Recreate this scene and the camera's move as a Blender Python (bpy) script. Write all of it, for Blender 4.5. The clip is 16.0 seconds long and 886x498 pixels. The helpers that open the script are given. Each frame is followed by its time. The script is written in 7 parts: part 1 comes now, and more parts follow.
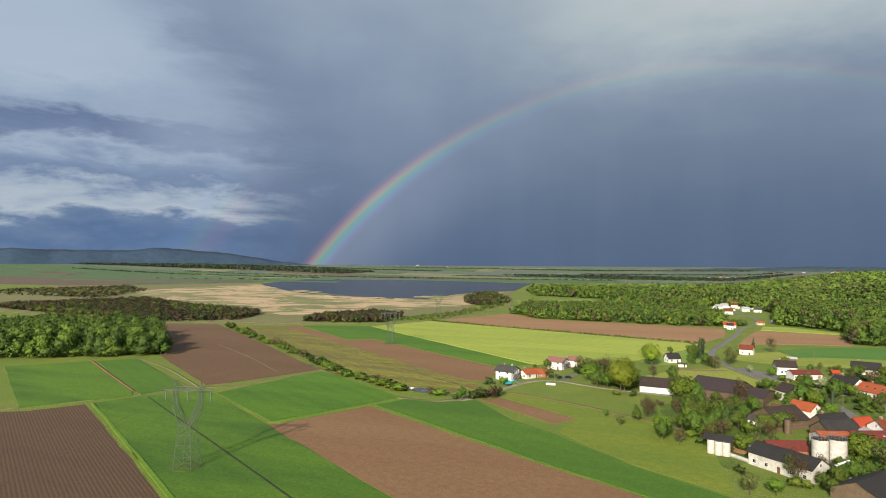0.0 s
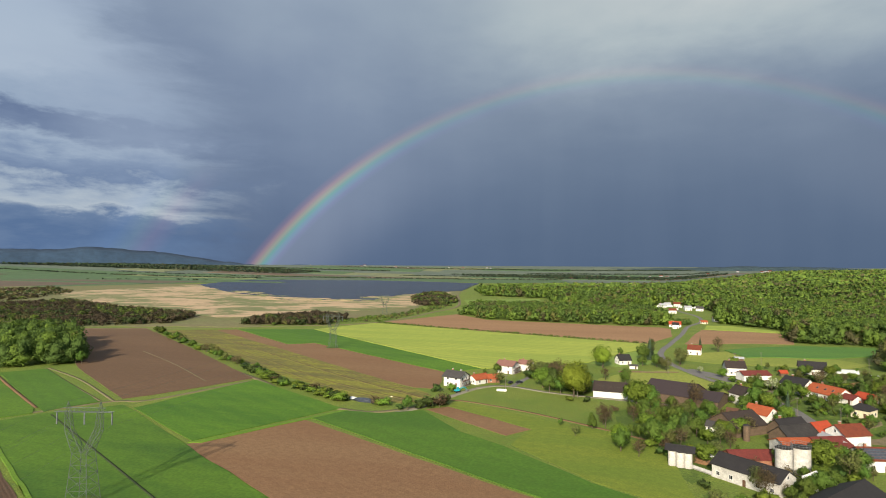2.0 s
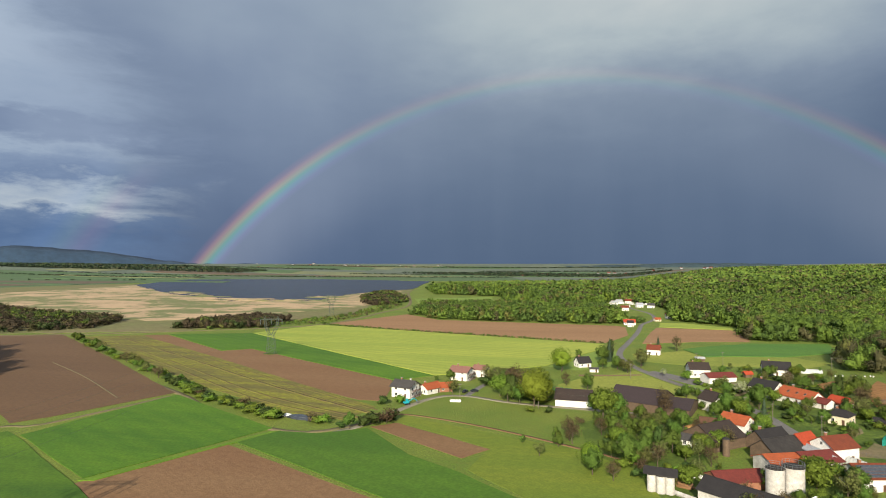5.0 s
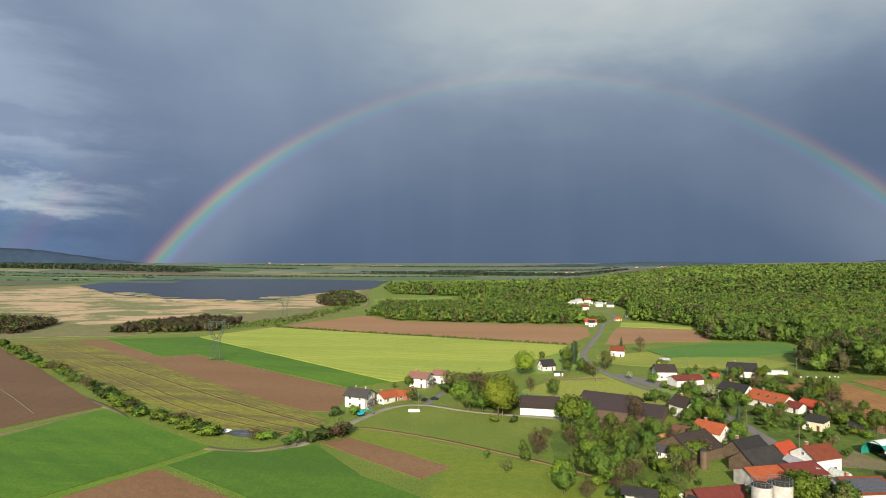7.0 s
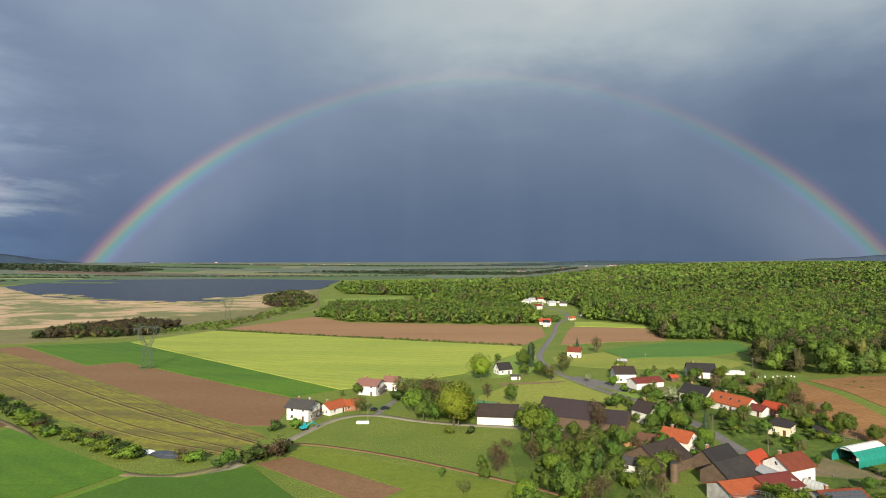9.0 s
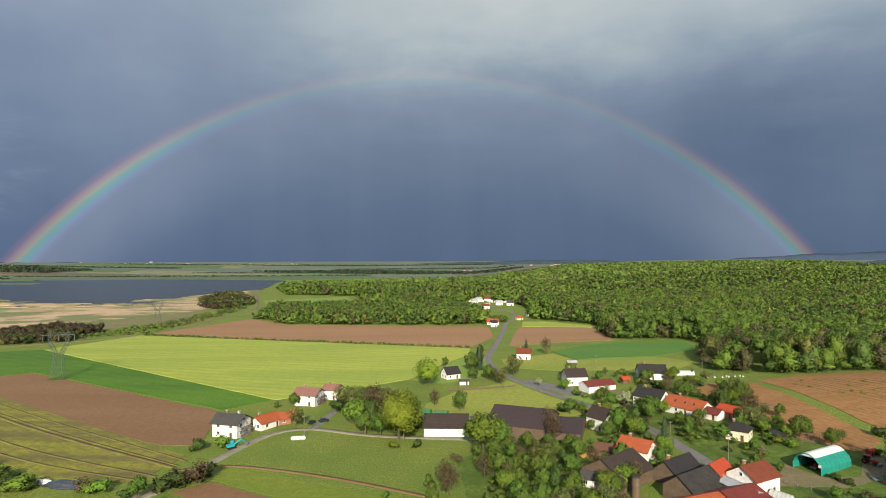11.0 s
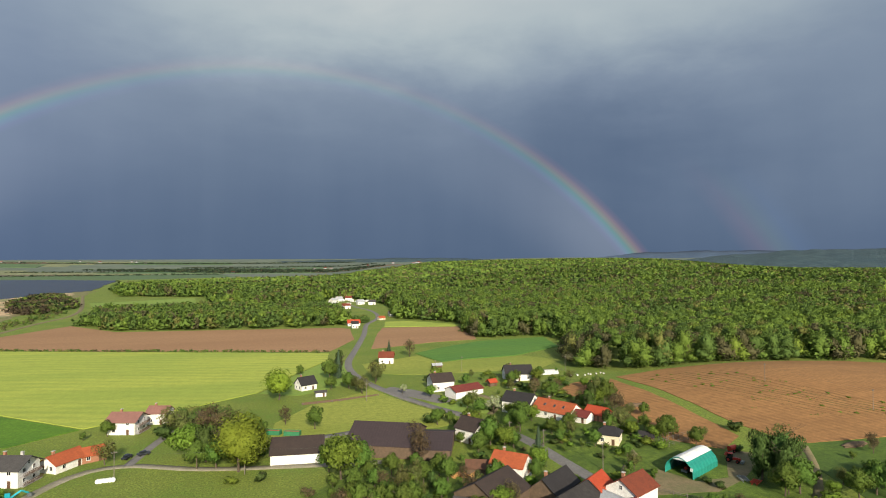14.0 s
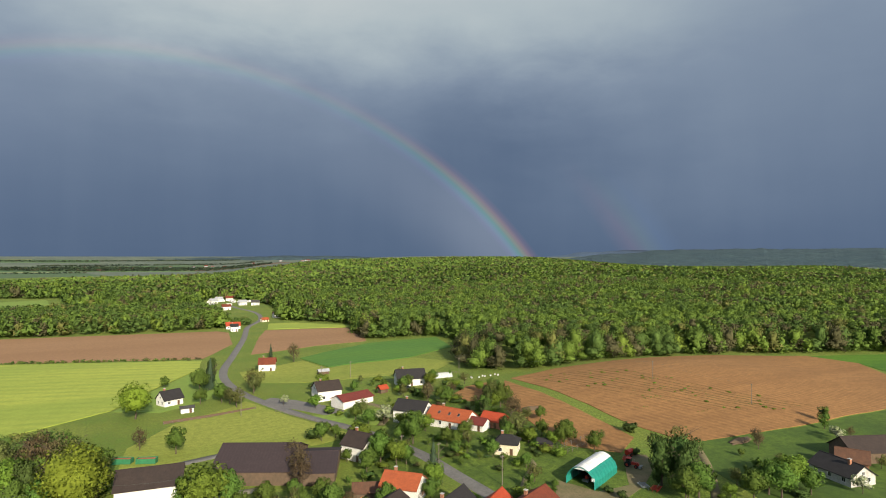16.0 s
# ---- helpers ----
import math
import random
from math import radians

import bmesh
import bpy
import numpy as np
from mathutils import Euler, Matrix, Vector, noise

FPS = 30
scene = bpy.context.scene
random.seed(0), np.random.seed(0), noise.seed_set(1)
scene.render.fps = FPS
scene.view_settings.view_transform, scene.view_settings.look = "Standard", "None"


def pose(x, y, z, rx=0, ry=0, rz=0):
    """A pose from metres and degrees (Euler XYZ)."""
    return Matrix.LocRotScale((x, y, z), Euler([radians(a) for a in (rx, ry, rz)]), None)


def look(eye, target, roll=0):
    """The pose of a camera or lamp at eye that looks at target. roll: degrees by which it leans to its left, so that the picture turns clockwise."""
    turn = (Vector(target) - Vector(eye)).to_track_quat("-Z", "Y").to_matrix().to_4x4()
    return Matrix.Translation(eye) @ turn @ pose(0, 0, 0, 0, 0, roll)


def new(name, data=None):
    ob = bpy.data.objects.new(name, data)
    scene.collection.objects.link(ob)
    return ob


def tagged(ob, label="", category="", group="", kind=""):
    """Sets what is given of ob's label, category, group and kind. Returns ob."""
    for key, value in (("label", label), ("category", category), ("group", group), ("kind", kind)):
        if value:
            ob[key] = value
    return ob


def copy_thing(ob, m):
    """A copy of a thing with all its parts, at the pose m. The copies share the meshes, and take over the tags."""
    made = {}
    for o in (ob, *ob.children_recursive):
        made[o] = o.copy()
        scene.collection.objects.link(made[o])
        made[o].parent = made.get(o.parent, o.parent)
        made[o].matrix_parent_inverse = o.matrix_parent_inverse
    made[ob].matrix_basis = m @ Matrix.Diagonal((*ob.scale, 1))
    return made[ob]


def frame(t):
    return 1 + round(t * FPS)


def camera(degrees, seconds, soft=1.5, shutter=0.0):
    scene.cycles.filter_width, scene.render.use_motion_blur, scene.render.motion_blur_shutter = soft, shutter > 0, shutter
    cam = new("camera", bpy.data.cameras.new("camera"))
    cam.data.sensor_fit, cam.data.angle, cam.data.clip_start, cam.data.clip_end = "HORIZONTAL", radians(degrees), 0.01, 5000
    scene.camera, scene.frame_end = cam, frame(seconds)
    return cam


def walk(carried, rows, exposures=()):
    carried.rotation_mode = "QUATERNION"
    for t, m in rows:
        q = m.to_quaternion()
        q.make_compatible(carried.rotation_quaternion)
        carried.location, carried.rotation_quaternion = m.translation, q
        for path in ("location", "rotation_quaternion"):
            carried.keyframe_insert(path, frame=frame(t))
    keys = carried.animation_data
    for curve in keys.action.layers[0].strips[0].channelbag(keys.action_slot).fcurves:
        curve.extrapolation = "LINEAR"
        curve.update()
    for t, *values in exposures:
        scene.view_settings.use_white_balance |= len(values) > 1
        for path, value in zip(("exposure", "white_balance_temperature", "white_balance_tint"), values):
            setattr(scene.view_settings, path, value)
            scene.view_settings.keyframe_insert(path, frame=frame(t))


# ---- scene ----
cam = camera(73.97, 16.0, soft=1.0)
PATH = [
    (0.0, pose(0.02, -0.08, 65.75, 91.626, 0, 22.066) @ pose(0, 0, 0, 0, 0, 0.332)),
    (0.5, pose(-1.62, 4.66, 65.75, 91.671, 0, 21.144) @ pose(0, 0, 0, 0, 0, 0.346)),
    (1.0, pose(-3.17, 9.47, 65.76, 91.658, 0, 19.522) @ pose(0, 0, 0, 0, 0, 0.354)),
    (1.5, pose(-4.65, 14.34, 65.77, 91.648, 0, 18.275) @ pose(0, 0, 0, 0, 0, 0.340)),
    (2.0, pose(-6.06, 19.26, 65.79, 91.633, 0, 17.013) @ pose(0, 0, 0, 0, 0, 0.314)),
    (2.5, pose(-7.41, 24.20, 65.80, 91.590, 0, 16.081) @ pose(0, 0, 0, 0, 0, 0.267)),
    (3.0, pose(-8.70, 29.16, 65.82, 91.555, 0, 15.252) @ pose(0, 0, 0, 0, 0, 0.218)),
    (3.5, pose(-9.92, 34.13, 65.83, 91.515, 0, 14.518) @ pose(0, 0, 0, 0, 0, 0.122)),
    (6.0, pose(-15.09, 58.75, 65.90, 91.402, 0, 10.407) @ pose(0, 0, 0, 0, 0, 0.034)),
    (6.5, pose(-15.92, 63.59, 65.92, 91.376, 0, 9.348) @ pose(0, 0, 0, 0, 0, 0.022)),
    (7.0, pose(-16.68, 68.38, 65.93, 91.368, 0, 8.300) @ pose(0, 0, 0, 0, 0, -0.031)),
    (7.5, pose(-17.36, 73.13, 65.93, 91.343, 0, 7.149) @ pose(0, 0, 0, 0, 0, -0.032)),
    (8.0, pose(-17.96, 77.83, 65.94, 91.308, 0, 5.903) @ pose(0, 0, 0, 0, 0, -0.061)),
    (8.5, pose(-18.48, 82.49, 65.95, 91.274, 0, 4.871) @ pose(0, 0, 0, 0, 0, -0.065)),
    (9.0, pose(-18.89, 87.11, 65.95, 91.269, 0, 3.683) @ pose(0, 0, 0, 0, 0, -0.125)),
    (11.5, pose(-19.26, 109.60, 65.90, 91.165, 0, -3.423) @ pose(0, 0, 0, 0, 0, -0.184)),
    (12.0, pose(-18.92, 114.02, 65.88, 91.124, 0, -5.676) @ pose(0, 0, 0, 0, 0, -0.178)),
    (12.5, pose(-18.42, 118.43, 65.85, 91.123, 0, -8.013) @ pose(0, 0, 0, 0, 0, -0.190)),
    (13.0, pose(-17.75, 122.84, 65.82, 91.051, 0, -10.279) @ pose(0, 0, 0, 0, 0, -0.262)),
    (13.5, pose(-16.89, 127.25, 65.79, 91.002, 0, -12.536) @ pose(0, 0, 0, 0, 0, -0.212)),
    (14.0, pose(-15.83, 131.69, 65.74, 90.942, 0, -14.931) @ pose(0, 0, 0, 0, 0, -0.180)),
    (14.5, pose(-14.55, 136.16, 65.69, 90.926, 0, -17.342) @ pose(0, 0, 0, 0, 0, -0.183)),
    (15.0, pose(-13.04, 140.67, 65.64, 90.849, 0, -19.908) @ pose(0, 0, 0, 0, 0, -0.083)),
    (15.5, pose(-11.28, 145.25, 65.58, 90.779, 0, -22.829) @ pose(0, 0, 0, 0, 0, 0.006)),
    (16.0, pose(-9.26, 149.90, 65.51, 90.755, 0, -25.445) @ pose(0, 0, 0, 0, 0, 0.032)),
]
walk(cam, PATH)

# ---- light ----
SUN_AZ, SUN_EL = 179.4, 24.6
sun = new("sun", bpy.data.lights.new("sun", "SUN"))
sun.data.energy, sun.data.angle, sun.data.color = 4.6, radians(0.53), (1.0, 0.89, 0.70)
sun.matrix_world = look((0, 0, 500), (0.01 * 500, 500 * math.cos(radians(SUN_EL)), 500 - 500 * math.sin(radians(SUN_EL))))


class Nodes:
    """Short hand for node trees."""

    def __init__(self, tree):
        self.t = tree
        tree.nodes.clear()

    def n(self, kind, **kw):
        node = self.t.nodes.new("ShaderNode" + kind)
        for k, v in kw.items():
            setattr(node, k, v)
        return node

    def put(self, sock, v):
        if isinstance(v, bpy.types.NodeSocket):
            self.t.links.new(v, sock)
        elif v is not None:
            if isinstance(v, tuple) and len(v) == 3 and sock.type == "RGBA":
                v = (*v, 1)
            sock.default_value = v

    def m(self, op, a, b=None, c=None, clamp=False):
        node = self.n("Math", operation=op, use_clamp=clamp)
        for i, v in enumerate((a, b, c)):
            self.put(node.inputs[i], v)
        return node.outputs[0]

    def mix(self, f, a, b, blend="MIX"):
        node = self.n("Mix", data_type="RGBA", blend_type=blend)
        self.put(node.inputs[0], f), self.put(node.inputs[6], a), self.put(node.inputs[7], b)
        return node.outputs[2]

    def step(self, v, a, b, lo=0.0, hi=1.0):
        node = self.n("MapRange", interpolation_type="SMOOTHSTEP")
        for i, x in enumerate((v, a, b, lo, hi)):
            self.put(node.inputs[i], x)
        return node.outputs[0]

    def ramp(self, v, stops):
        node = self.n("ValToRGB")
        e = node.color_ramp.elements
        while len(e) < len(stops):
            e.new(0.5)
        for el, (p, c) in zip(e, stops):
            el.position, el.color = p, (*c, 1)
        self.put(node.inputs[0], v)
        return node.outputs[0]

    def noise(self, vec, scale, detail=4.0, rough=0.55, dist=0.0):
        node = self.n("TexNoise")
        self.put(node.inputs["Vector"], vec)
        for k, v in (("Scale", scale), ("Detail", detail), ("Roughness", rough), ("Distortion", dist)):
            node.inputs[k].default_value = v
        return node.outputs[0]

    def vec(self, v, scale=(1, 1, 1), rot=(0, 0, 0)):
        node = self.n("Mapping")
        self.put(node.inputs[0], v)
        node.inputs["Scale"].default_value, node.inputs["Rotation"].default_value = scale, rot
        return node.outputs[0]


def srgb(r, g, b):
    return tuple((v / 255 / 12.92) if v < 10.3 else ((v / 255 + 0.055) / 1.055) ** 2.4 for v in (r, g, b))


def build_sky():
    world = bpy.data.worlds.new("sky")
    scene.world = world
    world.use_nodes = True
    N = Nodes(world.node_tree)
    d = N.n("TexCoord").outputs["Generated"]
    sep = N.n("SeparateXYZ")
    N.put(sep.inputs[0], d)
    x, y, z = sep.outputs
    el = N.m("DEGREES", N.m("ARCSINE", z))
    az = N.m("DEGREES", N.m("ARCTAN2", x, y))
    # storm cloud bank opposite the sun, brighter upward
    big = N.noise(N.vec(d, (2.2, 2.2, 5.0)), 1.0, 4, 0.5, 0.2)
    fine = N.noise(N.vec(d, (6, 6, 15)), 1.0, 6, 0.55, 0.15)
    rain = N.noise(N.vec(d, (14, 14, 1.2)), 1.0, 3, 0.5)
    azw = N.m("ADD", az, N.m("MULTIPLY", N.m("SUBTRACT", big, 0.5), 24.0))
    elw = N.m("ADD", el, N.m("MULTIPLY", N.m("SUBTRACT", fine, 0.5), 7.0))

    def mass(total, a0, e0, sa, se, amount):
        """Add a soft cloud mass round an azimuth and elevation, lighter or darker than the bank."""
        u = N.m("DIVIDE", N.m("SUBTRACT", azw, a0), sa)
        v = N.m("DIVIDE", N.m("SUBTRACT", elw, e0), se)
        q = N.m("ADD", N.m("MULTIPLY", u, u), N.m("MULTIPLY", v, v))
        return N.m("MULTIPLY_ADD", N.m("EXPONENT", N.m("MULTIPLY", q, -1.0)), amount, total)
    e2 = N.m("MULTIPLY_ADD", el, 0.62, 1.8)
    for row in CLOUD_MASSES:
        e2 = mass(e2, *row)
    e2 = N.m("ADD", e2, N.m("MULTIPLY", N.m("SUBTRACT", big, 0.5), 6.0))
    e2 = N.m("ADD", e2, N.m("MULTIPLY", N.m("SUBTRACT", rain, 0.5), N.step(el, 3.0, 20.0, 3.4, 1.2)))
    e2 = N.m("ADD", e2, N.m("MULTIPLY", N.m("SUBTRACT", fine, 0.5), N.step(el, 4.0, 18.0, 0.8, 4.0)))
    storm = N.ramp(N.m("MULTIPLY", e2, 1 / 34.0, clamp=True), [
        (0.0, srgb(82, 101, 131)), (0.12, srgb(94, 112, 141)), (0.27, srgb(110, 127, 154)), (0.42, srgb(128, 144, 168)),
        (0.55, srgb(150, 165, 183)), (0.68, srgb(174, 187, 198)), (0.85, srgb(196, 204, 210))])
    # broken cloud to the west of the bank: pale veil above, dark shelves, a sunlit row of heaps, blue rain below
    heap = N.noise(N.vec(d, (8, 8, 30)), 1.0, 10, 0.62, 0.3)
    puff = N.noise(N.vec(d, (17, 17, 44)), 1.0, 8, 0.6, 0.1)
    wide = N.noise(N.vec(d, (3.2, 3.2, 12)), 1.0, 3, 0.5)
    e3 = N.m("ADD", N.m("ADD", el, 2.0), N.m("MULTIPLY", N.m("SUBTRACT", heap, 0.5), 5.5))
    e3 = N.m("ADD", e3, N.m("MULTIPLY", N.m("SUBTRACT", puff, 0.5), 3.0))
    e3 = N.m("ADD", e3, N.m("MULTIPLY", N.m("SUBTRACT", wide, 0.5), 5.0))
    cloud = N.ramp(N.m("DIVIDE", e3, 30.0, clamp=True), [
        (0.0, srgb(108, 132, 164)), (0.08, srgb(102, 127, 162)), (0.15, srgb(90, 115, 152)), (0.20, srgb(108, 130, 162)), (0.235, srgb(176, 188, 200)), (0.27, srgb(160, 175, 193)),
        (0.30, srgb(118, 138, 169)), (0.34, srgb(132, 151, 179)), (0.38, srgb(158, 175, 196)), (0.42, srgb(116, 134, 164)), (0.47, srgb(106, 124, 156)), (0.51, srgb(150, 168, 191)), (0.62, srgb(172, 187, 205)), (0.78, srgb(168, 184, 203)), (0.95, srgb(156, 173, 194))])
    cloud = N.mix(N.m("MULTIPLY", N.step(N.m("MULTIPLY_ADD", wide, 14.0, az), -46.0, -38.0), N.step(el, 7.0, 11.0, 0.0, 0.6)), cloud, srgb(152, 168, 191))
    edge = N.m("MULTIPLY_ADD", N.step(el, 11.0, 26.0), 13.0, az)
    edge = N.m("ADD", edge, N.m("ADD", N.m("MULTIPLY", N.m("SUBTRACT", big, 0.5), 12.0), N.m("MULTIPLY", N.m("SUBTRACT", heap, 0.5), 12.0)))
    left = N.step(edge, -45.0, -33.5, 1.0, 0.0)
    storm = N.mix(N.step(az, -34.0, -4.0), storm, N.mix(1.0, storm, (1.01, 1.0, 0.945), "MULTIPLY"))
    col = N.mix(left, storm, cloud)
    # rainbow: angle from the centre of the bow below the horizon
    dot = N.n("VectorMath", operation="DOT_PRODUCT")
    N.put(dot.inputs[0], d)
    dot.inputs[1].default_value = (-0.0084, 0.92297, -0.38478)
    ang = N.m("DEGREES", N.m("ARCCOSINE", dot.outputs["Value"]))
    bow = N.ramp(N.m("DIVIDE", N.m("SUBTRACT", ang, 38.65), 2.6, clamp=True), [
        (0.0, (0, 0, 0)), (0.16, (0.02, 0.012, 0.05)), (0.30, (0.012, 0.08, 0.09)), (0.42, (0.03, 0.16, 0.06)),
        (0.54, (0.19, 0.17, 0.03)), (0.66, (0.20, 0.08, 0.02)), (0.78, (0.08, 0.016, 0.012)), (0.95, (0, 0, 0))])
    bow_low = N.step(el, 2.0, 16.0, 1.3, 0.28)
    bow_side = N.step(az, -25.0, 20.0, 1.0, 0.52)
    bow2 = N.ramp(N.m("DIVIDE", N.m("SUBTRACT", ang, 46.9), 6.0, clamp=True), [
        (0.05, (0, 0, 0)), (0.3, (0.05, 0.015, 0.01)), (0.5, (0.03, 0.04, 0.015)), (0.7, (0.01, 0.02, 0.04)), (0.95, (0, 0, 0))])
    bow2_low = N.m("MULTIPLY", N.step(el, 1.0, 10.0, 0.9, 0.0), N.step(az, -30.0, 30.0, 2.2, 0.9))
    inside = N.m("MULTIPLY", N.step(ang, 31.5, 39.5), N.step(ang, 39.2, 40.2, 1.0, 0.0))
    inside = N.m("MULTIPLY", inside, N.step(el, 0.0, 14.0, 0.095, 0.014))
    glow = N.mix(1.0, N.mix(N.m("MULTIPLY", bow_low, bow_side), (0, 0, 0), bow), N.mix(bow2_low, (0, 0, 0), bow2), "ADD")
    col = N.mix(1.0, col, glow, "ADD")
    col = N.mix(1.0, col, N.mix(inside, (0, 0, 0), (1, 1, 1)), "ADD")
    # clearing sky behind, where the sun stands
    sky = N.n("TexSky", sky_type="NISHITA", sun_disc=False, sun_elevation=radians(SUN_EL), sun_rotation=radians(SUN_AZ))
    clear = N.n("Background")
    N.put(clear.inputs[0], sky.outputs[0])
    clear.inputs[1].default_value = 0.09
    bank = N.n("Background")
    N.put(bank.inputs[0], col)
    bank.inputs[1].default_value = SKY
    both = N.n("MixShader")
    N.put(both.inputs[0], N.step(y, -0.25, 0.1))
    N.put(both.inputs[1], clear.outputs[0]), N.put(both.inputs[2], bank.outputs[0])
    out = N.n("OutputWorld")
    N.put(out.inputs[0], both.outputs[0])


EXPOSURE = 0.75
# azimuth, elevation, the two spreads in degrees, amount
CLOUD_MASSES = [(8, 25, 14, 7, 8.0), (-2, 22, 30, 8, 4.0), (34, 23, 15, 8, 6.5), (29, 10, 9, 6, -4.5), (50, 9, 11, 8, 3.0), (-30, 12, 12, 8, 3.0)]
SKY = 2 ** -EXPOSURE
scene.view_settings.exposure = EXPOSURE
build_sky()


# ---- materials ----
def material(name, base, second=None, scale=0.3, fine=6.0, rough=0.9, contrast=0.35, bump=0.0, bump_dist=0.1, stripes=None, metal=0.0, spec=0.3, island=0.0, objrand=0.0, grit=0.45, thin=0.0, ridges=0.15, bump_scale=0.0):
    """A worn surface: two colours over coarse noise, grain over fine noise, optional rows (angle, width, colour, strength)."""
    mat = bpy.data.materials.new(name)
    mat.use_nodes = True
    N = Nodes(mat.node_tree)
    co = N.n("TexCoord").outputs["Object"]
    second = second or tuple(v * 0.72 for v in base)
    drawn = N.vec(co, (0.22, 1.3, 1), (0, 0, radians(-stripes[0]))) if stripes and scale < 0.1 else co
    col = N.mix(N.step(N.noise(drawn, scale, 6, 0.6), 0.5 - contrast * 0.7, 0.5 + contrast * 0.7), base, second)
    grain = N.noise(co, fine, 4, 0.6)
    h = grain
    if stripes:
        ang, width, scol, power = stripes
        turned = N.vec(co, (1, 1, 1), (0, 0, radians(-ang)))
        wave = N.n("TexWave", wave_type="BANDS", bands_direction="Y")
        N.put(wave.inputs["Vector"], turned)
        wave.inputs["Scale"].default_value = 2 * math.pi / (20 * width) 
        wave.inputs["Distortion"].default_value, wave.inputs["Detail"].default_value = 0.6, 2
        wave.inputs["Detail Scale"].default_value = 0.5
        patchy = N.step(N.noise(N.vec(co, (0.02, 0.3, 1), (0, 0, radians(-ang))), 1.0, 4), 0.25, 0.75)
        f = N.m("MULTIPLY", N.m("MULTIPLY", wave.outputs["Fac"], power), patchy)
        col = N.mix(f, col, scol)
        h = N.m("ADD", grain, N.m("MULTIPLY", wave.outputs["Fac"], ridges))
    speck = N.noise(co, fine * 0.27, 5, 0.65)
    col = N.mix(N.step(grain, 0.3, 0.7, grit, 0.0), col, tuple(v * 0.4 for v in base))
    col = N.mix(N.step(speck, 0.35, 0.62, grit * 0.8, 0.0), col, tuple(v * 0.55 for v in second))
    if island:
        r = N.n("NewGeometry").outputs["Random Per Island"]
        hsv = N.n("HueSaturation")
        N.put(hsv.inputs["Value"], N.m("MULTIPLY_ADD", r, island, 1 - island / 2))
        N.put(hsv.inputs["Color"], col)
        col = hsv.outputs[0]
    if objrand:
        r = N.n("ObjectInfo").outputs["Random"]
        hsv = N.n("HueSaturation")
        N.put(hsv.inputs["Value"], N.m("MULTIPLY_ADD", r, objrand, 1 - objrand / 2))
        N.put(hsv.inputs["Hue"], N.m("MULTIPLY_ADD", r, 0.04, 0.48))
        N.put(hsv.inputs["Color"], col)
        col = hsv.outputs[0]
    bs = N.n("BsdfPrincipled")
    N.put(bs.inputs["Base Color"], col)
    bs.inputs["Roughness"].default_value, bs.inputs["Metallic"].default_value = rough, metal
    bs.inputs["Specular IOR Level"].default_value = spec
    if bump_scale:
        h = N.noise(co, bump_scale, 3, 0.7)
    if bump:
        b = N.n("Bump")
        b.inputs["Strength"].default_value, b.inputs["Distance"].default_value = bump, bump_dist
        N.put(b.inputs["Height"], h), N.put(bs.inputs["Normal"], b.outputs[0])
    surf = bs.outputs[0]
    if thin:
        tr = N.n("BsdfTranslucent")
        N.put(tr.inputs[0], col)
        both = N.n("MixShader")
        both.inputs[0].default_value = thin
        N.put(both.inputs[1], surf), N.put(both.inputs[2], tr.outputs[0])
        surf = both.outputs[0]
    out = N.n("OutputMaterial")
    N.put(out.inputs[0], surf)
    return mat


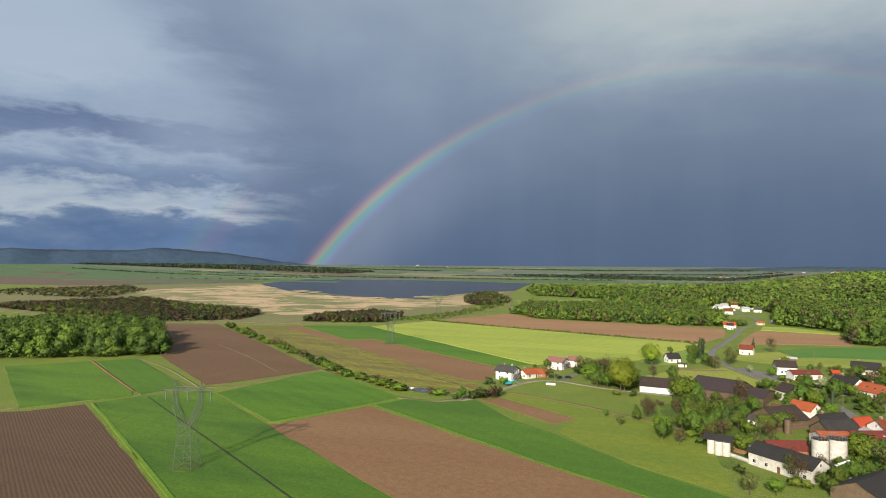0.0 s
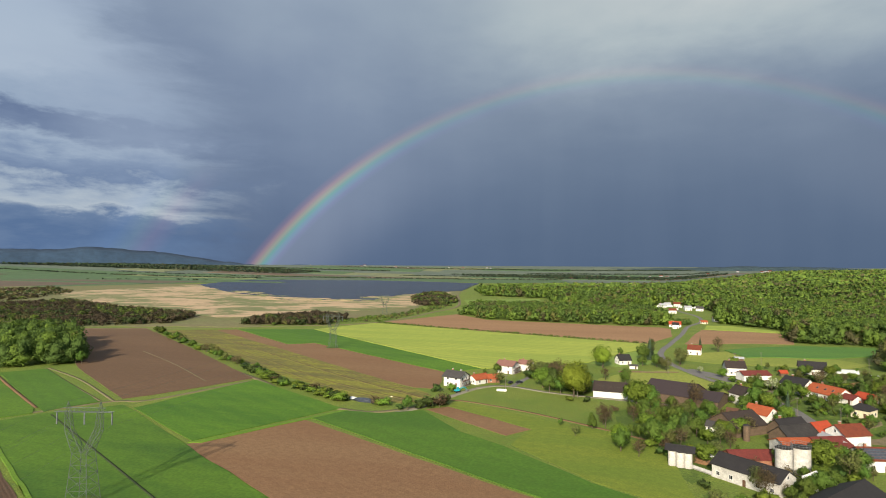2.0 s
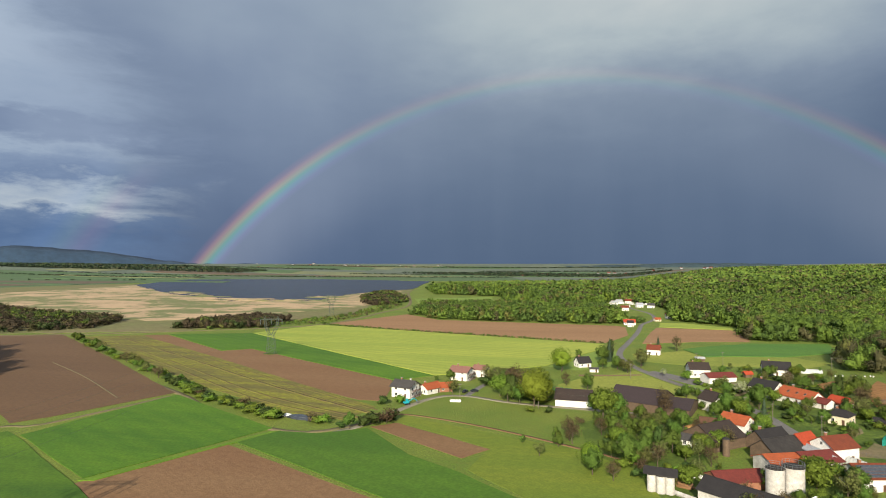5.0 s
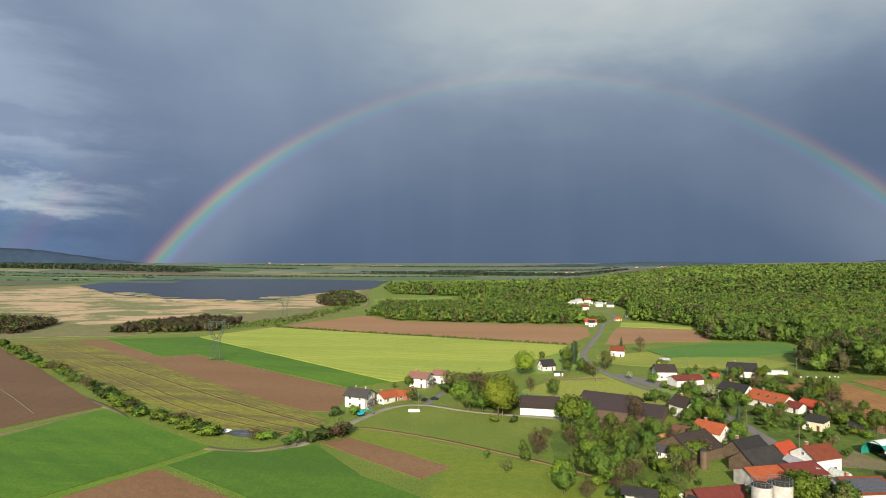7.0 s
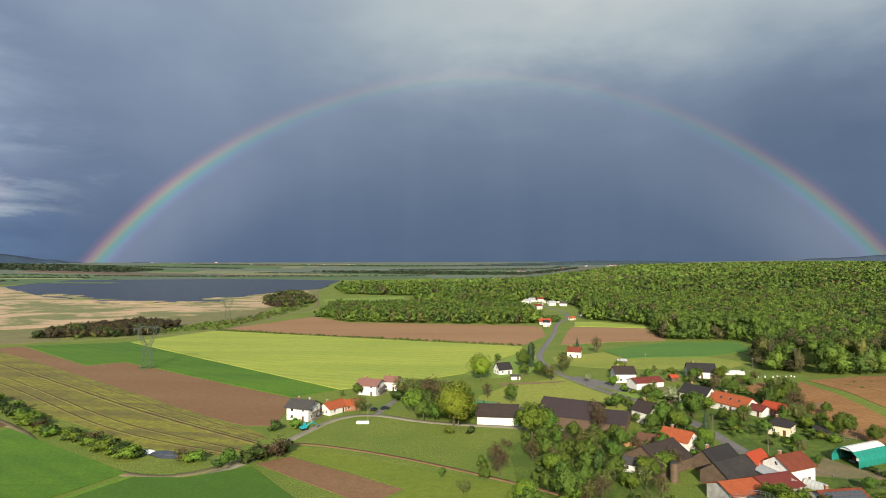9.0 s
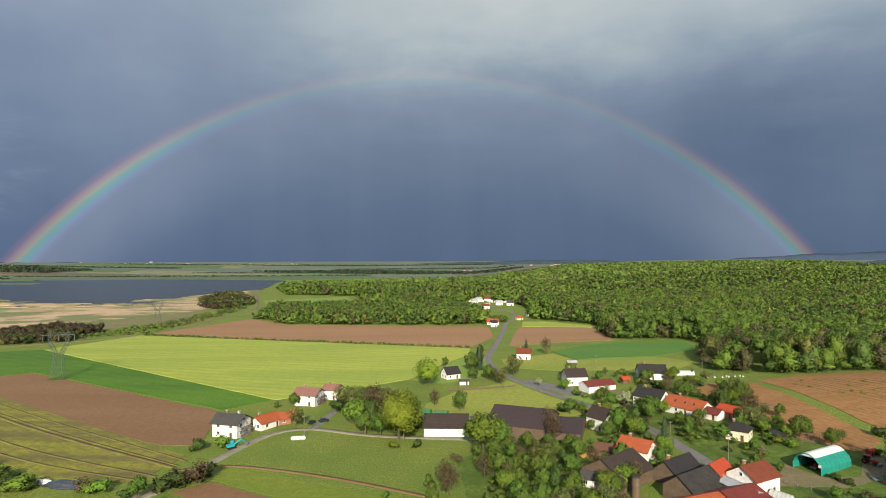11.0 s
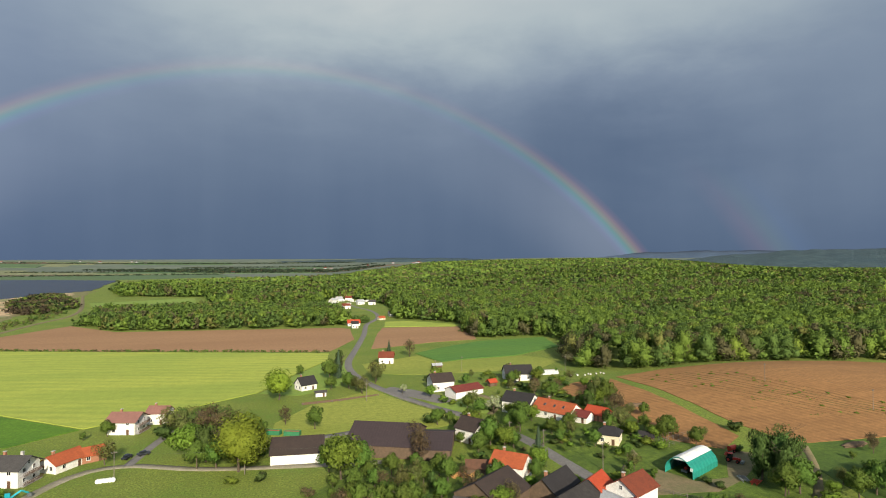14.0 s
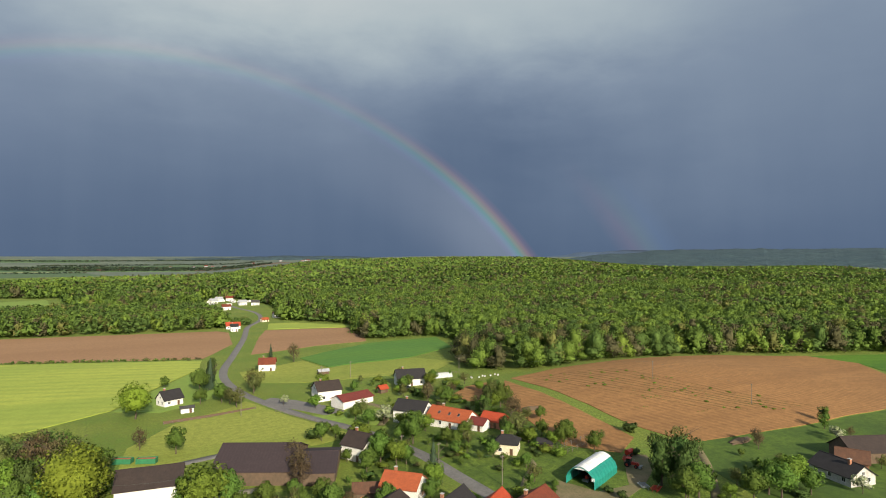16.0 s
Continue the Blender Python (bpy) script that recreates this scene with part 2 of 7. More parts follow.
GRASS = material("meadow_grass", (0.135, 0.215, 0.026), (0.215, 0.262, 0.040), 0.03, 1.4, contrast=0.2, bump=1.0, bump_dist=0.4, grit=0.85)
PLOUGH = (0.235, 0.138, 0.068)
M = dict(
    furrow=material("dark_furrowed_soil", (0.090, 0.052, 0.029), (0.115, 0.068, 0.038), 0.04, 2.0, bump=0.7, bump_dist=0.2, ridges=0.3, stripes=(-29, 1.15, (0.065, 0.039, 0.021), 0.45)),
    soil=material("tilled_soil", PLOUGH, (0.20, 0.105, 0.05), 0.025, 1.5, contrast=0.3, bump=0.5, bump_dist=0.2, stripes=(-27, 2.6, (0.20, 0.105, 0.052), 0.12)),
    soil_d=material("dark_tilled_soil", (0.165, 0.096, 0.050), (0.130, 0.074, 0.038), 0.02, 1.5, contrast=0.3, bump=0.5, bump_dist=0.2, stripes=(-33, 3.0, (0.115, 0.066, 0.034), 0.4)),
    soil_n=material("tilled_soil_pale", (0.335, 0.195, 0.098), (0.28, 0.155, 0.076), 0.02, 1.5, contrast=0.3, bump=0.5, stripes=(-18, 3.0, (0.26, 0.135, 0.065), 0.4)),
    soil_e=material("tilled_soil_orange", (0.345, 0.178, 0.064), (0.250, 0.125, 0.044), 0.016, 1.2, contrast=0.2, bump=0.6, stripes=(-74, 3.2, (0.165, 0.082, 0.029), 0.9)),
    wheat=material("young_wheat", (0.042, 0.122, 0.008), (0.098, 0.205, 0.010), 0.022, 1.0, contrast=0.28, bump=0.5, stripes=(-30, 9.0, (0.125, 0.225, 0.012), 0.45)),
    # darker green and pale streaks: cloud shade and light put into the wheat
    wheat_c=material("cloud_toned_wheat", (0.034, 0.096, 0.008), (0.105, 0.200, 0.011), 0.028, 1.0, contrast=0.26, bump=0.5, stripes=(-30, 9.0, (0.085, 0.165, 0.012), 0.45)),
    wheat_b=material("lush_wheat", (0.052, 0.130, 0.009), (0.088, 0.180, 0.012), 0.02, 1.0, contrast=0.28, bump=0.5, stripes=(-30, 8.0, (0.045, 0.10, 0.012), 0.4)),
    barley=material("yellowing_barley", (0.335, 0.375, 0.058), (0.255, 0.32, 0.048), 0.022, 0.8, contrast=0.16, bump=0.4, stripes=(-18, 8.0, (0.205, 0.27, 0.042), 0.85), grit=0.25),
    strip=material("weedy_stubble_rows", (0.26, 0.255, 0.03), (0.14, 0.125, 0.04), 0.07, 1.0, contrast=0.14, bump=0.6, stripes=(-38, 3.0, (0.14, 0.10, 0.035), 0.6), grit=0.6),
    emerald=material("blue_green_rye", (0.07, 0.175, 0.028), (0.10, 0.21, 0.026), 0.02, 1.0, bump=0.3, stripes=(20, 7.0, (0.035, 0.12, 0.03), 0.4)),
    headland=material("bright_headland_grass", (0.165, 0.27, 0.04), (0.21, 0.28, 0.05), 0.06, 1.2, bump=0.4),
    # rain haze and storm shade of the plain are put into these four colours
    farcrop=material("hazed_crop", (0.075, 0.145, 0.055), (0.085, 0.13, 0.06), 0.004, 0.05, bump=0),
    farsoil=material("hazed_soil", (0.15, 0.10, 0.07), (0.11, 0.09, 0.06), 0.006, 0.05, bump=0),
    haze=material("hazed_plain", (0.13, 0.16, 0.11), (0.10, 0.13, 0.105), 0.002, 0.02, bump=0),
    pale=material("hazed_pale_crop", (0.20, 0.21, 0.10), (0.17, 0.19, 0.10), 0.004, 0.05, bump=0),
    marsh=material("marsh_grass", (0.15, 0.175, 0.055), (0.21, 0.17, 0.085), 0.012, 0.2, bump=0.4),
    meadow=material("mown_yellow_meadow", (0.185, 0.22, 0.022), (0.125, 0.185, 0.018), 0.05, 1.4, contrast=0.25, bump=0.4, stripes=(-28, 6.0, (0.14, 0.19, 0.02), 0.4)),
    pasture=material("lush_pasture", (0.095, 0.155, 0.018), (0.050, 0.095, 0.013), 0.05, 1.6, contrast=0.25, bump=0.6, grit=0.6),
    hay=material("pale_mown_grass", (0.30, 0.325, 0.055), (0.215, 0.265, 0.038), 0.03, 1.6, contrast=0.2, bump=0.6, grit=0.6, stripes=(12, 3.4, (0.20, 0.25, 0.035), 0.5)),
    garden=material("garden_grass", (0.150, 0.220, 0.026), (0.075, 0.130, 0.016), 0.11, 1.8, contrast=0.2, bump=1.0, bump_dist=0.4, grit=0.85),
    gravel=material("pale_gravel", (0.30, 0.265, 0.21), (0.20, 0.19, 0.12), 0.15, 2.0, bump=0.4),
    dirt=material("dirt_track", (0.23, 0.17, 0.10), (0.14, 0.14, 0.06), 0.15, 2.0, bump=0.4),
    asphalt=material("worn_asphalt", (0.20, 0.19, 0.18), (0.145, 0.138, 0.132), 0.12, 3.0, bump=0.2),
)


def reed_material():
    mat = bpy.data.materials.new("dry_reed_bed")
    mat.use_nodes = True
    N = Nodes(mat.node_tree)
    co = N.n("TexCoord").outputs["Object"]
    a = N.noise(N.vec(co, (0.010, 0.015, 1)), 1.0, 9, 0.7, 0.6)
    b = N.noise(co, 0.05, 6, 0.7)
    col = N.mix(N.step(N.m("ADD", a, N.m("MULTIPLY", b, 0.3)), 0.60, 0.70), (0.42, 0.295, 0.175), (0.12, 0.14, 0.042))
    col = N.mix(N.step(b, 0.34, 0.52, 0.6, 0.0), col, (0.24, 0.165, 0.10))
    bs = N.n("BsdfPrincipled")
    N.put(bs.inputs["Base Color"], col)
    bs.inputs["Roughness"].default_value = 0.95
    N.put(N.n("OutputMaterial").inputs[0], bs.outputs[0])
    return mat


def water_material():
    mat = bpy.data.materials.new("lake_water")
    mat.use_nodes = True
    N = Nodes(mat.node_tree)
    co = N.n("TexCoord").outputs["Object"]
    bs = N.n("BsdfPrincipled")
    bs.inputs["Base Color"].default_value = (0.020, 0.022, 0.028, 1)
    bs.inputs["Roughness"].default_value, bs.inputs["IOR"].default_value = 0.25, 1.33
    b = N.n("Bump")
    b.inputs["Strength"].default_value, b.inputs["Distance"].default_value = 1.0, 0.8
    N.put(b.inputs["Height"], N.noise(N.vec(co, (0.35, 0.6, 1)), 1.0, 5, 0.65)), N.put(bs.inputs["Normal"], b.outputs[0])
    N.put(N.n("OutputMaterial").inputs[0], bs.outputs[0])
    return mat


M["reed"], M["water"] = reed_material(), water_material()
LEAF = [material("leaf_" + n, a, b, 0.12, 3.0, contrast=0.3, island=0.5, objrand=0.4, spec=0.15, rough=0.8, grit=0.25, thin=0.25) for n, a, b in (
    ("fresh", (0.150, 0.225, 0.030), (0.125, 0.195, 0.027)), ("mid", (0.105, 0.165, 0.028), (0.088, 0.145, 0.026)),
    ("deep", (0.068, 0.110, 0.026), (0.056, 0.092, 0.024)), ("olive", (0.140, 0.155, 0.045), (0.115, 0.130, 0.04)),
    ("yellow", (0.175, 0.245, 0.026), (0.150, 0.215, 0.024)), ("bud", (0.135, 0.10, 0.05), (0.10, 0.08, 0.04)),
    ("needle", (0.062, 0.090, 0.050), (0.048, 0.072, 0.042)))]
WOODS = [material("wood_leaf_" + n, a, b, 0.12, 2.2, contrast=0.3, island=0.32, spec=0.1, rough=0.85, grit=0.25, thin=0.2) for n, a, b in (
    ("fresh", (0.146, 0.218, 0.038), (0.126, 0.196, 0.035)), ("mid", (0.120, 0.186, 0.036), (0.104, 0.168, 0.034)),
    ("deep", (0.090, 0.146, 0.035), (0.078, 0.128, 0.032)), ("olive", (0.160, 0.165, 0.048), (0.13, 0.142, 0.042)),
    ("yellow", (0.155, 0.215, 0.034), (0.135, 0.19, 0.032)), ("bud", (0.108, 0.104, 0.048), (0.088, 0.086, 0.042)))]
SCRUB = [material("scrub_" + n, a, b, 0.1, 2.0, contrast=0.3, island=0.3, spec=0.15, rough=0.9, thin=0.3) for n, a, b in (
    ("fresh", (0.176, 0.243, 0.041), (0.135, 0.203, 0.038)), ("mid", (0.115, 0.162, 0.038), (0.095, 0.135, 0.035)), ("deep", (0.065, 0.097, 0.032), (0.054, 0.081, 0.030)),
    ("olive", (0.119, 0.111, 0.046), (0.095, 0.089, 0.041)), ("yellow", (0.162, 0.189, 0.041), None), ("bud", (0.097, 0.076, 0.046), (0.076, 0.061, 0.041)))]
FAR_WOODS = [material("far_leaf_" + n, a, b, 0.02, 0.3, contrast=0.3, spec=0.1, rough=0.9) for n, a, b in (
    ("green", (0.055, 0.085, 0.034), (0.045, 0.07, 0.032)), ("mid", (0.042, 0.066, 0.034), (0.035, 0.056, 0.032)), ("deep", (0.030, 0.048, 0.030), (0.026, 0.042, 0.028)), ("olive", (0.065, 0.066, 0.038), (0.052, 0.056, 0.034)))]
BLOSSOM = material("blossom", (0.42, 0.43, 0.30), (0.18, 0.24, 0.07), 0.5, 4.0, island=0.4)
BARK = material("bark", (0.11, 0.085, 0.06), None, 0.8, 8.0, bump=0.5)


# ---- terrain ----
def smooth(v, a, b):
    t = np.clip((np.asarray(v, float) - a) / (b - a), 0, 1)
    return t * t * (3 - 2 * t)


def height(x, y):
    """Ground height: a flat plain, a swell under the village, a wooded hill to the north-east, the plain's far rim."""
    x, y = np.asarray(x, float), np.asarray(y, float)
    u = np.clip(0.62 * x + 0.78 * y - 465, 0, None)
    hill = 43 * (1 - np.exp(-u / 850)) * smooth(x, 120, 640) * (1 - 0.75 * smooth(x - 0.55 * y, 120, 800))
    dome = 7.5 * np.exp(-((x - 225) / 85) ** 2 - ((y - 372) / 62) ** 2)
    swell = 2.0 * smooth(x, 45, 100) * (1 - smooth(y, 430, 700))
    r = np.hypot(x, y - 100)
    rim = 66 * smooth(r, 2900, 4900)
    rolls = 8 * smooth(x, 300, 1500) * np.sin(x / 310 + 0.6) * np.sin(y / 270 + x / 700)
    return np.maximum(hill, rim) + dome + swell + rolls * smooth(u, 200, 800)


def h1(x, y):
    return float(height(x, y))


def mesh_from(name, verts, faces, mats, index=None, flat=True):
    me = bpy.data.meshes.new(name)
    verts = np.asarray(verts, np.float32)
    faces = np.asarray(faces, np.int32)
    n, k = faces.shape
    me.vertices.add(len(verts)), me.loops.add(n * k), me.polygons.add(n)
    me.vertices.foreach_set("co", verts.ravel())
    me.loops.foreach_set("vertex_index", faces.ravel())
    me.polygons.foreach_set("loop_start", np.arange(0, n * k, k, dtype=np.int32))
    if index is not None:
        me.polygons.foreach_set("material_index", np.asarray(index, np.int32))
    if not flat:
        me.polygons.foreach_set("use_smooth", np.ones(n, bool))
    for m in mats:
        me.materials.append(m)
    me.update(calc_edges=True)
    return me


def build_ground():
    rings = np.concatenate([np.linspace(0.1, 760, 100), np.geomspace(780, 4930, 46)])
    A = 400
    a = np.linspace(0, 2 * np.pi, A, endpoint=False)
    X = rings[:, None] * np.sin(a)[None] + 20
    Y = rings[:, None] * np.cos(a)[None] + 300 * (1 - smooth(rings, 700, 3000))[:, None] + 60
    V = np.stack([X, Y, height(X, Y)], -1).reshape(-1, 3)
    i, j = np.meshgrid(np.arange(len(rings) - 1), np.arange(A), indexing="ij")
    j2 = (j + 1) % A
    F = np.stack([i * A + j, (i + 1) * A + j, (i + 1) * A + j2, i * A + j2], -1).reshape(-1, 4)[:, ::-1]
    # the sheet takes the haze-tinted colour beyond 2250 m
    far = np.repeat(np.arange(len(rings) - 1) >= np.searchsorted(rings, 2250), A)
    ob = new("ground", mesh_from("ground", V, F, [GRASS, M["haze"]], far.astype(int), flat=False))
    tagged(ob, "green meadow ground reaching the far plain", "ground", kind="structure")


def patch(name, corners, mat, lift, label, category="field", step=9.0, skirt=True):
    """A draped piece of land with the given outline, raised by lift, with a low edge."""
    bm = bmesh.new()
    f = bm.faces.new([bm.verts.new((x, y, 0)) for x, y in corners])
    f.normal_update()
    if f.normal.z < 0:
        f.normal_flip()
    bmesh.ops.triangulate(bm, faces=bm.faces[:])
    for _ in range(7):
        long = [e for e in bm.edges if e.calc_length() > step]
        if not long or len(bm.faces) > 9000:
            break
        bmesh.ops.subdivide_edges(bm, edges=long, cuts=1)
        bmesh.ops.triangulate(bm, faces=[q for q in bm.faces if len(q.verts) > 3])
    edge = [e for e in bm.edges if e.is_boundary]
    # irregular outline
    for v in {v for e in edge for v in e.verts}:
        v.co.x += noise.noise((v.co.x * 0.06, v.co.y * 0.06, 3.0)) * (12 if 15 < step < 30 else 0.8) * min(1, step / 9)
        v.co.y += noise.noise((v.co.x * 0.06, v.co.y * 0.06, 9.0)) * (12 if 15 < step < 30 else 0.8) * min(1, step / 9)
    for v in bm.verts:
        v.co.z = h1(v.co.x, v.co.y) + lift
    if skirt:
        ret = bmesh.ops.extrude_edge_only(bm, edges=edge)
        for v in [g for g in ret["geom"] if isinstance(g, bmesh.types.BMVert)]:
            v.co.z -= lift + 0.3
    me = bpy.data.meshes.new(name)
    bm.to_mesh(me), bm.free()
    me.materials.append(mat)
    ob = new(name, me)
    tagged(ob, label, category, kind="structure")
    return ob


def ribbon(name, pts, width, mat, lift, label, category="road"):
    """A road or track along a smooth line."""
    P = [Vector((*p, 0)) for p in pts]
    line = []
    for i in range(len(P) - 1):
        p0, p1, p2, p3 = P[max(i - 1, 0)], P[i], P[i + 1], P[min(i + 2, len(P) - 1)]
        n = max(2, int((p2 - p1).length / 5))
        for k in range(n):
            t = k / n
            line.append(0.5 * ((2 * p1) + (p2 - p0) * t + (2 * p0 - 5 * p1 + 4 * p2 - p3) * t * t + (3 * p1 - p0 - 3 * p2 + p3) * t ** 3))
    line.append(P[-1])
    V, F = [], []
    for i, p in enumerate(line):
        d = (line[min(i + 1, len(line) - 1)] - line[max(i - 1, 0)]).normalized()
        s = Vector((-d.y, d.x, 0)) * width / 2
        for q, z in ((p + s * 1.15, -0.25), (p + s, lift), (p - s, lift), (p - s * 1.15, -0.25)):
            V.append((q.x, q.y, h1(q.x, q.y) + z))
        if i:
            b = 4 * i
            F += [(b - 4 + k, b - 3 + k, b + 1 + k, b + k) for k in range(3)]
    ob = new(name, mesh_from(name, V, F, [mat]))
    tagged(ob, label, category, kind="structure")
    return ob


build_ground()
FIELDS = [
    ("ploughed_field", [(-270, 175), (-258, 194), (-134, 124), (-60, 80), (-150, 20), (-340, 130)], "furrow", 0.10, "dark brown ploughed field with straight furrows"),
    ("wheat_field", [(-257, 197), (-250, 215), (-229, 240), (-221, 236), (-161, 200), (-76, 150), (10, 95), (-50, 82), (-133, 126)], "wheat_c", 0.25, "lush green young wheat field around a pylon"),
    ("wheat_field", [(-220, 237), (-207, 311), (-130, 266), (-160, 203)], "wheat", 0.22, "bright green wheat field with pale tramlines"),
    ("tilled_field", [(-159, 199), (-137, 244), (-48, 197), (-8, 178), (40, 150), (10, 96), (-76, 151)], "soil", 0.08, "bare brown tilled field"),
    ("wheat_field", [(-135, 247), (-128, 262), (-110, 263), (-93, 274), (-68, 246), (-48, 233), (-15, 205), (12, 188), (60, 165), (42, 151), (-8, 179), (-48, 199)], "wheat_b", 0.24, "dark green wheat strip beside bare soil"),
    ("tilled_field", [(-93, 277), (-84, 284.5), (-41.5, 258), (-49.5, 246.5)], "soil", 0.1, "small rectangle of bare brown soil"),
    ("weedy_field", [(-445, 500), (-400, 521), (-250, 416), (-101, 308), (-107, 284), (-138, 291), (-222, 342), (-320, 415)], "strip", 0.12, "striped field of yellow weeds and dark soil rows"),
    ("tilled_field", [(-398, 521), (-379, 530), (-272, 449), (-255, 464), (-218, 440), (-112, 369), (-101, 321), (-114, 320), (-173, 357), (-254, 408)], "soil", 0.08, "long brown tilled strip beside green crops"),
    ("wheat_field", [(-378, 532), (-309, 557), (-93, 388), (-111, 370), (-218, 441), (-255, 465), (-271, 450)], "wheat", 0.22, "green wheat field with a distant pylon"),
    ("barley_field", [(-308, 558), (-276, 641), (13, 549), (10, 520), (-15, 470), (-29, 436), (-60, 410), (-92, 389)], "barley", 0.3, "large yellow-green barley field"),
    ("tilled_field", [(-272, 656), (-222, 790), (-165, 724), (34, 700), (42, 686), (38, 615), (14, 556), (-167, 610)], "soil_n", 0.08, "wide pale brown tilled field before the wood"),
    ("tilled_field", [(44, 560), (60, 640), (73, 690), (155, 677), (132, 583), (90, 575)], "soil_n", 0.08, "brown tilled field beside the road"),
    ("barley_field", [(76, 697), (84, 742), (110, 740), (156, 690), (155, 680)], "barley", 0.2, "narrow yellow-green crop strip by the wood"),
    ("rye_field", [(70, 528), (130, 570), (188, 578), (176, 525), (130, 495), (78, 488)], "emerald", 0.3, "blue-green rye field curving along the wood"),
    ("tilled_field", [(-556, 483), (-478, 512), (-330, 405), (-211, 315), (-232, 262), (-240, 250), (-334, 308)], "soil_d", 0.08, "large brown tilled field behind the wood"),
    # wheat_c carries the cloud shade of this field in its colour
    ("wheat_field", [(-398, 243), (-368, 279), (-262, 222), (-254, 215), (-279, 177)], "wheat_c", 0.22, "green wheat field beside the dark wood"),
    ("wheat_field", [(-365, 281), (-350, 300), (-246, 242), (-252, 219), (-262, 224)], "wheat_b", 0.22, "narrow green wheat strip"),
    ("tilled_field", [(148, 402), (180, 407), (243, 406), (296, 404), (352, 384), (357, 356), (335, 328), (262, 291), (200, 290), (152, 294), (147, 318), (150, 362)], "soil_e", 0.12, "orange-brown tilled field swelling up to the wood"),
    ("tilled_field", [(143, 400), (143, 354), (138, 306), (124, 297), (112, 311), (118, 346), (126, 372)], "soil_e", 0.1, "orange-brown tilled plot beside the village gardens"),
    ("grass_field", [(-300, 1120), (-166, 1205), (-148, 1095), (-240, 935)], "headland", 0.2, "pale green field between woods"),
    ("marsh", [(-900, 520), (-560, 490), (-380, 562), (-294, 760), (-376, 1365), (-420, 1525), (-600, 1500), (-1300, 1700), (-1900, 1500), (-1500, 900)], "marsh", 0.15, "rough marsh grassland around the lake"),
    ("reed_bed", [(-1250, 1040), (-1310, 1630), (-860, 1210), (-640, 1010), (-505, 1015), (-490, 1290), (-440, 1500), (-400, 1380), (-325, 900), (-386, 780), (-480, 640), (-690, 690)], "reed", 0.4, "dry tan reed beds on the lake shore"),
    ("lake", [(-1335, 1625), (-1575, 2230), (-1040, 2390), (-750, 2300), (-528, 2190), (-413, 1525), (-476, 1250), (-460, 1010), (-500, 1005), (-615, 980), (-712, 1075), (-870, 1180)], "water", 0.5, "grey lake under the storm sky"),
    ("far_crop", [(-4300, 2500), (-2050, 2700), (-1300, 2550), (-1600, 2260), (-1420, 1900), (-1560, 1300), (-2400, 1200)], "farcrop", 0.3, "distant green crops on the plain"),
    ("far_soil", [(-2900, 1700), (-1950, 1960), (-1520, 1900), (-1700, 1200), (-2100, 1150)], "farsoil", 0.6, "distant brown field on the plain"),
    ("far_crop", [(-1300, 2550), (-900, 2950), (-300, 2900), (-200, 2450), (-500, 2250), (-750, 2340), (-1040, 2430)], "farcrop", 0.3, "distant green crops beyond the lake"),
]
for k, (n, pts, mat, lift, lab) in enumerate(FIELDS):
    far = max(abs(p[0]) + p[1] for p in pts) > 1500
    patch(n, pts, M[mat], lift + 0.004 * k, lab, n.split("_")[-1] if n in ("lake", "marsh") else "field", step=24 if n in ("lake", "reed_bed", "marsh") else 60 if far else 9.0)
SHORE = [(-900, 1205), (-800, 1135), (-712, 1075), (-660, 1028), (-615, 985), (-560, 992), (-500, 1010), (-470, 1080), (-474, 1190)]
rnd = random.Random(17)
for i in range(34):
    t = rnd.uniform(0, len(SHORE) - 1.01)
    k = int(t)
    x = SHORE[k][0] + (SHORE[k + 1][0] - SHORE[k][0]) * (t - k) + rnd.uniform(-25, 25)
    y = SHORE[k][1] + (SHORE[k + 1][1] - SHORE[k][1]) * (t - k) + rnd.uniform(-10, 60) * (1 if k < 7 else 0.2)
    a, l, w = rnd.uniform(-0.5, 0.3), rnd.uniform(12, 42), rnd.uniform(4, 12)
    pts = [(x + l * math.cos(q) * math.cos(a) - w * math.sin(q) * math.sin(a), y + l * math.cos(q) * math.sin(a) + w * math.sin(q) * math.cos(a)) for q in (0, 0.8, 1.6, 2.4, 3.14, 3.9, 4.7, 5.5)]
    patch("reed_island", pts, M["reed"], 0.9 + 0.004 * i, "tan reed tuft standing in the lake shallows", "reeds", step=14)
M["rutted"] = material("dark_rut", (0.030, 0.055, 0.014), (0.045, 0.050, 0.020), 0.2, 2.0, bump=0.4)
M["lush_edge"] = material("lighter_wheat_edge", (0.105, 0.205, 0.014), (0.135, 0.235, 0.018), 0.08, 1.4, contrast=0.3, bump=0.4)
MAIN_ROAD = [(72, 985), (75, 950), (81, 916), (87.5, 880), (88.5, 834), (82.6, 785), (73.4, 754), (61.6, 719), (49, 642), (33, 562), (22.8, 512), (21, 478), (27, 440), (41, 399), (58, 362), (67, 329), (70, 300), (74, 272), (88, 235), (110, 190)]
ribbon("road", MAIN_ROAD, 4.4, M["asphalt"], 0.12, "grey asphalt village road")
ribbon("lane", [(-106, 262), (-95, 282), (-89, 306), (-79, 333), (-64.6, 339.5), (-40, 330), (-4, 324), (15, 322)], 3.4, M["gravel"], 0.1, "pale gravel lane past the houses")
ribbon("lane", [(-64.6, 339.5), (-60, 366), (-55, 380), (-40, 392)], 3.0, M["asphalt"], 0.11, "narrow grey lane")
ribbon("track", [(-100, 294), (-83, 298.5), (-48, 286.5), (-9, 265), (12, 250)], 1.8, M["soil"], 0.06, "brown dirt track across the meadow")
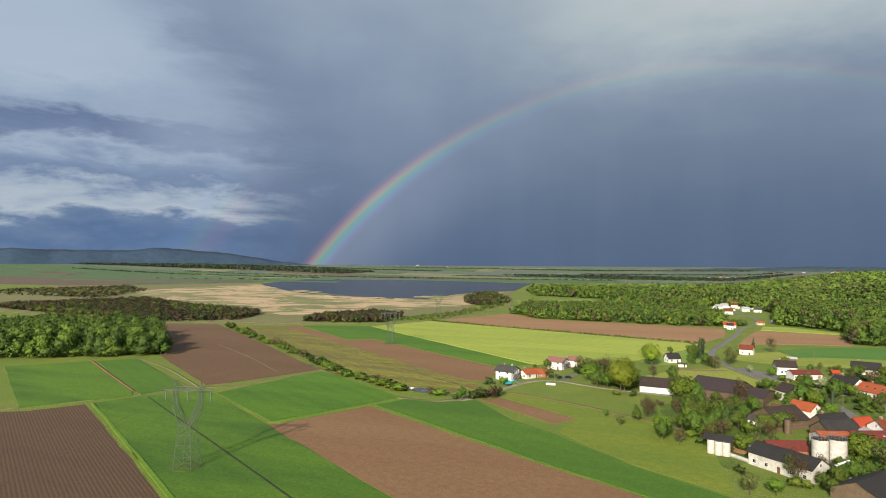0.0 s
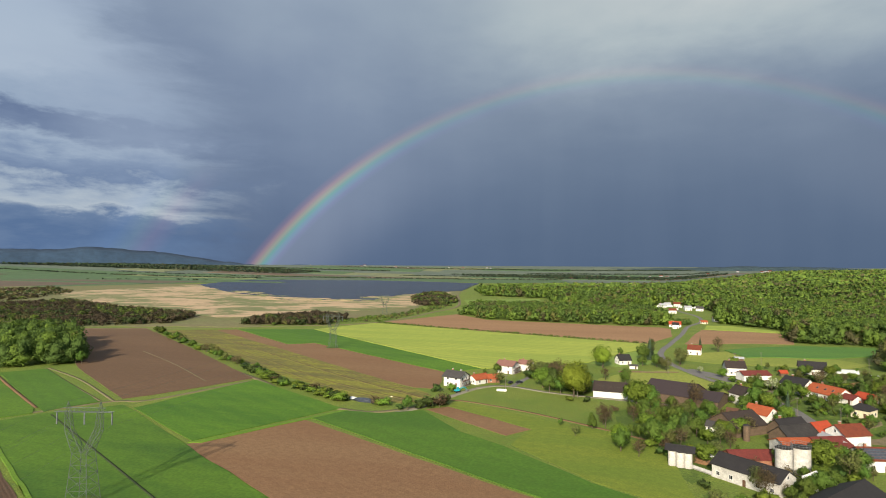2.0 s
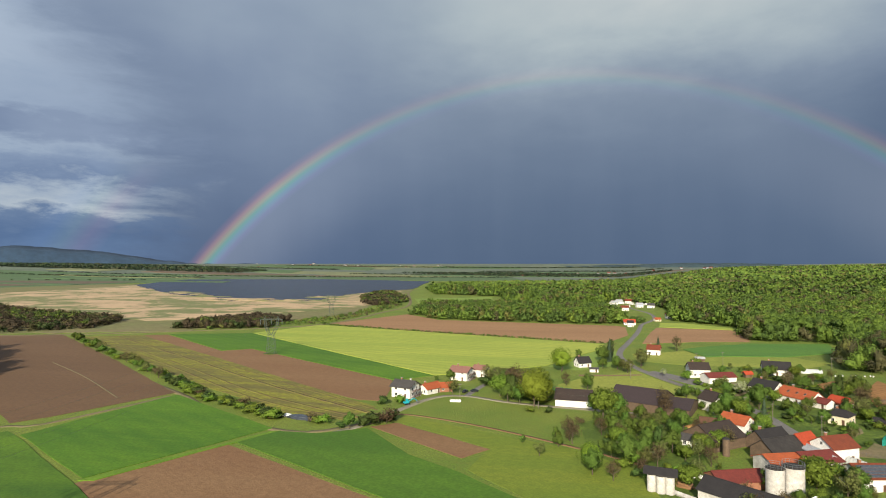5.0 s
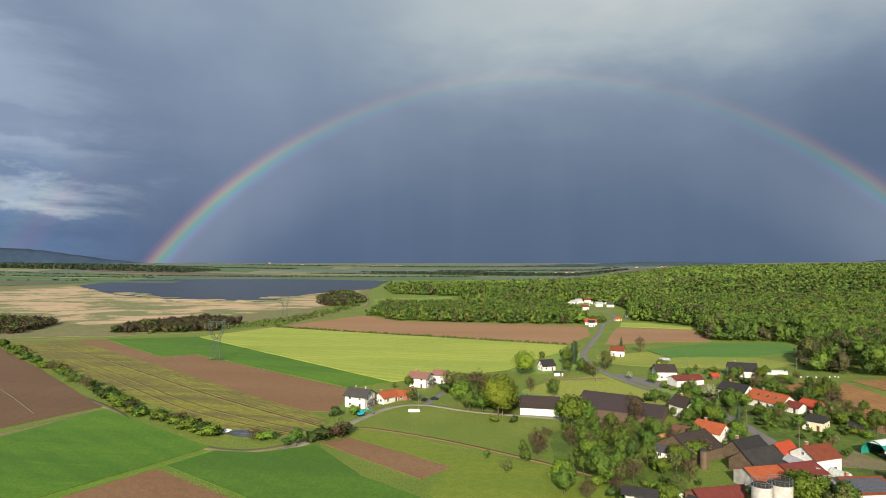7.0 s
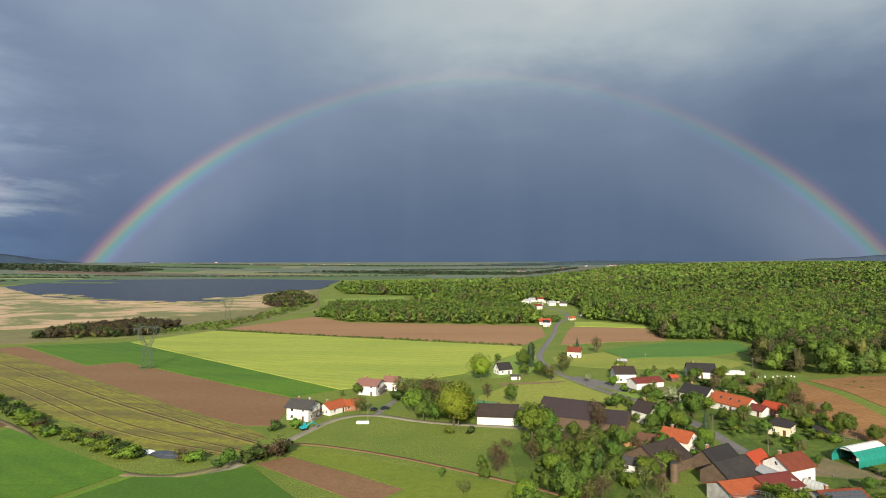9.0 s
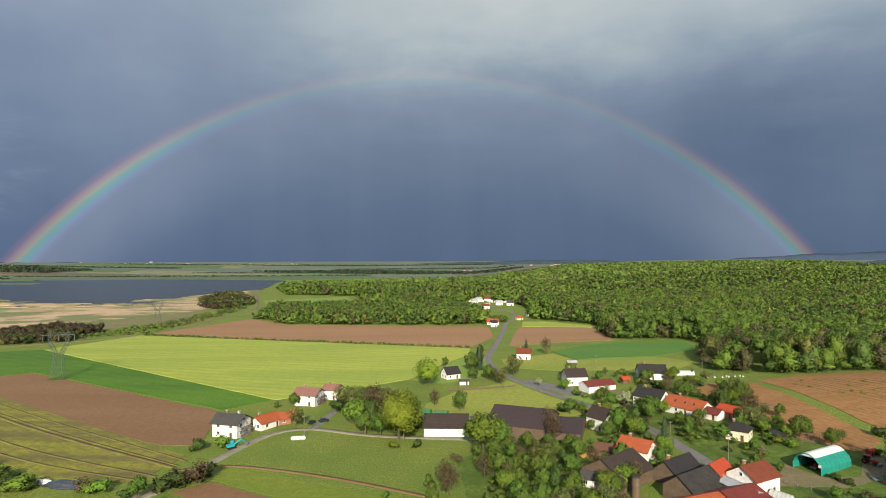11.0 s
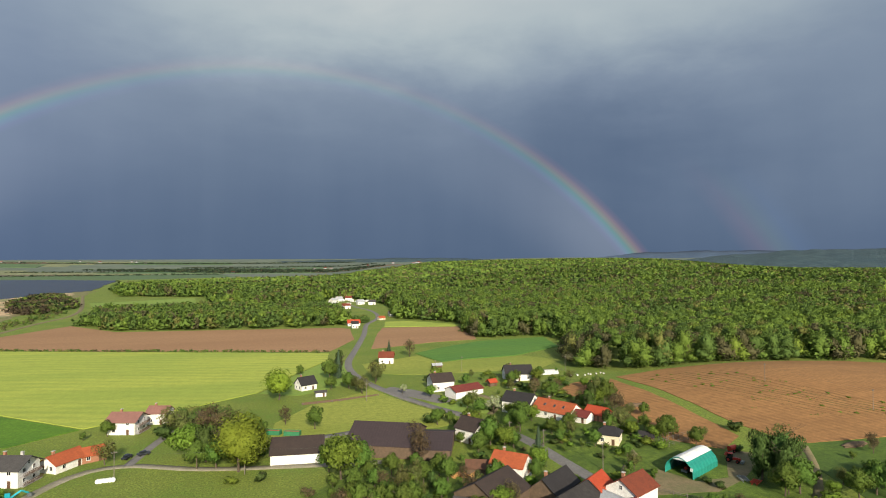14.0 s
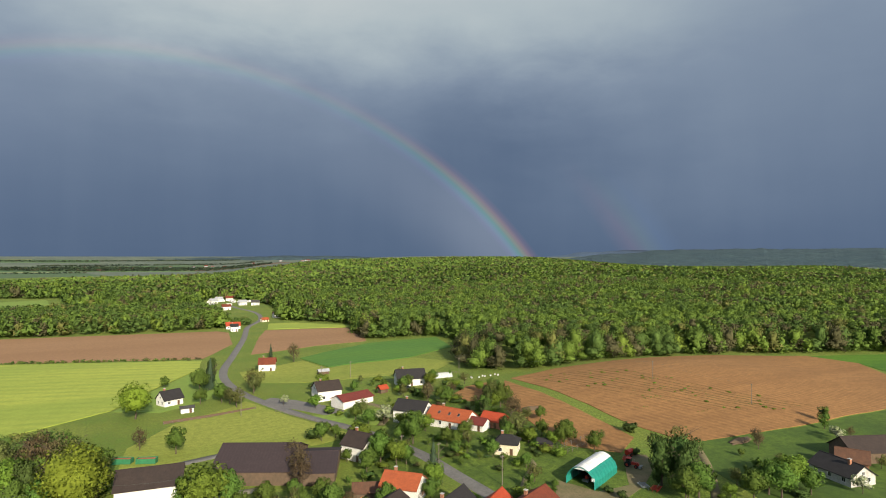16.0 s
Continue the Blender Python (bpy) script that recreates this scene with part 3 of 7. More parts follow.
ribbon("track", [(-560, 478), (-460, 515), (-380, 560), (-278, 645), (-263, 813), (-269, 970), (-380, 1365), (-400, 1520)], 5.0, M["dirt"], 0.2, "pale dike track along the marsh")
ribbon("track", [(-440, 485), (-395, 444), (-300, 372), (-207, 313.5), (-180, 293), (-137, 268), (-115, 264), (-104, 272), (-95, 283)], 3.2, M["dirt"], 0.12, "dirt track along the hedge")
ribbon("track", [(-290, 165), (-262, 205), (-240, 244), (-225, 252), (-208, 308)], 2.6, M["dirt"], 0.12, "dirt track between the fields")
ribbon("track", [(-240, 245), (-300, 280), (-352, 303)], 1.4, M["dirt"], 0.12, "narrow pale track beside the brown field")
ribbon("track", [(-244, 216), (-104, 140), (-60, 116)], 0.8, M["rutted"], 0.30, "thin dark rut through the wheat")


ribbon("track", [(-367, 280), (-310, 249), (-262, 223.4)], 1.6, M["soil"], 0.2, "bare brown line between two wheat fields")
ribbon("track", [(-352, 301), (-300, 272), (-246, 243)], 1.2, M["dirt"], 0.16, "rutted edge of the brown field")


# ---- trees ----
def cube_sphere(n):
    """A sphere of quads."""
    V, F, seen = [], [], {}

    def at(p):
        p = tuple(round(c, 5) for c in p)
        if p not in seen:
            seen[p] = len(V)
            v = Vector(p).normalized()
            V.append(tuple(v))
        return seen[p]
    for ax in range(3):
        for s in (-1, 1):
            for i in range(n):
                for j in range(n):
                    q = []
                    for di, dj in ((0, 0), (1, 0), (1, 1), (0, 1)):
                        p = [0, 0, 0]
                        p[ax], p[(ax + 1) % 3], p[(ax + 2) % 3] = s, -1 + 2 * (i + di) / n, -1 + 2 * (j + dj) / n
                        q.append(at(p))
                    F.append(q if s > 0 else q[::-1])
    return np.array(V), np.array(F)


def crown_cloud(seed, leaves, lumps, leaf, core=2, cone=False, fill=0.86, loose=False, dome=False, ruffle=0.42):
    """A crown of leaf tufts round a few lumps inside the unit ball, over a heart. Returns vertices, triangles and normals."""
    r = np.random.default_rng(seed)
    C = r.normal(size=(lumps, 3))
    C /= np.linalg.norm(C, axis=1)[:, None]
    C *= r.uniform(0.30, 0.74, (lumps, 1)) if loose else r.uniform(0.40, 0.60, (lumps, 1))
    R = r.uniform(0.22, 0.42, lumps) if loose else r.uniform(0.32, 0.46, lumps)
    k = r.integers(0, lumps, leaves)
    D = r.normal(size=(leaves, 3))
    D /= np.linalg.norm(D, axis=1)[:, None]
    P = C[k] + D * R[k][:, None] * r.uniform(0.8, 1.08, (leaves, 1))
    if dome:
        under = P[:, 2] < -0.3
        P[under, 2] *= -1
        D[under, 2] *= -1
    if cone:
        P[:, 2] = r.uniform(-1, 1, leaves)
        ang = r.uniform(0, 2 * np.pi, leaves)
        rad = (1 - P[:, 2]) / 2 * r.uniform(0.35, 1.1, leaves) * (0.78 + 0.22 * np.sin(P[:, 2] * 26) + 0.16 * np.sin(ang * 5 + P[:, 2] * 7))
        P[:, 0], P[:, 1] = rad * np.cos(ang), rad * np.sin(ang)
        D = np.stack([np.cos(ang), np.sin(ang), np.full(leaves, 0.5)], -1)
    nrm = D + r.normal(scale=ruffle, size=D.shape)
    nrm /= np.linalg.norm(nrm, axis=1)[:, None]
    a = np.cross(nrm, r.normal(size=D.shape))
    a /= np.linalg.norm(a, axis=1)[:, None]
    b = np.cross(nrm, a)
    s = leaf * r.uniform(0.6, 1.25, (leaves, 1))
    w = s * r.uniform(0.6, 1.0, (leaves, 1))
    V = np.stack([P - a * s * 0.9, P + b * w * 1.5, P + a * s], 1).reshape(-1, 3)
    F = np.arange(leaves * 3).reshape(-1, 3)[:, ::-1]
    cv, cf = cube_sphere(core)
    if cone:
        cv = cv * np.array([0.3, 0.3, 0.93])
        cv[:, :2] *= np.clip((1 - cv[:, 2:3]) / 1.4, 0.05, 1.3)
    else:
        # each ray ends on the outermost lump that it meets
        along = cv @ C.T
        disc = along ** 2 - (C ** 2).sum(1)[None] + (R ** 2)[None]
        reach = np.where(disc > 0, along + np.sqrt(np.maximum(disc, 0)), 0).max(1)
        cv = cv * (np.maximum(reach, 0.42) * fill)[:, None]
        if dome:
            cf = cf[cv[cf][:, :, 2].mean(1) > -0.4]
    cf = np.vstack([cf[:, [0, 1, 2]], cf[:, [0, 2, 3]]])
    # tufts of a lump share its rounded shading
    soft = D * 0.75 + P / (np.linalg.norm(P, axis=1)[:, None] + 1e-6) * 0.35 + r.normal(scale=0.22, size=D.shape)
    soft /= np.linalg.norm(soft, axis=1)[:, None] + 1e-9
    round_off = cv / (np.linalg.norm(cv, axis=1)[:, None] + 1e-9)
    return np.vstack([V, cv]), np.vstack([F, cf + len(V)]), np.vstack([np.repeat(soft, 3, 0), round_off])


def shade(me, normals):
    """Give a mesh the rounded shading of its tufts."""
    n = np.asarray(normals, np.float32)
    n /= np.linalg.norm(n, axis=1)[:, None] + 1e-9
    me.attributes.new("custom_normal", "FLOAT_VECTOR", "POINT").data.foreach_set("vector", n.ravel())


def trunk_mesh(name, h, r0, seed, limbs=5, twigs=0):
    rnd = random.Random(seed)
    bm = bmesh.new()

    def limb(a, b, ra, rb, n=6):
        ax = (b - a).normalized()
        u = ax.orthogonal().normalized()
        w = ax.cross(u)
        rows = [[bm.verts.new(p + (u * math.cos(q * 2 * math.pi / n) + w * math.sin(q * 2 * math.pi / n)) * rr) for q in range(n)] for p, rr in ((a, ra), (b, rb))]
        for q in range(n):
            bm.faces.new((rows[0][q], rows[0][(q + 1) % n], rows[1][(q + 1) % n], rows[1][q]))
    p, rr = Vector((0, 0, -0.3)), r0
    for i in range(4):
        q = Vector((rnd.uniform(-1, 1) * 0.04 * h, rnd.uniform(-1, 1) * 0.04 * h, h * (i + 1) / 4))
        limb(p, q, rr, rr * 0.72)
        p, rr = q, rr * 0.72
    for i in range(limbs):
        z = h * rnd.uniform(0.35, 0.9)
        a = rnd.uniform(0, 2 * math.pi)
        l = h * rnd.uniform(0.25, 0.45)
        e = Vector((math.cos(a) * l, math.sin(a) * l, z + l * rnd.uniform(0.4, 0.9)))
        s = Vector((0, 0, z))
        limb(s, e, r0 * 0.45, r0 * 0.12, 5)
        for _ in range(twigs):
            t = rnd.uniform(0.3, 1.0)
            f = e + Vector((rnd.uniform(-1, 1), rnd.uniform(-1, 1), rnd.uniform(0.0, 1))) * l * 0.45
            limb(s.lerp(e, t), f, r0 * 0.12, 0.02, 3)
    me = bpy.data.meshes.new(name)
    bm.to_mesh(me), bm.free()
    me.materials.append(BARK)
    return me


def tree_model(name, kind, seed, h, r, base=0.18, leaves=1300, lumps=13, leaf=0.085, mat=0, cone=False, label="", twigs=0, fill=0.86):
    """A tree: trunk with limbs, crown of leaf tufts. h: height, r: crown radius."""
    root = new(name, None)
    root.empty_display_size = 0.5
    t = new("trunk", trunk_mesh("trunk", h * 0.72, 0.028 * h, seed, 7, twigs))
    t.parent = root
    V, F, soft = crown_cloud(seed, int(leaves * 1.5), int(lumps * 1.3), leaf * 0.80, 3, cone, fill * 0.86, True)
    hc = h * (1 - base) / 2
    V = V * np.array([r, r, hc]) / (1.0 if cone else 0.92) + np.array([0, 0, h * base + hc])
    me = mesh_from("crown", V, F, [mat if not isinstance(mat, int) else LEAF[mat]], flat=False)
    shade(me, soft / np.array([r, r, hc]))
    c = new("crown", me)
    c.parent = root
    tagged(root, label, "tree" if name != "bush" else "bush", "trees and bushes of the valley")
    return root


MODELS = {
    "fresh": tree_model("tree", "round", 1, 12, 5.2, 0.12, 1800, 15, 0.085, 0, label="broad leafy tree in fresh spring green"),
    "yellow": tree_model("tree", "round", 2, 14, 7.0, 0.10, 3400, 26, 0.058, 4, label="large broad tree in bright yellow-green leaf"),
    "mid": tree_model("tree", "round", 3, 10, 4.0, 0.12, 1500, 13, 0.09, 1, label="rounded green tree in full leaf"),
    "deep": tree_model("tree", "tall", 4, 14, 3.8, 0.08, 1700, 14, 0.09, 2, label="tall dark green leafy tree"),
    "olive": tree_model("tree", "loose", 5, 11, 4.0, 0.15, 900, 14, 0.08, 3, label="loose olive tree just coming into leaf", twigs=4, fill=0.35),
    "bud": tree_model("tree", "bare", 6, 10, 3.6, 0.15, 700, 16, 0.075, 5, label="nearly bare tree with brown buds", twigs=7, fill=0.2),
    "spruce": tree_model("conifer", "cone", 7, 13, 3.3, 0.03, 1500, 5, 0.085, 6, True, label="grey-green ragged conical conifer"),
    "blossom": tree_model("tree", "small", 8, 5, 2.4, 0.2, 420, 9, 0.13, BLOSSOM, label="small fruit tree in pale blossom", fill=0.3),
    "small": tree_model("tree", "small", 9, 5.5, 2.3, 0.18, 430, 9, 0.15, 1, label="small leafy orchard tree", fill=0.6),
    "bush": tree_model("bush", "bush", 10, 3.2, 2.4, 0.0, 380, 9, 0.165, 2, label="dense dark green rounded bush"),
    "bush_light": tree_model("bush", "bush", 11, 2.6, 2.2, 0.0, 330, 9, 0.165, 0, label="light green hedge bush"),
    "bush_bare": tree_model("bush", "bush", 12, 3.6, 2.4, 0.0, 420, 10, 0.11, 5, label="bare brown bush by the track", twigs=3, fill=0.3),
}
PLACED = set()
TREE_RND = random.Random(5)


def plant(kind, x, y, h=None, wide=1.0):
    """Put one tree of a kind at a place; h: its height."""
    ob = MODELS[kind]
    full = {"fresh": 12, "yellow": 14, "mid": 10, "deep": 14, "olive": 11, "bud": 10, "spruce": 13, "blossom": 5, "small": 5.5, "bush": 3.2, "bush_light": 2.6, "bush_bare": 3.6}[kind]
    s = (h / full) if h else TREE_RND.uniform(0.8, 1.2)
    m = pose(x, y, h1(x, y) - 0.05, 0, 0, TREE_RND.uniform(0, 360)) @ Matrix.Diagonal((s * wide, s * wide * TREE_RND.uniform(0.9, 1.1), s, 1))
    if kind not in PLACED:
        PLACED.add(kind)
        ob.matrix_basis = m
        return ob
    c = copy_thing(MODELS[kind], pose(0, 0, 0))
    c.matrix_basis = m
    return c


def inside(px, py, poly):
    px, py = np.asarray(px), np.asarray(py)
    ok = np.zeros(px.shape, bool)
    n = len(poly)
    for i in range(n):
        (x1, y1), (x2, y2) = poly[i], poly[(i + 1) % n]
        cond = ((y1 > py) != (y2 > py)) & (px < (x2 - x1) * (py - y1) / (y2 - y1 + 1e-9) + x1)
        ok ^= cond
    return ok


# crowns of the woods, from near to far: leaf tufts, lumps, tuft size
GRADES = ((480, 10, 0.088, 2), (180, 9, 0.13, 2), (60, 8, 0.21, 1), (13, 6, 0.42, 1), (6, 4, 0.60, 1))
LODS = [[crown_cloud(100 + 10 * l + i, n, k, s, c, False, 0.74, True, True) for i in range(6)] for l, (n, k, s, c) in enumerate(GRADES)]
EDGE = [[crown_cloud(300 + 10 * l + i, int(n * 1.8), k * 2, s * 0.8, c, False, 0.7, True) for i in range(6)] for l, (n, k, s, c) in enumerate(GRADES)]


def forest(name, poly, label, spacing=6.5, h=17.0, spread=0.15, mix=(0.25, 0.36, 0.25, 0.08, 0.02, 0.04), seed=3, eye=(-10, 110), lods=(420, 580, 900, 1350), leaves=None):
    """A wood as one mesh: trees on a jittered grid, finer where the flight passes near."""
    r = np.random.default_rng(seed)
    P = np.array(poly, float)
    lo, hi = P.min(0), P.max(0)
    V, F, I, S, base = [], [], [], [], 0
    lods = (*lods, 1700)[:4]
    for lod in range(5):
        sp = spacing * (1, 1.02, 1.08, 1.2, 1.6)[lod]
        gx, gy = np.meshgrid(np.arange(lo[0], hi[0], sp), np.arange(lo[1], hi[1], sp))
        gx = gx.ravel() + r.uniform(-0.45, 0.45, gx.size) * sp
        gy = gy.ravel() + r.uniform(-0.45, 0.45, gy.size) * sp
        d = np.hypot(gx - eye[0], gy - eye[1])
        edges = (0, *lods, 1e9)
        ok = inside(gx, gy, poly) & (d >= edges[lod]) & (d < edges[lod + 1])
        gx, gy = gx[ok], gy[ok]
        gz = height(gx, gy)
        rim = np.full(len(gx), 1e9)
        for (x1, y1), (x2, y2) in zip(poly, poly[1:] + poly[:1]):
            t = np.clip(((gx - x1) * (x2 - x1) + (gy - y1) * (y2 - y1)) / ((x2 - x1) ** 2 + (y2 - y1) ** 2), 0, 1)
            rim = np.minimum(rim, np.hypot(gx - x1 - t * (x2 - x1), gy - y1 - t * (y2 - y1)))
        for x, y, z, e in zip(gx, gy, gz, rim):
            low = e < sp * 1.5
            v, f, soft = (EDGE if low else LODS)[lod][r.integers(0, 6)]
            hh = h * r.uniform(1 - spread, 1 + spread)
            rr = min(sp * r.uniform(0.60, 0.92), hh * 0.8)
            a = r.uniform(0, 6.283)
            ca, sa = math.cos(a) * rr, math.sin(a) * rr
            w = np.empty_like(v)
            w[:, 0], w[:, 1] = v[:, 0] * ca - v[:, 1] * sa + x, v[:, 0] * sa + v[:, 1] * ca + y
            if low:
                hh *= r.uniform(0.78, 1.06)
                rr = min(sp * r.uniform(0.75, 1.1), hh * 0.45)
            half = hh * r.uniform(0.42, 0.54) if low else min(hh * 0.5, rr * r.uniform(0.75, 1.1))
            w[:, 2] = v[:, 2] * half + z + hh - half
            V.append(w), F.append(f + base), S.append(np.stack([(soft[:, 0] * ca - soft[:, 1] * sa) / rr ** 2, (soft[:, 0] * sa + soft[:, 1] * ca) / rr ** 2, soft[:, 2] / half], -1))
            base += len(v)
            extra = 0
            for _ in range(2 if low and hh > 5 else 1 if low else 0):
                v2, f2, soft2 = EDGE[min(lod + 1, 4)][r.integers(0, 6)]
                b, dx, dy, sz = r.uniform(0, 6.283), *(r.uniform(-0.75, 0.75, 2) * sp), hh * r.uniform(0.18, 0.40)
                cb, sb = math.cos(b), math.sin(b)
                w2 = np.stack([(v2[:, 0] * cb - v2[:, 1] * sb) * rr + x + dx, (v2[:, 0] * sb + v2[:, 1] * cb) * rr + y + dy, v2[:, 2] * sz + z + sz * 0.9], -1)
                V.append(w2), F.append(f2 + base), S.append(np.stack([(soft2[:, 0] * cb - soft2[:, 1] * sb) / rr, (soft2[:, 0] * sb + soft2[:, 1] * cb) / rr, soft2[:, 2] / sz], -1))
                base += len(v2)
                extra += len(f2)
            stand = noise.noise((x * 0.011, y * 0.011, seed)) + 0.6 * noise.noise((x * 0.03, y * 0.03, seed + 5))
            bare = noise.noise((x * 0.007, y * 0.014, seed + 9)) + 0.5 * noise.noise((x * 0.03, y * 0.04, seed + 12))
            p = np.array(mix) * np.exp(np.array((1.8, 0.4, -1.6, -0.6, 1.4, 0.0))[:len(mix)] * stand + np.array((-1.2, -0.6, 0.6, 1.0, -1.0, 3.6))[:len(mix)] * bare)
            I.append(np.full(len(f) + extra, r.choice(len(mix), p=p / p.sum())))
    ob = new(name, mesh_from(name, np.vstack(V), np.vstack(F), leaves or WOODS, np.concatenate(I), flat=False))
    shade(ob.data, np.vstack(S))
    tagged(ob, label, "trees", kind="stuff")
    return ob


forest("forest", [(131, 592), (160, 592), (194, 584), (198, 535), (158, 478), (148, 436), (162, 420), (190, 414), (255, 412), (315, 409), (368, 390), (425, 362), (520, 330), (700, 420),
                  (1800, 1000), (2300, 1600), (2000, 2500), (900, 2700), (260, 2300), (60, 1900), (-200, 1740), (-380, 1560), (-300, 1290), (-150, 1230), (-130, 1100), (-60, 960), (-40, 930), (30, 930), (36, 1100), (95, 1110), (125, 960), (120, 850), (100, 780), (158, 700)],
       "wide mixed deciduous forest in fresh spring green", 7.4, 20, seed=4, spread=0.10, mix=(0.23, 0.34, 0.24, 0.09, 0.03, 0.07))
forest("forest", [(-212, 792), (-165, 732), (-60, 720), (36, 712), (48, 760), (40, 890), (-60, 915), (-150, 900), (-235, 920)],
       "dense green wood behind the brown field", 7.0, 15, seed=5, spread=0.12, mix=(0.15, 0.35, 0.3, 0.1, 0.02, 0.08))
forest("wood", [(-430, 262), (-362, 310), (-347, 322), (-380, 352), (-466, 417), (-560, 370), (-549, 300), (-480, 255)],
       "rounded copse of full green trees between fields", 8.2, 20, seed=6, lods=(430, 700, 1500), mix=(0.08, 0.24, 0.66, 0.02, 0.0, 0.0))
forest("scrub", [(-960, 560), (-560, 492), (-490, 560), (-520, 640), (-690, 690), (-900, 800)],
       "brown scrub woodland at the marsh edge", 8.5, 9, seed=7, mix=(0.03, 0.08, 0.15, 0.22, 0.0, 0.52), lods=(330, 560, 1500), leaves=SCRUB)
forest("scrub", [(-1500, 800), (-1040, 800), (-1180, 1040), (-1500, 1250)], "dark scrub belt on the marsh", 12, 8, seed=8, mix=(0, 0.1, 0.3, 0.3, 0, 0.3), leaves=SCRUB)
forest("scrub", [(-412, 572), (-318, 600), (-330, 680), (-380, 700), (-420, 640)], "bare brown thicket beside the reed bed", 6.0, 9, seed=9, mix=(0.03, 0.1, 0.1, 0.25, 0, 0.52), lods=(330, 760, 1500), leaves=SCRUB)
forest("scrub", [(-330, 940), (-300, 930), (-290, 1040), (-400, 1330), (-440, 1300), (-400, 1100)], "bushy grove on the dike by the lake", 7.0, 9, seed=10, mix=(0.05, 0.15, 0.15, 0.3, 0, 0.35), leaves=SCRUB)
forest("far_woods", [(-4200, 2600), (-2500, 3000), (-1900, 3020), (-1800, 3300), (-2500, 3500), (-4000, 3100)], "distant band of woods on the plain", 14, 15, seed=11, mix=(0.1, 0.3, 0.4, 0.2), leaves=FAR_WOODS)
forest("far_woods", [(-1000, 3400), (-200, 3000), (300, 2950), (500, 3150), (-300, 3500)], "distant band of woods on the plain", 13, 12, seed=12, mix=(0.05, 0.3, 0.45, 0.2), leaves=FAR_WOODS)


def ridge(name, a0, a1, r0, depth, top, mat, label, n=240):
    """A range of hills along an arc of azimuths a0 to a1; top gives its height."""
    V, F = [], []
    for i in range(n):
        deg = a0 + (a1 - a0) * i / (n - 1)
        a = radians(deg)
        fade = float(smooth(deg, a0, a0 + 5) * (1 - smooth(deg, a1 - 5, a1)))
        z1 = top(deg) * fade
        for k, (f, z) in enumerate(((0, -5.0), (0.3, 0.45 * z1), (0.6, 0.8 * z1), (1.0, z1), (1.3, -5.0))):
            rr = r0 + depth * f + 60 * noise.noise((deg * 0.4, k * 3.0, 2.0))
            V.append((rr * math.sin(a), rr * math.cos(a) + 80, max(-5, z + 6 * noise.noise((deg * 1.3, k * 7.0, 5.0)) * (k in (1, 2)))))
        if i:
            b = 5 * i
            F += [(b - 5 + k, b + k, b + 1 + k, b - 4 + k) for k in range(4)]
    ob = new(name, mesh_from(name, V, F, [mat], flat=False))
    tagged(ob, label, "hills", kind="structure")


# blue haze of distance is mixed into these woodland base colours
M["hill"] = material("hazed_far_hill_woods", (0.034, 0.066, 0.112), (0.028, 0.056, 0.100), 0.004, 0.03, bump=0)
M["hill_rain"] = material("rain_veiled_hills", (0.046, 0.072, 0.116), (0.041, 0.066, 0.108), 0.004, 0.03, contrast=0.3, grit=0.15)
M["hill_near"] = material("hazed_hill_woods", (0.060, 0.102, 0.112), (0.038, 0.074, 0.094), 0.010, 0.06, contrast=0.2, bump=1.0, bump_dist=14, grit=0.7)
ridge("backdrop", -85, -26, 4500, 330, lambda d: 66 + 98 * float(smooth(d, -34.5, -45)) + 7 * noise.noise((d * 0.5, 0, 0)) + 5 * noise.noise((d * 1.7, 0, 0)) + 22 * math.exp(-((d + 48) / 2.2) ** 2), M["hill"], "wooded far hills coloured blue with distance haze")
ridge("backdrop", -6, 44, 3900, 400, lambda d: 50 + 22 * math.exp(-((d - 12) / 8) ** 2) + 7 * noise.noise((d * 0.45, 2, 0)) + 3 * noise.noise((d * 1.6, 2, 0)), M["hill_near"], "low wooded rise on the horizon tinted with haze")
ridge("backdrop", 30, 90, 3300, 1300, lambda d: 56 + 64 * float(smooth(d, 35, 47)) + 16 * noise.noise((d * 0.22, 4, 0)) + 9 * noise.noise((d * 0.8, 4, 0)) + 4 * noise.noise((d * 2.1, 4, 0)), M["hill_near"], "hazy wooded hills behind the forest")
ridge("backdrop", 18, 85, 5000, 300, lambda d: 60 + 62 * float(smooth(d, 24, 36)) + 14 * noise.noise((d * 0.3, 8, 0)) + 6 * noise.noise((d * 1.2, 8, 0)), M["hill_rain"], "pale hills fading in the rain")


# ---- buildings ----
def roof_material(name, a, b, rough=0.75, rows=0.4, metal=0.0):
    return material(name, a, b, 0.5, 5.0, rough=rough, bump=0.5, bump_dist=0.05, stripes=(90, rows, tuple(v * 0.6 for v in a), 0.55), metal=metal)


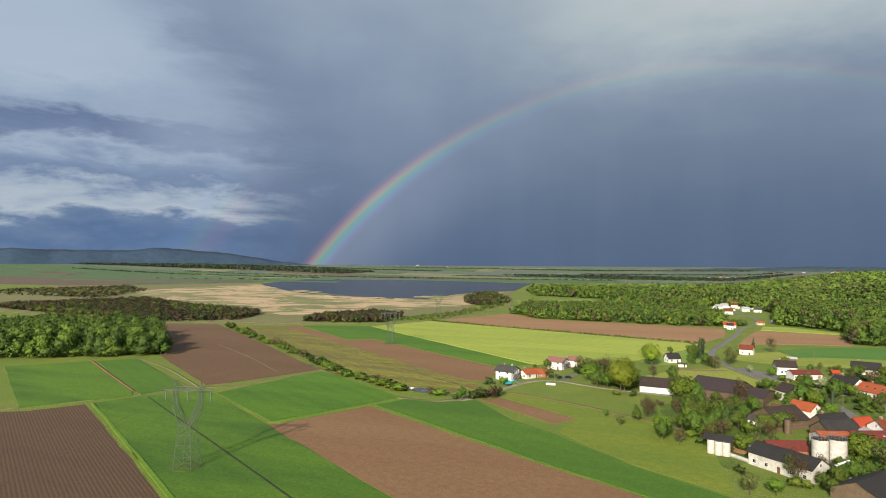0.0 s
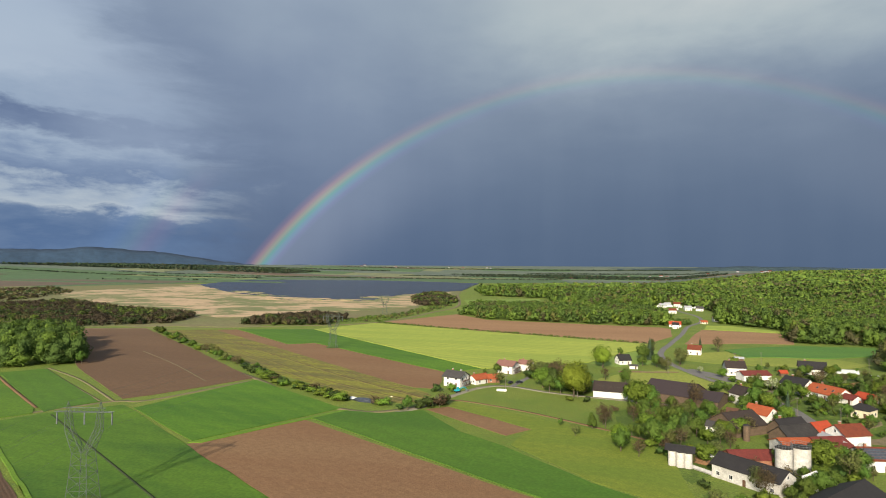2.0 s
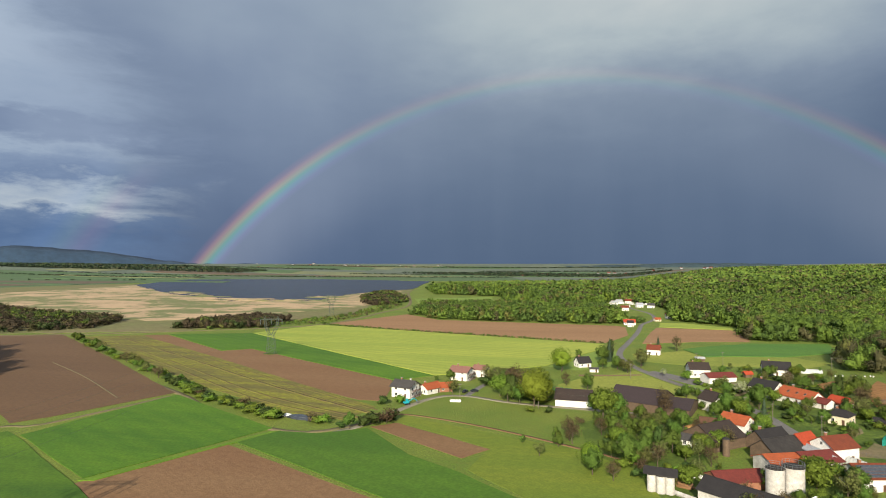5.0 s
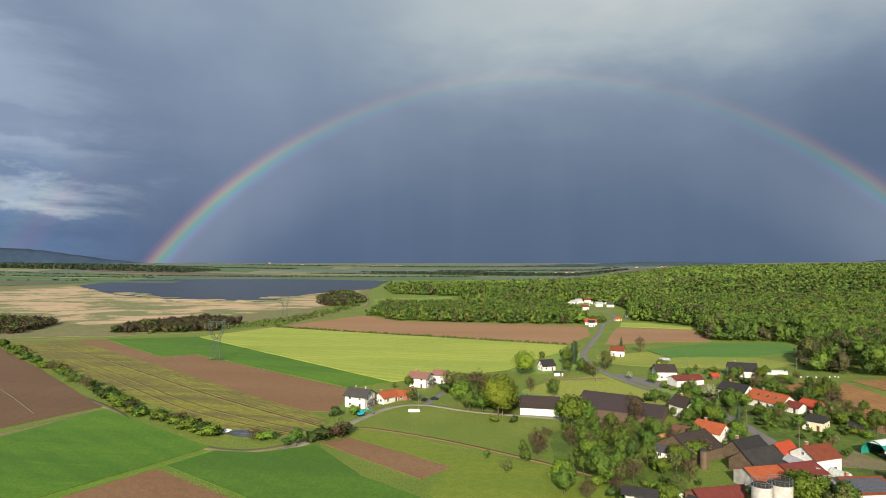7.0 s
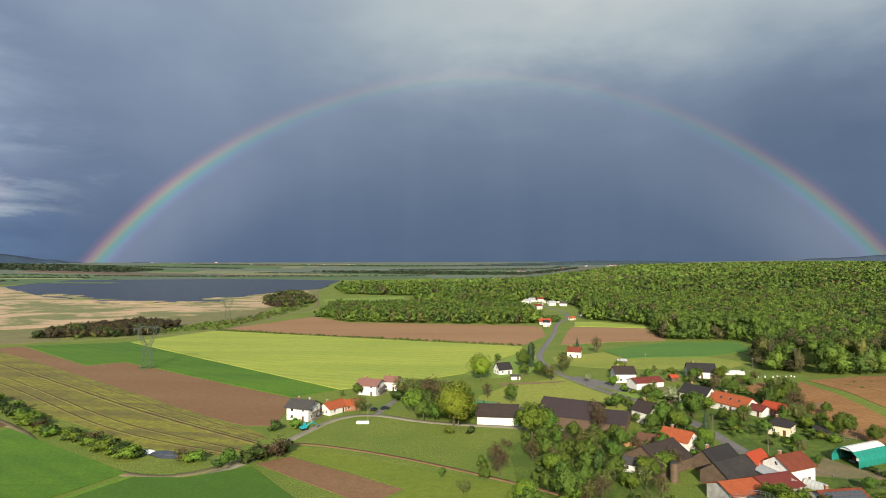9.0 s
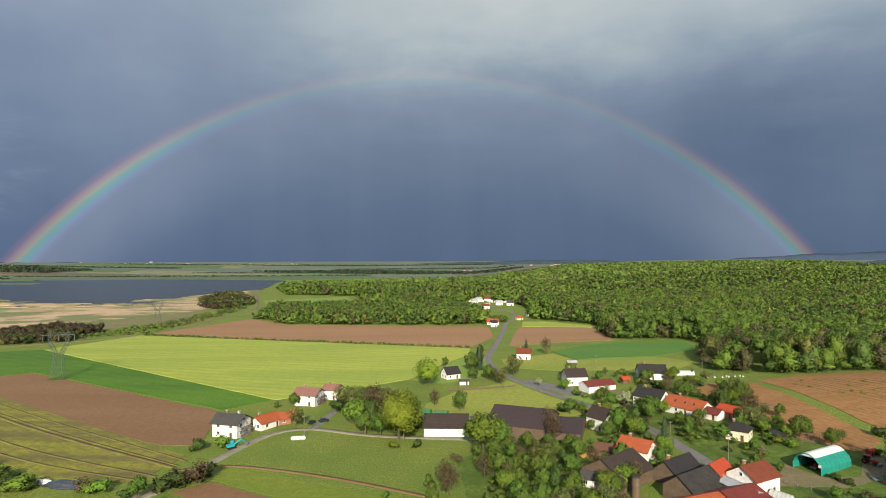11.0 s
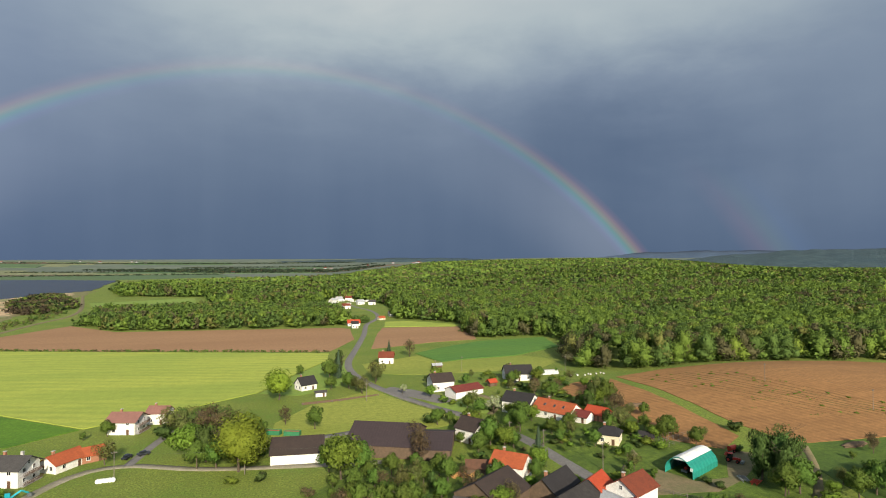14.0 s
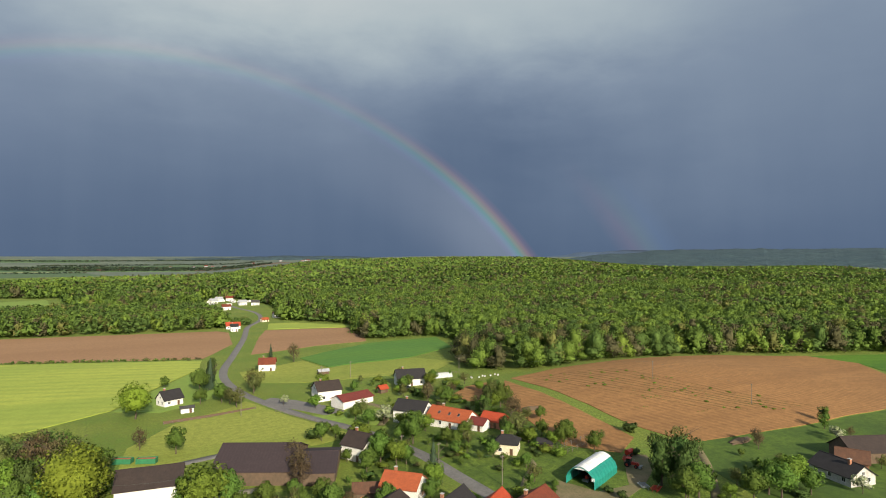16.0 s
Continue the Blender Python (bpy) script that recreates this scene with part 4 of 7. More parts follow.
ROOF = dict(
    grey=roof_material("grey_roof", (0.075, 0.07, 0.068), (0.05, 0.047, 0.045)), dark=roof_material("dark_roof", (0.032, 0.029, 0.030), (0.022, 0.020, 0.021)),
    brown=roof_material("brown_roof", (0.052, 0.036, 0.030), (0.034, 0.025, 0.022)), plum=roof_material("plum_roof", (0.052, 0.036, 0.038), (0.044, 0.031, 0.033), rows=1.0),
    orange=roof_material("orange_tiles", (0.40, 0.098, 0.034), (0.30, 0.072, 0.028)), red=roof_material("red_tiles", (0.20, 0.048, 0.022), (0.13, 0.034, 0.018)),
    bright=roof_material("bright_red_tiles", (0.42, 0.066, 0.024), (0.34, 0.052, 0.022)), maroon=roof_material("maroon_sheet", (0.18, 0.036, 0.028), (0.13, 0.028, 0.022), rows=0.8),
    pink=roof_material("faded_red_tiles", (0.27, 0.13, 0.105), (0.22, 0.11, 0.09)), brick=roof_material("old_brown_tiles", (0.15, 0.07, 0.04), (0.09, 0.048, 0.03)),
    metal=roof_material("pale_metal_sheet", (0.42, 0.44, 0.46), (0.33, 0.34, 0.36), 0.5, 0.8), slate=roof_material("weathered_grey_sheet", (0.05, 0.045, 0.042), (0.022, 0.020, 0.020), rows=0.9))
WALL = dict(
    white=material("white_render", (0.78, 0.77, 0.73), (0.70, 0.68, 0.63), 0.4, 5.0, bump=0.1), cream=material("cream_render", (0.72, 0.64, 0.46), (0.66, 0.58, 0.42), 0.4, 5.0, bump=0.1),
    stained=material("stained_render", (0.62, 0.60, 0.56), (0.38, 0.36, 0.33), 0.25, 3.0, bump=0.2), wood=material("old_boards", (0.17, 0.115, 0.075), (0.11, 0.08, 0.055), 0.6, 5.0, bump=0.3, stripes=(0, 0.3, (0.07, 0.05, 0.035), 0.7)),
    brick=material("red_brick", (0.36, 0.17, 0.10), (0.28, 0.13, 0.08), 0.5, 6.0, bump=0.2), concrete=material("concrete", (0.48, 0.47, 0.45), (0.38, 0.37, 0.35), 0.3, 4.0, bump=0.2))
FRAME_WHITE = material("white_frame", (0.75, 0.75, 0.74), None, 0.5, 6.0, rough=0.4)
FRAME_BROWN = material("brown_wood", (0.13, 0.07, 0.04), None, 0.5, 6.0, rough=0.6)
GLASS = material("window_glass", (0.02, 0.024, 0.03), None, 0.5, 2.0, rough=0.08, spec=0.6)
METAL = material("galvanised_steel", (0.30, 0.32, 0.33), (0.24, 0.26, 0.27), 0.6, 6.0, rough=0.5, metal=0.6)
DARK = material("dark_interior", (0.02, 0.018, 0.016), None, 0.5, 4.0)


def part(name, bm, mat, parent, label=""):
    """Link a bmesh as one mesh object under a thing or a part."""
    me = bpy.data.meshes.new(name)
    bm.to_mesh(me), bm.free()
    me.materials.append(mat)
    ob = new(name, me)
    ob.parent = parent
    if label:
        ob["label"] = label
    return ob


def box(bm, x0, x1, y0, y1, z0, z1, bevel=0.0):
    v = [bm.verts.new(p) for p in ((x0, y0, z0), (x1, y0, z0), (x1, y1, z0), (x0, y1, z0), (x0, y0, z1), (x1, y0, z1), (x1, y1, z1), (x0, y1, z1))]
    for f in ((3, 2, 1, 0), (4, 5, 6, 7), (0, 1, 5, 4), (1, 2, 6, 5), (2, 3, 7, 6), (3, 0, 4, 7)):
        bm.faces.new([v[i] for i in f])
    return bm


def boxed(*a):
    return box(bmesh.new(), *a)


WIN = {}


def window_mesh(w, h):
    key = (w, h)
    if key not in WIN:
        bm = bmesh.new()
        t = 0.09
        box(bm, -w / 2, w / 2, -0.07, 0.02, 0, t), box(bm, -w / 2, w / 2, -0.07, 0.02, h - t, h)
        box(bm, -w / 2, -w / 2 + t, -0.07, 0.02, t, h - t), box(bm, w / 2 - t, w / 2, -0.07, 0.02, t, h - t), box(bm, -t / 3, t / 3, -0.06, 0.02, t, h - t)
        me = bpy.data.meshes.new("window")
        bm.to_mesh(me), bm.free()
        me.materials.append(FRAME_WHITE)
        gm = bpy.data.meshes.new("pane")
        b2 = boxed(-w / 2 + t, w / 2 - t, -0.03, 0.0, t, h - t)
        b2.to_mesh(gm), b2.free()
        gm.materials.append(GLASS)
        sm = bpy.data.meshes.new("sill")
        b3 = boxed(-w / 2 - 0.1, w / 2 + 0.1, -0.16, 0.0, -0.08, -0.005)
        b3.to_mesh(sm), b3.free()
        sm.materials.append(FRAME_WHITE)
        WIN[key] = (me, gm, sm)
    return WIN[key]


def add_window(parent, x, y, z, turn, w=1.2, h=1.3):
    me, gm, sm = window_mesh(w, h)
    ob = new("window", me)
    ob.parent, ob.matrix_basis = parent, pose(x, y, z, 0, 0, turn)
    for n, d in (("pane", gm), ("sill", sm)):
        p = new(n, d)
        p.parent = ob
    return ob


def house(name, x, y, length, width, turn, eave, ridge, wall, roof, label, base=None, storeys=1, over=0.5, windows=True, chimneys=1, hip=0.0, door=True, end_wall=None, category="house", gable_win=True, sides="fblr", walls=True):
    """A gabled building, ridge along its own x axis. eave and ridge: heights over its floor."""
    root = new(name, None)
    z0 = h1(x, y) if base is None else base
    root.matrix_basis = pose(x, y, z0, 0, 0, turn)
    L, W = length / 2, width / 2
    bm = bmesh.new()
    a = [bm.verts.new(p) for p in ((-L, -W, -0.8), (L, -W, -0.8), (L, W, -0.8), (-L, W, -0.8), (-L, -W, eave), (L, -W, eave), (L, W, eave), (-L, W, eave))]
    bm.faces.new((a[0], a[1], a[5], a[4])), bm.faces.new((a[2], a[3], a[7], a[6]))
    if hip:
        bm.faces.new((a[1], a[2], a[6], a[5])), bm.faces.new((a[3], a[0], a[4], a[7])), bm.faces.new((a[4], a[5], a[6], a[7]))
    else:
        g1, g2 = bm.verts.new((L, 0, ridge - 0.12)), bm.verts.new((-L, 0, ridge - 0.12))
        bm.faces.new((a[1], a[2], a[6], g1, a[5])), bm.faces.new((a[3], a[0], a[4], g2, a[7]))
        bm.faces.new((a[4], a[5], g1, g2)), bm.faces.new((a[6], a[7], g2, g1))
    if walls:
        part("wall", bm, WALL[wall], root)
    else:
        bm.free()
    slope = (ridge - eave) / W
    for s in (-1, 1):
        bm = bmesh.new()
        o, t = over, 0.18
        ye, ze = s * (W + o), eave - slope * o
        hx = L + o - hip
        top = [(-(L + o), ye, ze + 0.08), ((L + o), ye, ze + 0.08), (hx, 0, ridge + 0.08), (-hx, 0, ridge + 0.08)]
        v = [bm.verts.new(p) for p in top] + [bm.verts.new((p[0], p[1], p[2] - t)) for p in top]
        for f in ((0, 1, 2, 3), (7, 6, 5, 4), (0, 4, 5, 1), (1, 5, 6, 2), (2, 6, 7, 3), (3, 7, 4, 0)):
            bm.faces.new([v[i] for i in (f if s < 0 else f[::-1])])
        part("roof", bm, ROOF[roof], root)
    if hip:
        for s in (-1, 1):
            bm = bmesh.new()
            o = over
            v = [bm.verts.new(p) for p in ((s * (L + o), -W - o, eave - slope * o + 0.07), (s * (L + o), W + o, eave - slope * o + 0.07), (s * (L + o - hip), 0, ridge + 0.07), (s * (L + o - hip - 0.3), 0, ridge - 0.2), (s * L, -W, eave - 0.1), (s * L, W, eave - 0.1))]
            bm.faces.new((v[0], v[1], v[2]) if s > 0 else (v[2], v[1], v[0])), bm.faces.new((v[4], v[3], v[5])), bm.faces.new((v[0], v[4], v[5], v[1])), bm.faces.new((v[0], v[2], v[3], v[4])), bm.faces.new((v[1], v[5], v[3], v[2]))
            part("roof", bm, ROOF[roof], root)
    bm = bmesh.new()
    box(bm, -(L + over - hip), L + over - hip, -0.14, 0.14, ridge + 0.04, ridge + 0.16)
    part("ridge_cap", bm, ROOF[roof], root)
    for k in range(chimneys):
        cx = (-0.25 + 0.5 * k) * length
        bm = boxed(cx - 0.35, cx + 0.35, 0.5, 1.2, ridge - 1.4, ridge + 0.9)
        c = part("chimney", bm, WALL["brick"] if k % 2 == 0 else WALL["concrete"], root)
        part("cap", boxed(cx - 0.45, cx + 0.45, 0.4, 1.3, ridge + 0.9, ridge + 1.02), WALL["concrete"], c)
    if windows:
        for st in range(storeys):
            z = 0.95 + st * 2.75
            if z + 1.4 > eave:
                break
            n = max(2, int(length / 4.0))
            for i in range(n):
                xx = -L + length * (i + 0.5) / n
                if "f" in sides and not (door and st == 0 and i == n // 2):
                    add_window(root, xx, -W - 0.01, z, 0)
                if "b" in sides:
                    add_window(root, xx, W + 0.01, z, 180)
            for yy in (-W * 0.45, W * 0.45):
                if "r" in sides:
                    add_window(root, L + 0.01, yy, z, 90)
                if "l" in sides:
                    add_window(root, -L - 0.01, yy, z, -90)
        if gable_win and not hip and ridge - eave > 2.2:
            add_window(root, L + 0.01, 0, eave + 0.1, 90, 1.0, 1.1), add_window(root, -L - 0.01, 0, eave + 0.1, -90, 1.0, 1.1)
    if door:
        n = max(2, int(length / 4.0))
        xx = -L + length * (n // 2 + 0.5) / n
        d = part("door", boxed(xx - 0.5, xx + 0.5, -W - 0.06, -W + 0.05, 0, 2.05), FRAME_BROWN, root)
        part("handle", boxed(xx + 0.3, xx + 0.42, -W - 0.12, -W - 0.065, 0.98, 1.06), METAL, d)
    tagged(root, label, category, "buildings of the village")
    return root


HOUSES = [
    # name, x, y, length, width, turn, eave, ridge, wall, roof, label, extras
    ("house", -94.2, 333.6, 10.5, 9, -16, 5.6, 7.9, "white", "grey", "white two-storey house with grey roof and balconies", dict(storeys=2, chimneys=2, over=1.0)),
    ("house", -84.0, 343.8, 11, 7, 59, 2.9, 5.0, "white", "orange", "low white house with orange tiled roof", {}),
    ("shed", -77.5, 349.5, 7, 6, 30, 2.6, 4.4, "brick", "orange", "small shed with orange tiled roof", dict(chimneys=0, category="shed")),
    ("house", -74.5, 381.5, 10.5, 9.5, -15, 5.2, 7.4, "white", "pink", "white house with faded red roof and wooden balcony", dict(storeys=2, over=0.9)),
    ("house", -65.0, 392.0, 8, 7, -15, 4.6, 6.6, "white", "pink", "smaller white house behind with reddish roof", {}),
    ("barn", -12.0, 333.6, 16.4, 13, -4, 3.5, 7.0, "white", "brown", "long white barn with dark brown roof", dict(chimneys=0, windows=False, door=False, category="barn")),
    ("barn", 18.5, 336.5, 23, 23, -24, 4.2, 8.6, "wood", "plum", "huge low barn with plum-brown sheet roof", dict(chimneys=0, windows=False, door=False, category="barn")),
    ("barn", 33.6, 328.6, 12, 22, -20, 3.8, 6.3, "wood", "plum", "lower barn wing with plum-brown roof", dict(chimneys=0, windows=False, door=False, category="barn")),
    ("house", 49.3, 335.6, 9, 8.5, -57, 5.0, 8.2, "white", "brown", "white two-storey house with dark roof", dict(storeys=2)),
    ("garage", 66.2, 401.0, 16, 9, 20, 3.2, 5.0, "white", "maroon", "low white workshop with maroon roof", dict(chimneys=0, category="workshop", sides="r")),
    ("house", 59.0, 418.0, 11, 10, 4, 4.8, 8.0, "white", "brown", "white house with brown roof and skylights", dict(storeys=2)),
    ("house", 101.5, 421.0, 14, 10, -10, 3.8, 7.4, "white", "dark", "white house with black wide roof", {}),
    ("house", 79.6, 363.8, 12.5, 9.5, -48, 4.6, 7.6, "white", "dark", "white gabled house with black roof", dict(storeys=2)),
    ("house", 89.5, 349.5, 17, 10, -58, 3.0, 6.2, "white", "orange", "long white house with bright orange roof", dict(chimneys=1)),
    ("garage", 95.5, 339.5, 6.5, 6, -58, 2.6, 4.2, "white", "maroon", "small garage with dark red roof", dict(chimneys=0, windows=False, category="garage")),
    ("shed", 102.5, 340.2, 8, 7, -58, 2.7, 4.9, "brick", "bright", "small outbuilding with bright red roof", dict(chimneys=0, category="shed")),
    ("house", 92.4, 314.6, 7.2, 7.2, -41, 3.6, 5.4, "cream", "dark", "small cream cottage with dark hipped roof", dict(hip=2.2)),
    ("house", 49.6, 298.4, 10, 8.4, -43, 4.8, 7.4, "white", "orange", "white house with orange tiled roof", dict(storeys=2)),
    ("barn", 37.6, 281.6, 15.5, 14, 38, 4.0, 8.0, "wood", "brown", "old wooden barn with big dark roof", dict(chimneys=0, windows=False, door=False, category="barn")),
    ("shed", 42.0, 303.6, 9, 5, -18, 2.6, 4.2, "wood", "brick", "woodshed with old brown tiles", dict(chimneys=0, windows=False, door=False, category="shed")),
    ("hut", 29.0, 277.5, 6, 4.5, -30, 2.8, 4.2, "white", "grey", "little white hut with mossy grey roof", dict(chimneys=0, category="hut")),
    ("barn", 55.7, 281.5, 13, 8, 36, 3.4, 6.6, "wood", "dark", "long outbuilding with black roof", dict(chimneys=1, windows=False, category="barn")),
    ("barn", 54.8, 268.5, 14, 10, 33, 3.6, 7.2, "wood", "slate", "weathered board barn with patched grey roof", dict(chimneys=0, windows=False, door=False, category="barn")),
    ("house", 64.5, 274.8, 8, 8, 38, 4.0, 7.2, "white", "bright", "house with bright orange-red roof", dict(chimneys=0)),
    ("house", 72.2, 269.6, 10.5, 9, 27, 5.0, 7.8, "white", "red", "white two-storey house with red roof", dict(storeys=2)),
    ("shed", 65.8, 264.5, 13, 5, -75, 3.8, 4.6, "stained", "metal", "lean-to with pale metal roof", dict(chimneys=0, windows=False, door=False, category="shed")),
    ("barn", 51.0, 255.2, 11, 10, 20, 3.8, 5.8, "stained", "orange", "farm shed with rusty orange roof", dict(chimneys=0, windows=False, category="barn")),
    ("barn", 62.3, 259.0, 12, 10, 24, 3.8, 5.8, "stained", "maroon", "farm shed with dark red roof", dict(chimneys=0, windows=False, category="barn")),
    ("barn", 34.3, 239.6, 15, 8, 20, 2.8, 4.8, "brick", "maroon", "open cattle shed with dark red roof", dict(chimneys=0, windows=False, door=False, category="barn")),
    ("barn", 31.4, 219.6, 21, 9, -41, 4.4, 7.0, "stained", "dark", "stained white barn with grey sheet roof", dict(chimneys=0, category="barn")),
    ("house", 72.6, 245.6, 12, 10.5, 12, 3.9, 6.4, "white", "red", "white house with red roof and solar panels", {}),
    ("barn", 51.5, 204.0, 22, 14, 52, 3.2, 6.6, "wood", "dark", "large barn with black roof", dict(chimneys=0, windows=False, category="barn")),
    ("house", 45.6, 501.5, 9, 8, -14, 4.2, 7.0, "white", "red", "white house with red roof beside a conifer", {}),
    ("house", 47.5, 696.0, 6, 6, 0, 4.5, 6.5, "white", "dark", "small white house by the road", {}),
    ("house", 48.5, 716.0, 12, 8, 0, 3.2, 6.0, "white", "bright", "white house with bright red roof", {}),
    ("house", -6.2, 438.0, 8.5, 7, 28, 3.2, 6.4, "white", "dark", "small white house with steep dark roof among trees", {}),
    ("hut", 0.2, 420.5, 5, 3, 5, 2.2, 2.7, "white", "grey", "low white garden hut", dict(chimneys=0, category="hut")),
    ("house", 167.0, 254.0, 13, 9, 81, 2.8, 5.6, "stained", "dark", "farmhouse with worn dark roof", {}),
    ("barn", 177.5, 257.0, 8, 7, -60, 3.2, 5.8, "brick", "brick", "brick barn with orange-brown tiles", dict(chimneys=0, windows=False, category="barn")),
    ("barn", 190.0, 261.0, 15, 10, -20, 3.6, 7.0, "wood", "brown", "old wooden barn with brown roof", dict(chimneys=0, windows=False, door=False, category="barn")),
    ("house", 106.0, 800.0, 16, 9, 5, 3.6, 6.8, "white", "maroon", "long white house with maroon roof by the wood", {}),
    ("shed", 83.5, 763.0, 7, 5, 20, 2.6, 4.2, "cream", "orange", "small yellow shed with orange roof", dict(chimneys=0)),
    ("house", 61.0, 918.0, 10, 8, 5, 4.5, 7.0, "white", "red", "white house with red roof near the wood", dict(storeys=2)),
]
for n, x, y, l, w, t, e, r, wl, rf, lab, kw in HOUSES:
    house(n, x, y, l, w, t, e, r, wl, rf, lab, **kw)


for xx in (-4.0, 0.5, 4.5):
    light = new("skylight", None)
    light.matrix_basis = pose(89.5, 349.5, h1(89.5, 349.5), 0, 0, -58) @ Matrix.Translation((xx, -2.6, 3.0 + 3.2 * (1 - 2.6 / 5) + 0.12)) @ Matrix.Rotation(math.atan2(3.2, 5), 4, "X")
    part("frame", boxed(-0.45, 0.45, -0.65, 0.65, -0.04, 0.05), METAL, light)
    part("pane", boxed(-0.38, 0.38, -0.58, 0.58, 0.0, 0.07), GLASS, light)
    tagged(light, "small roof window in orange tiles", "skylight", "roof windows")


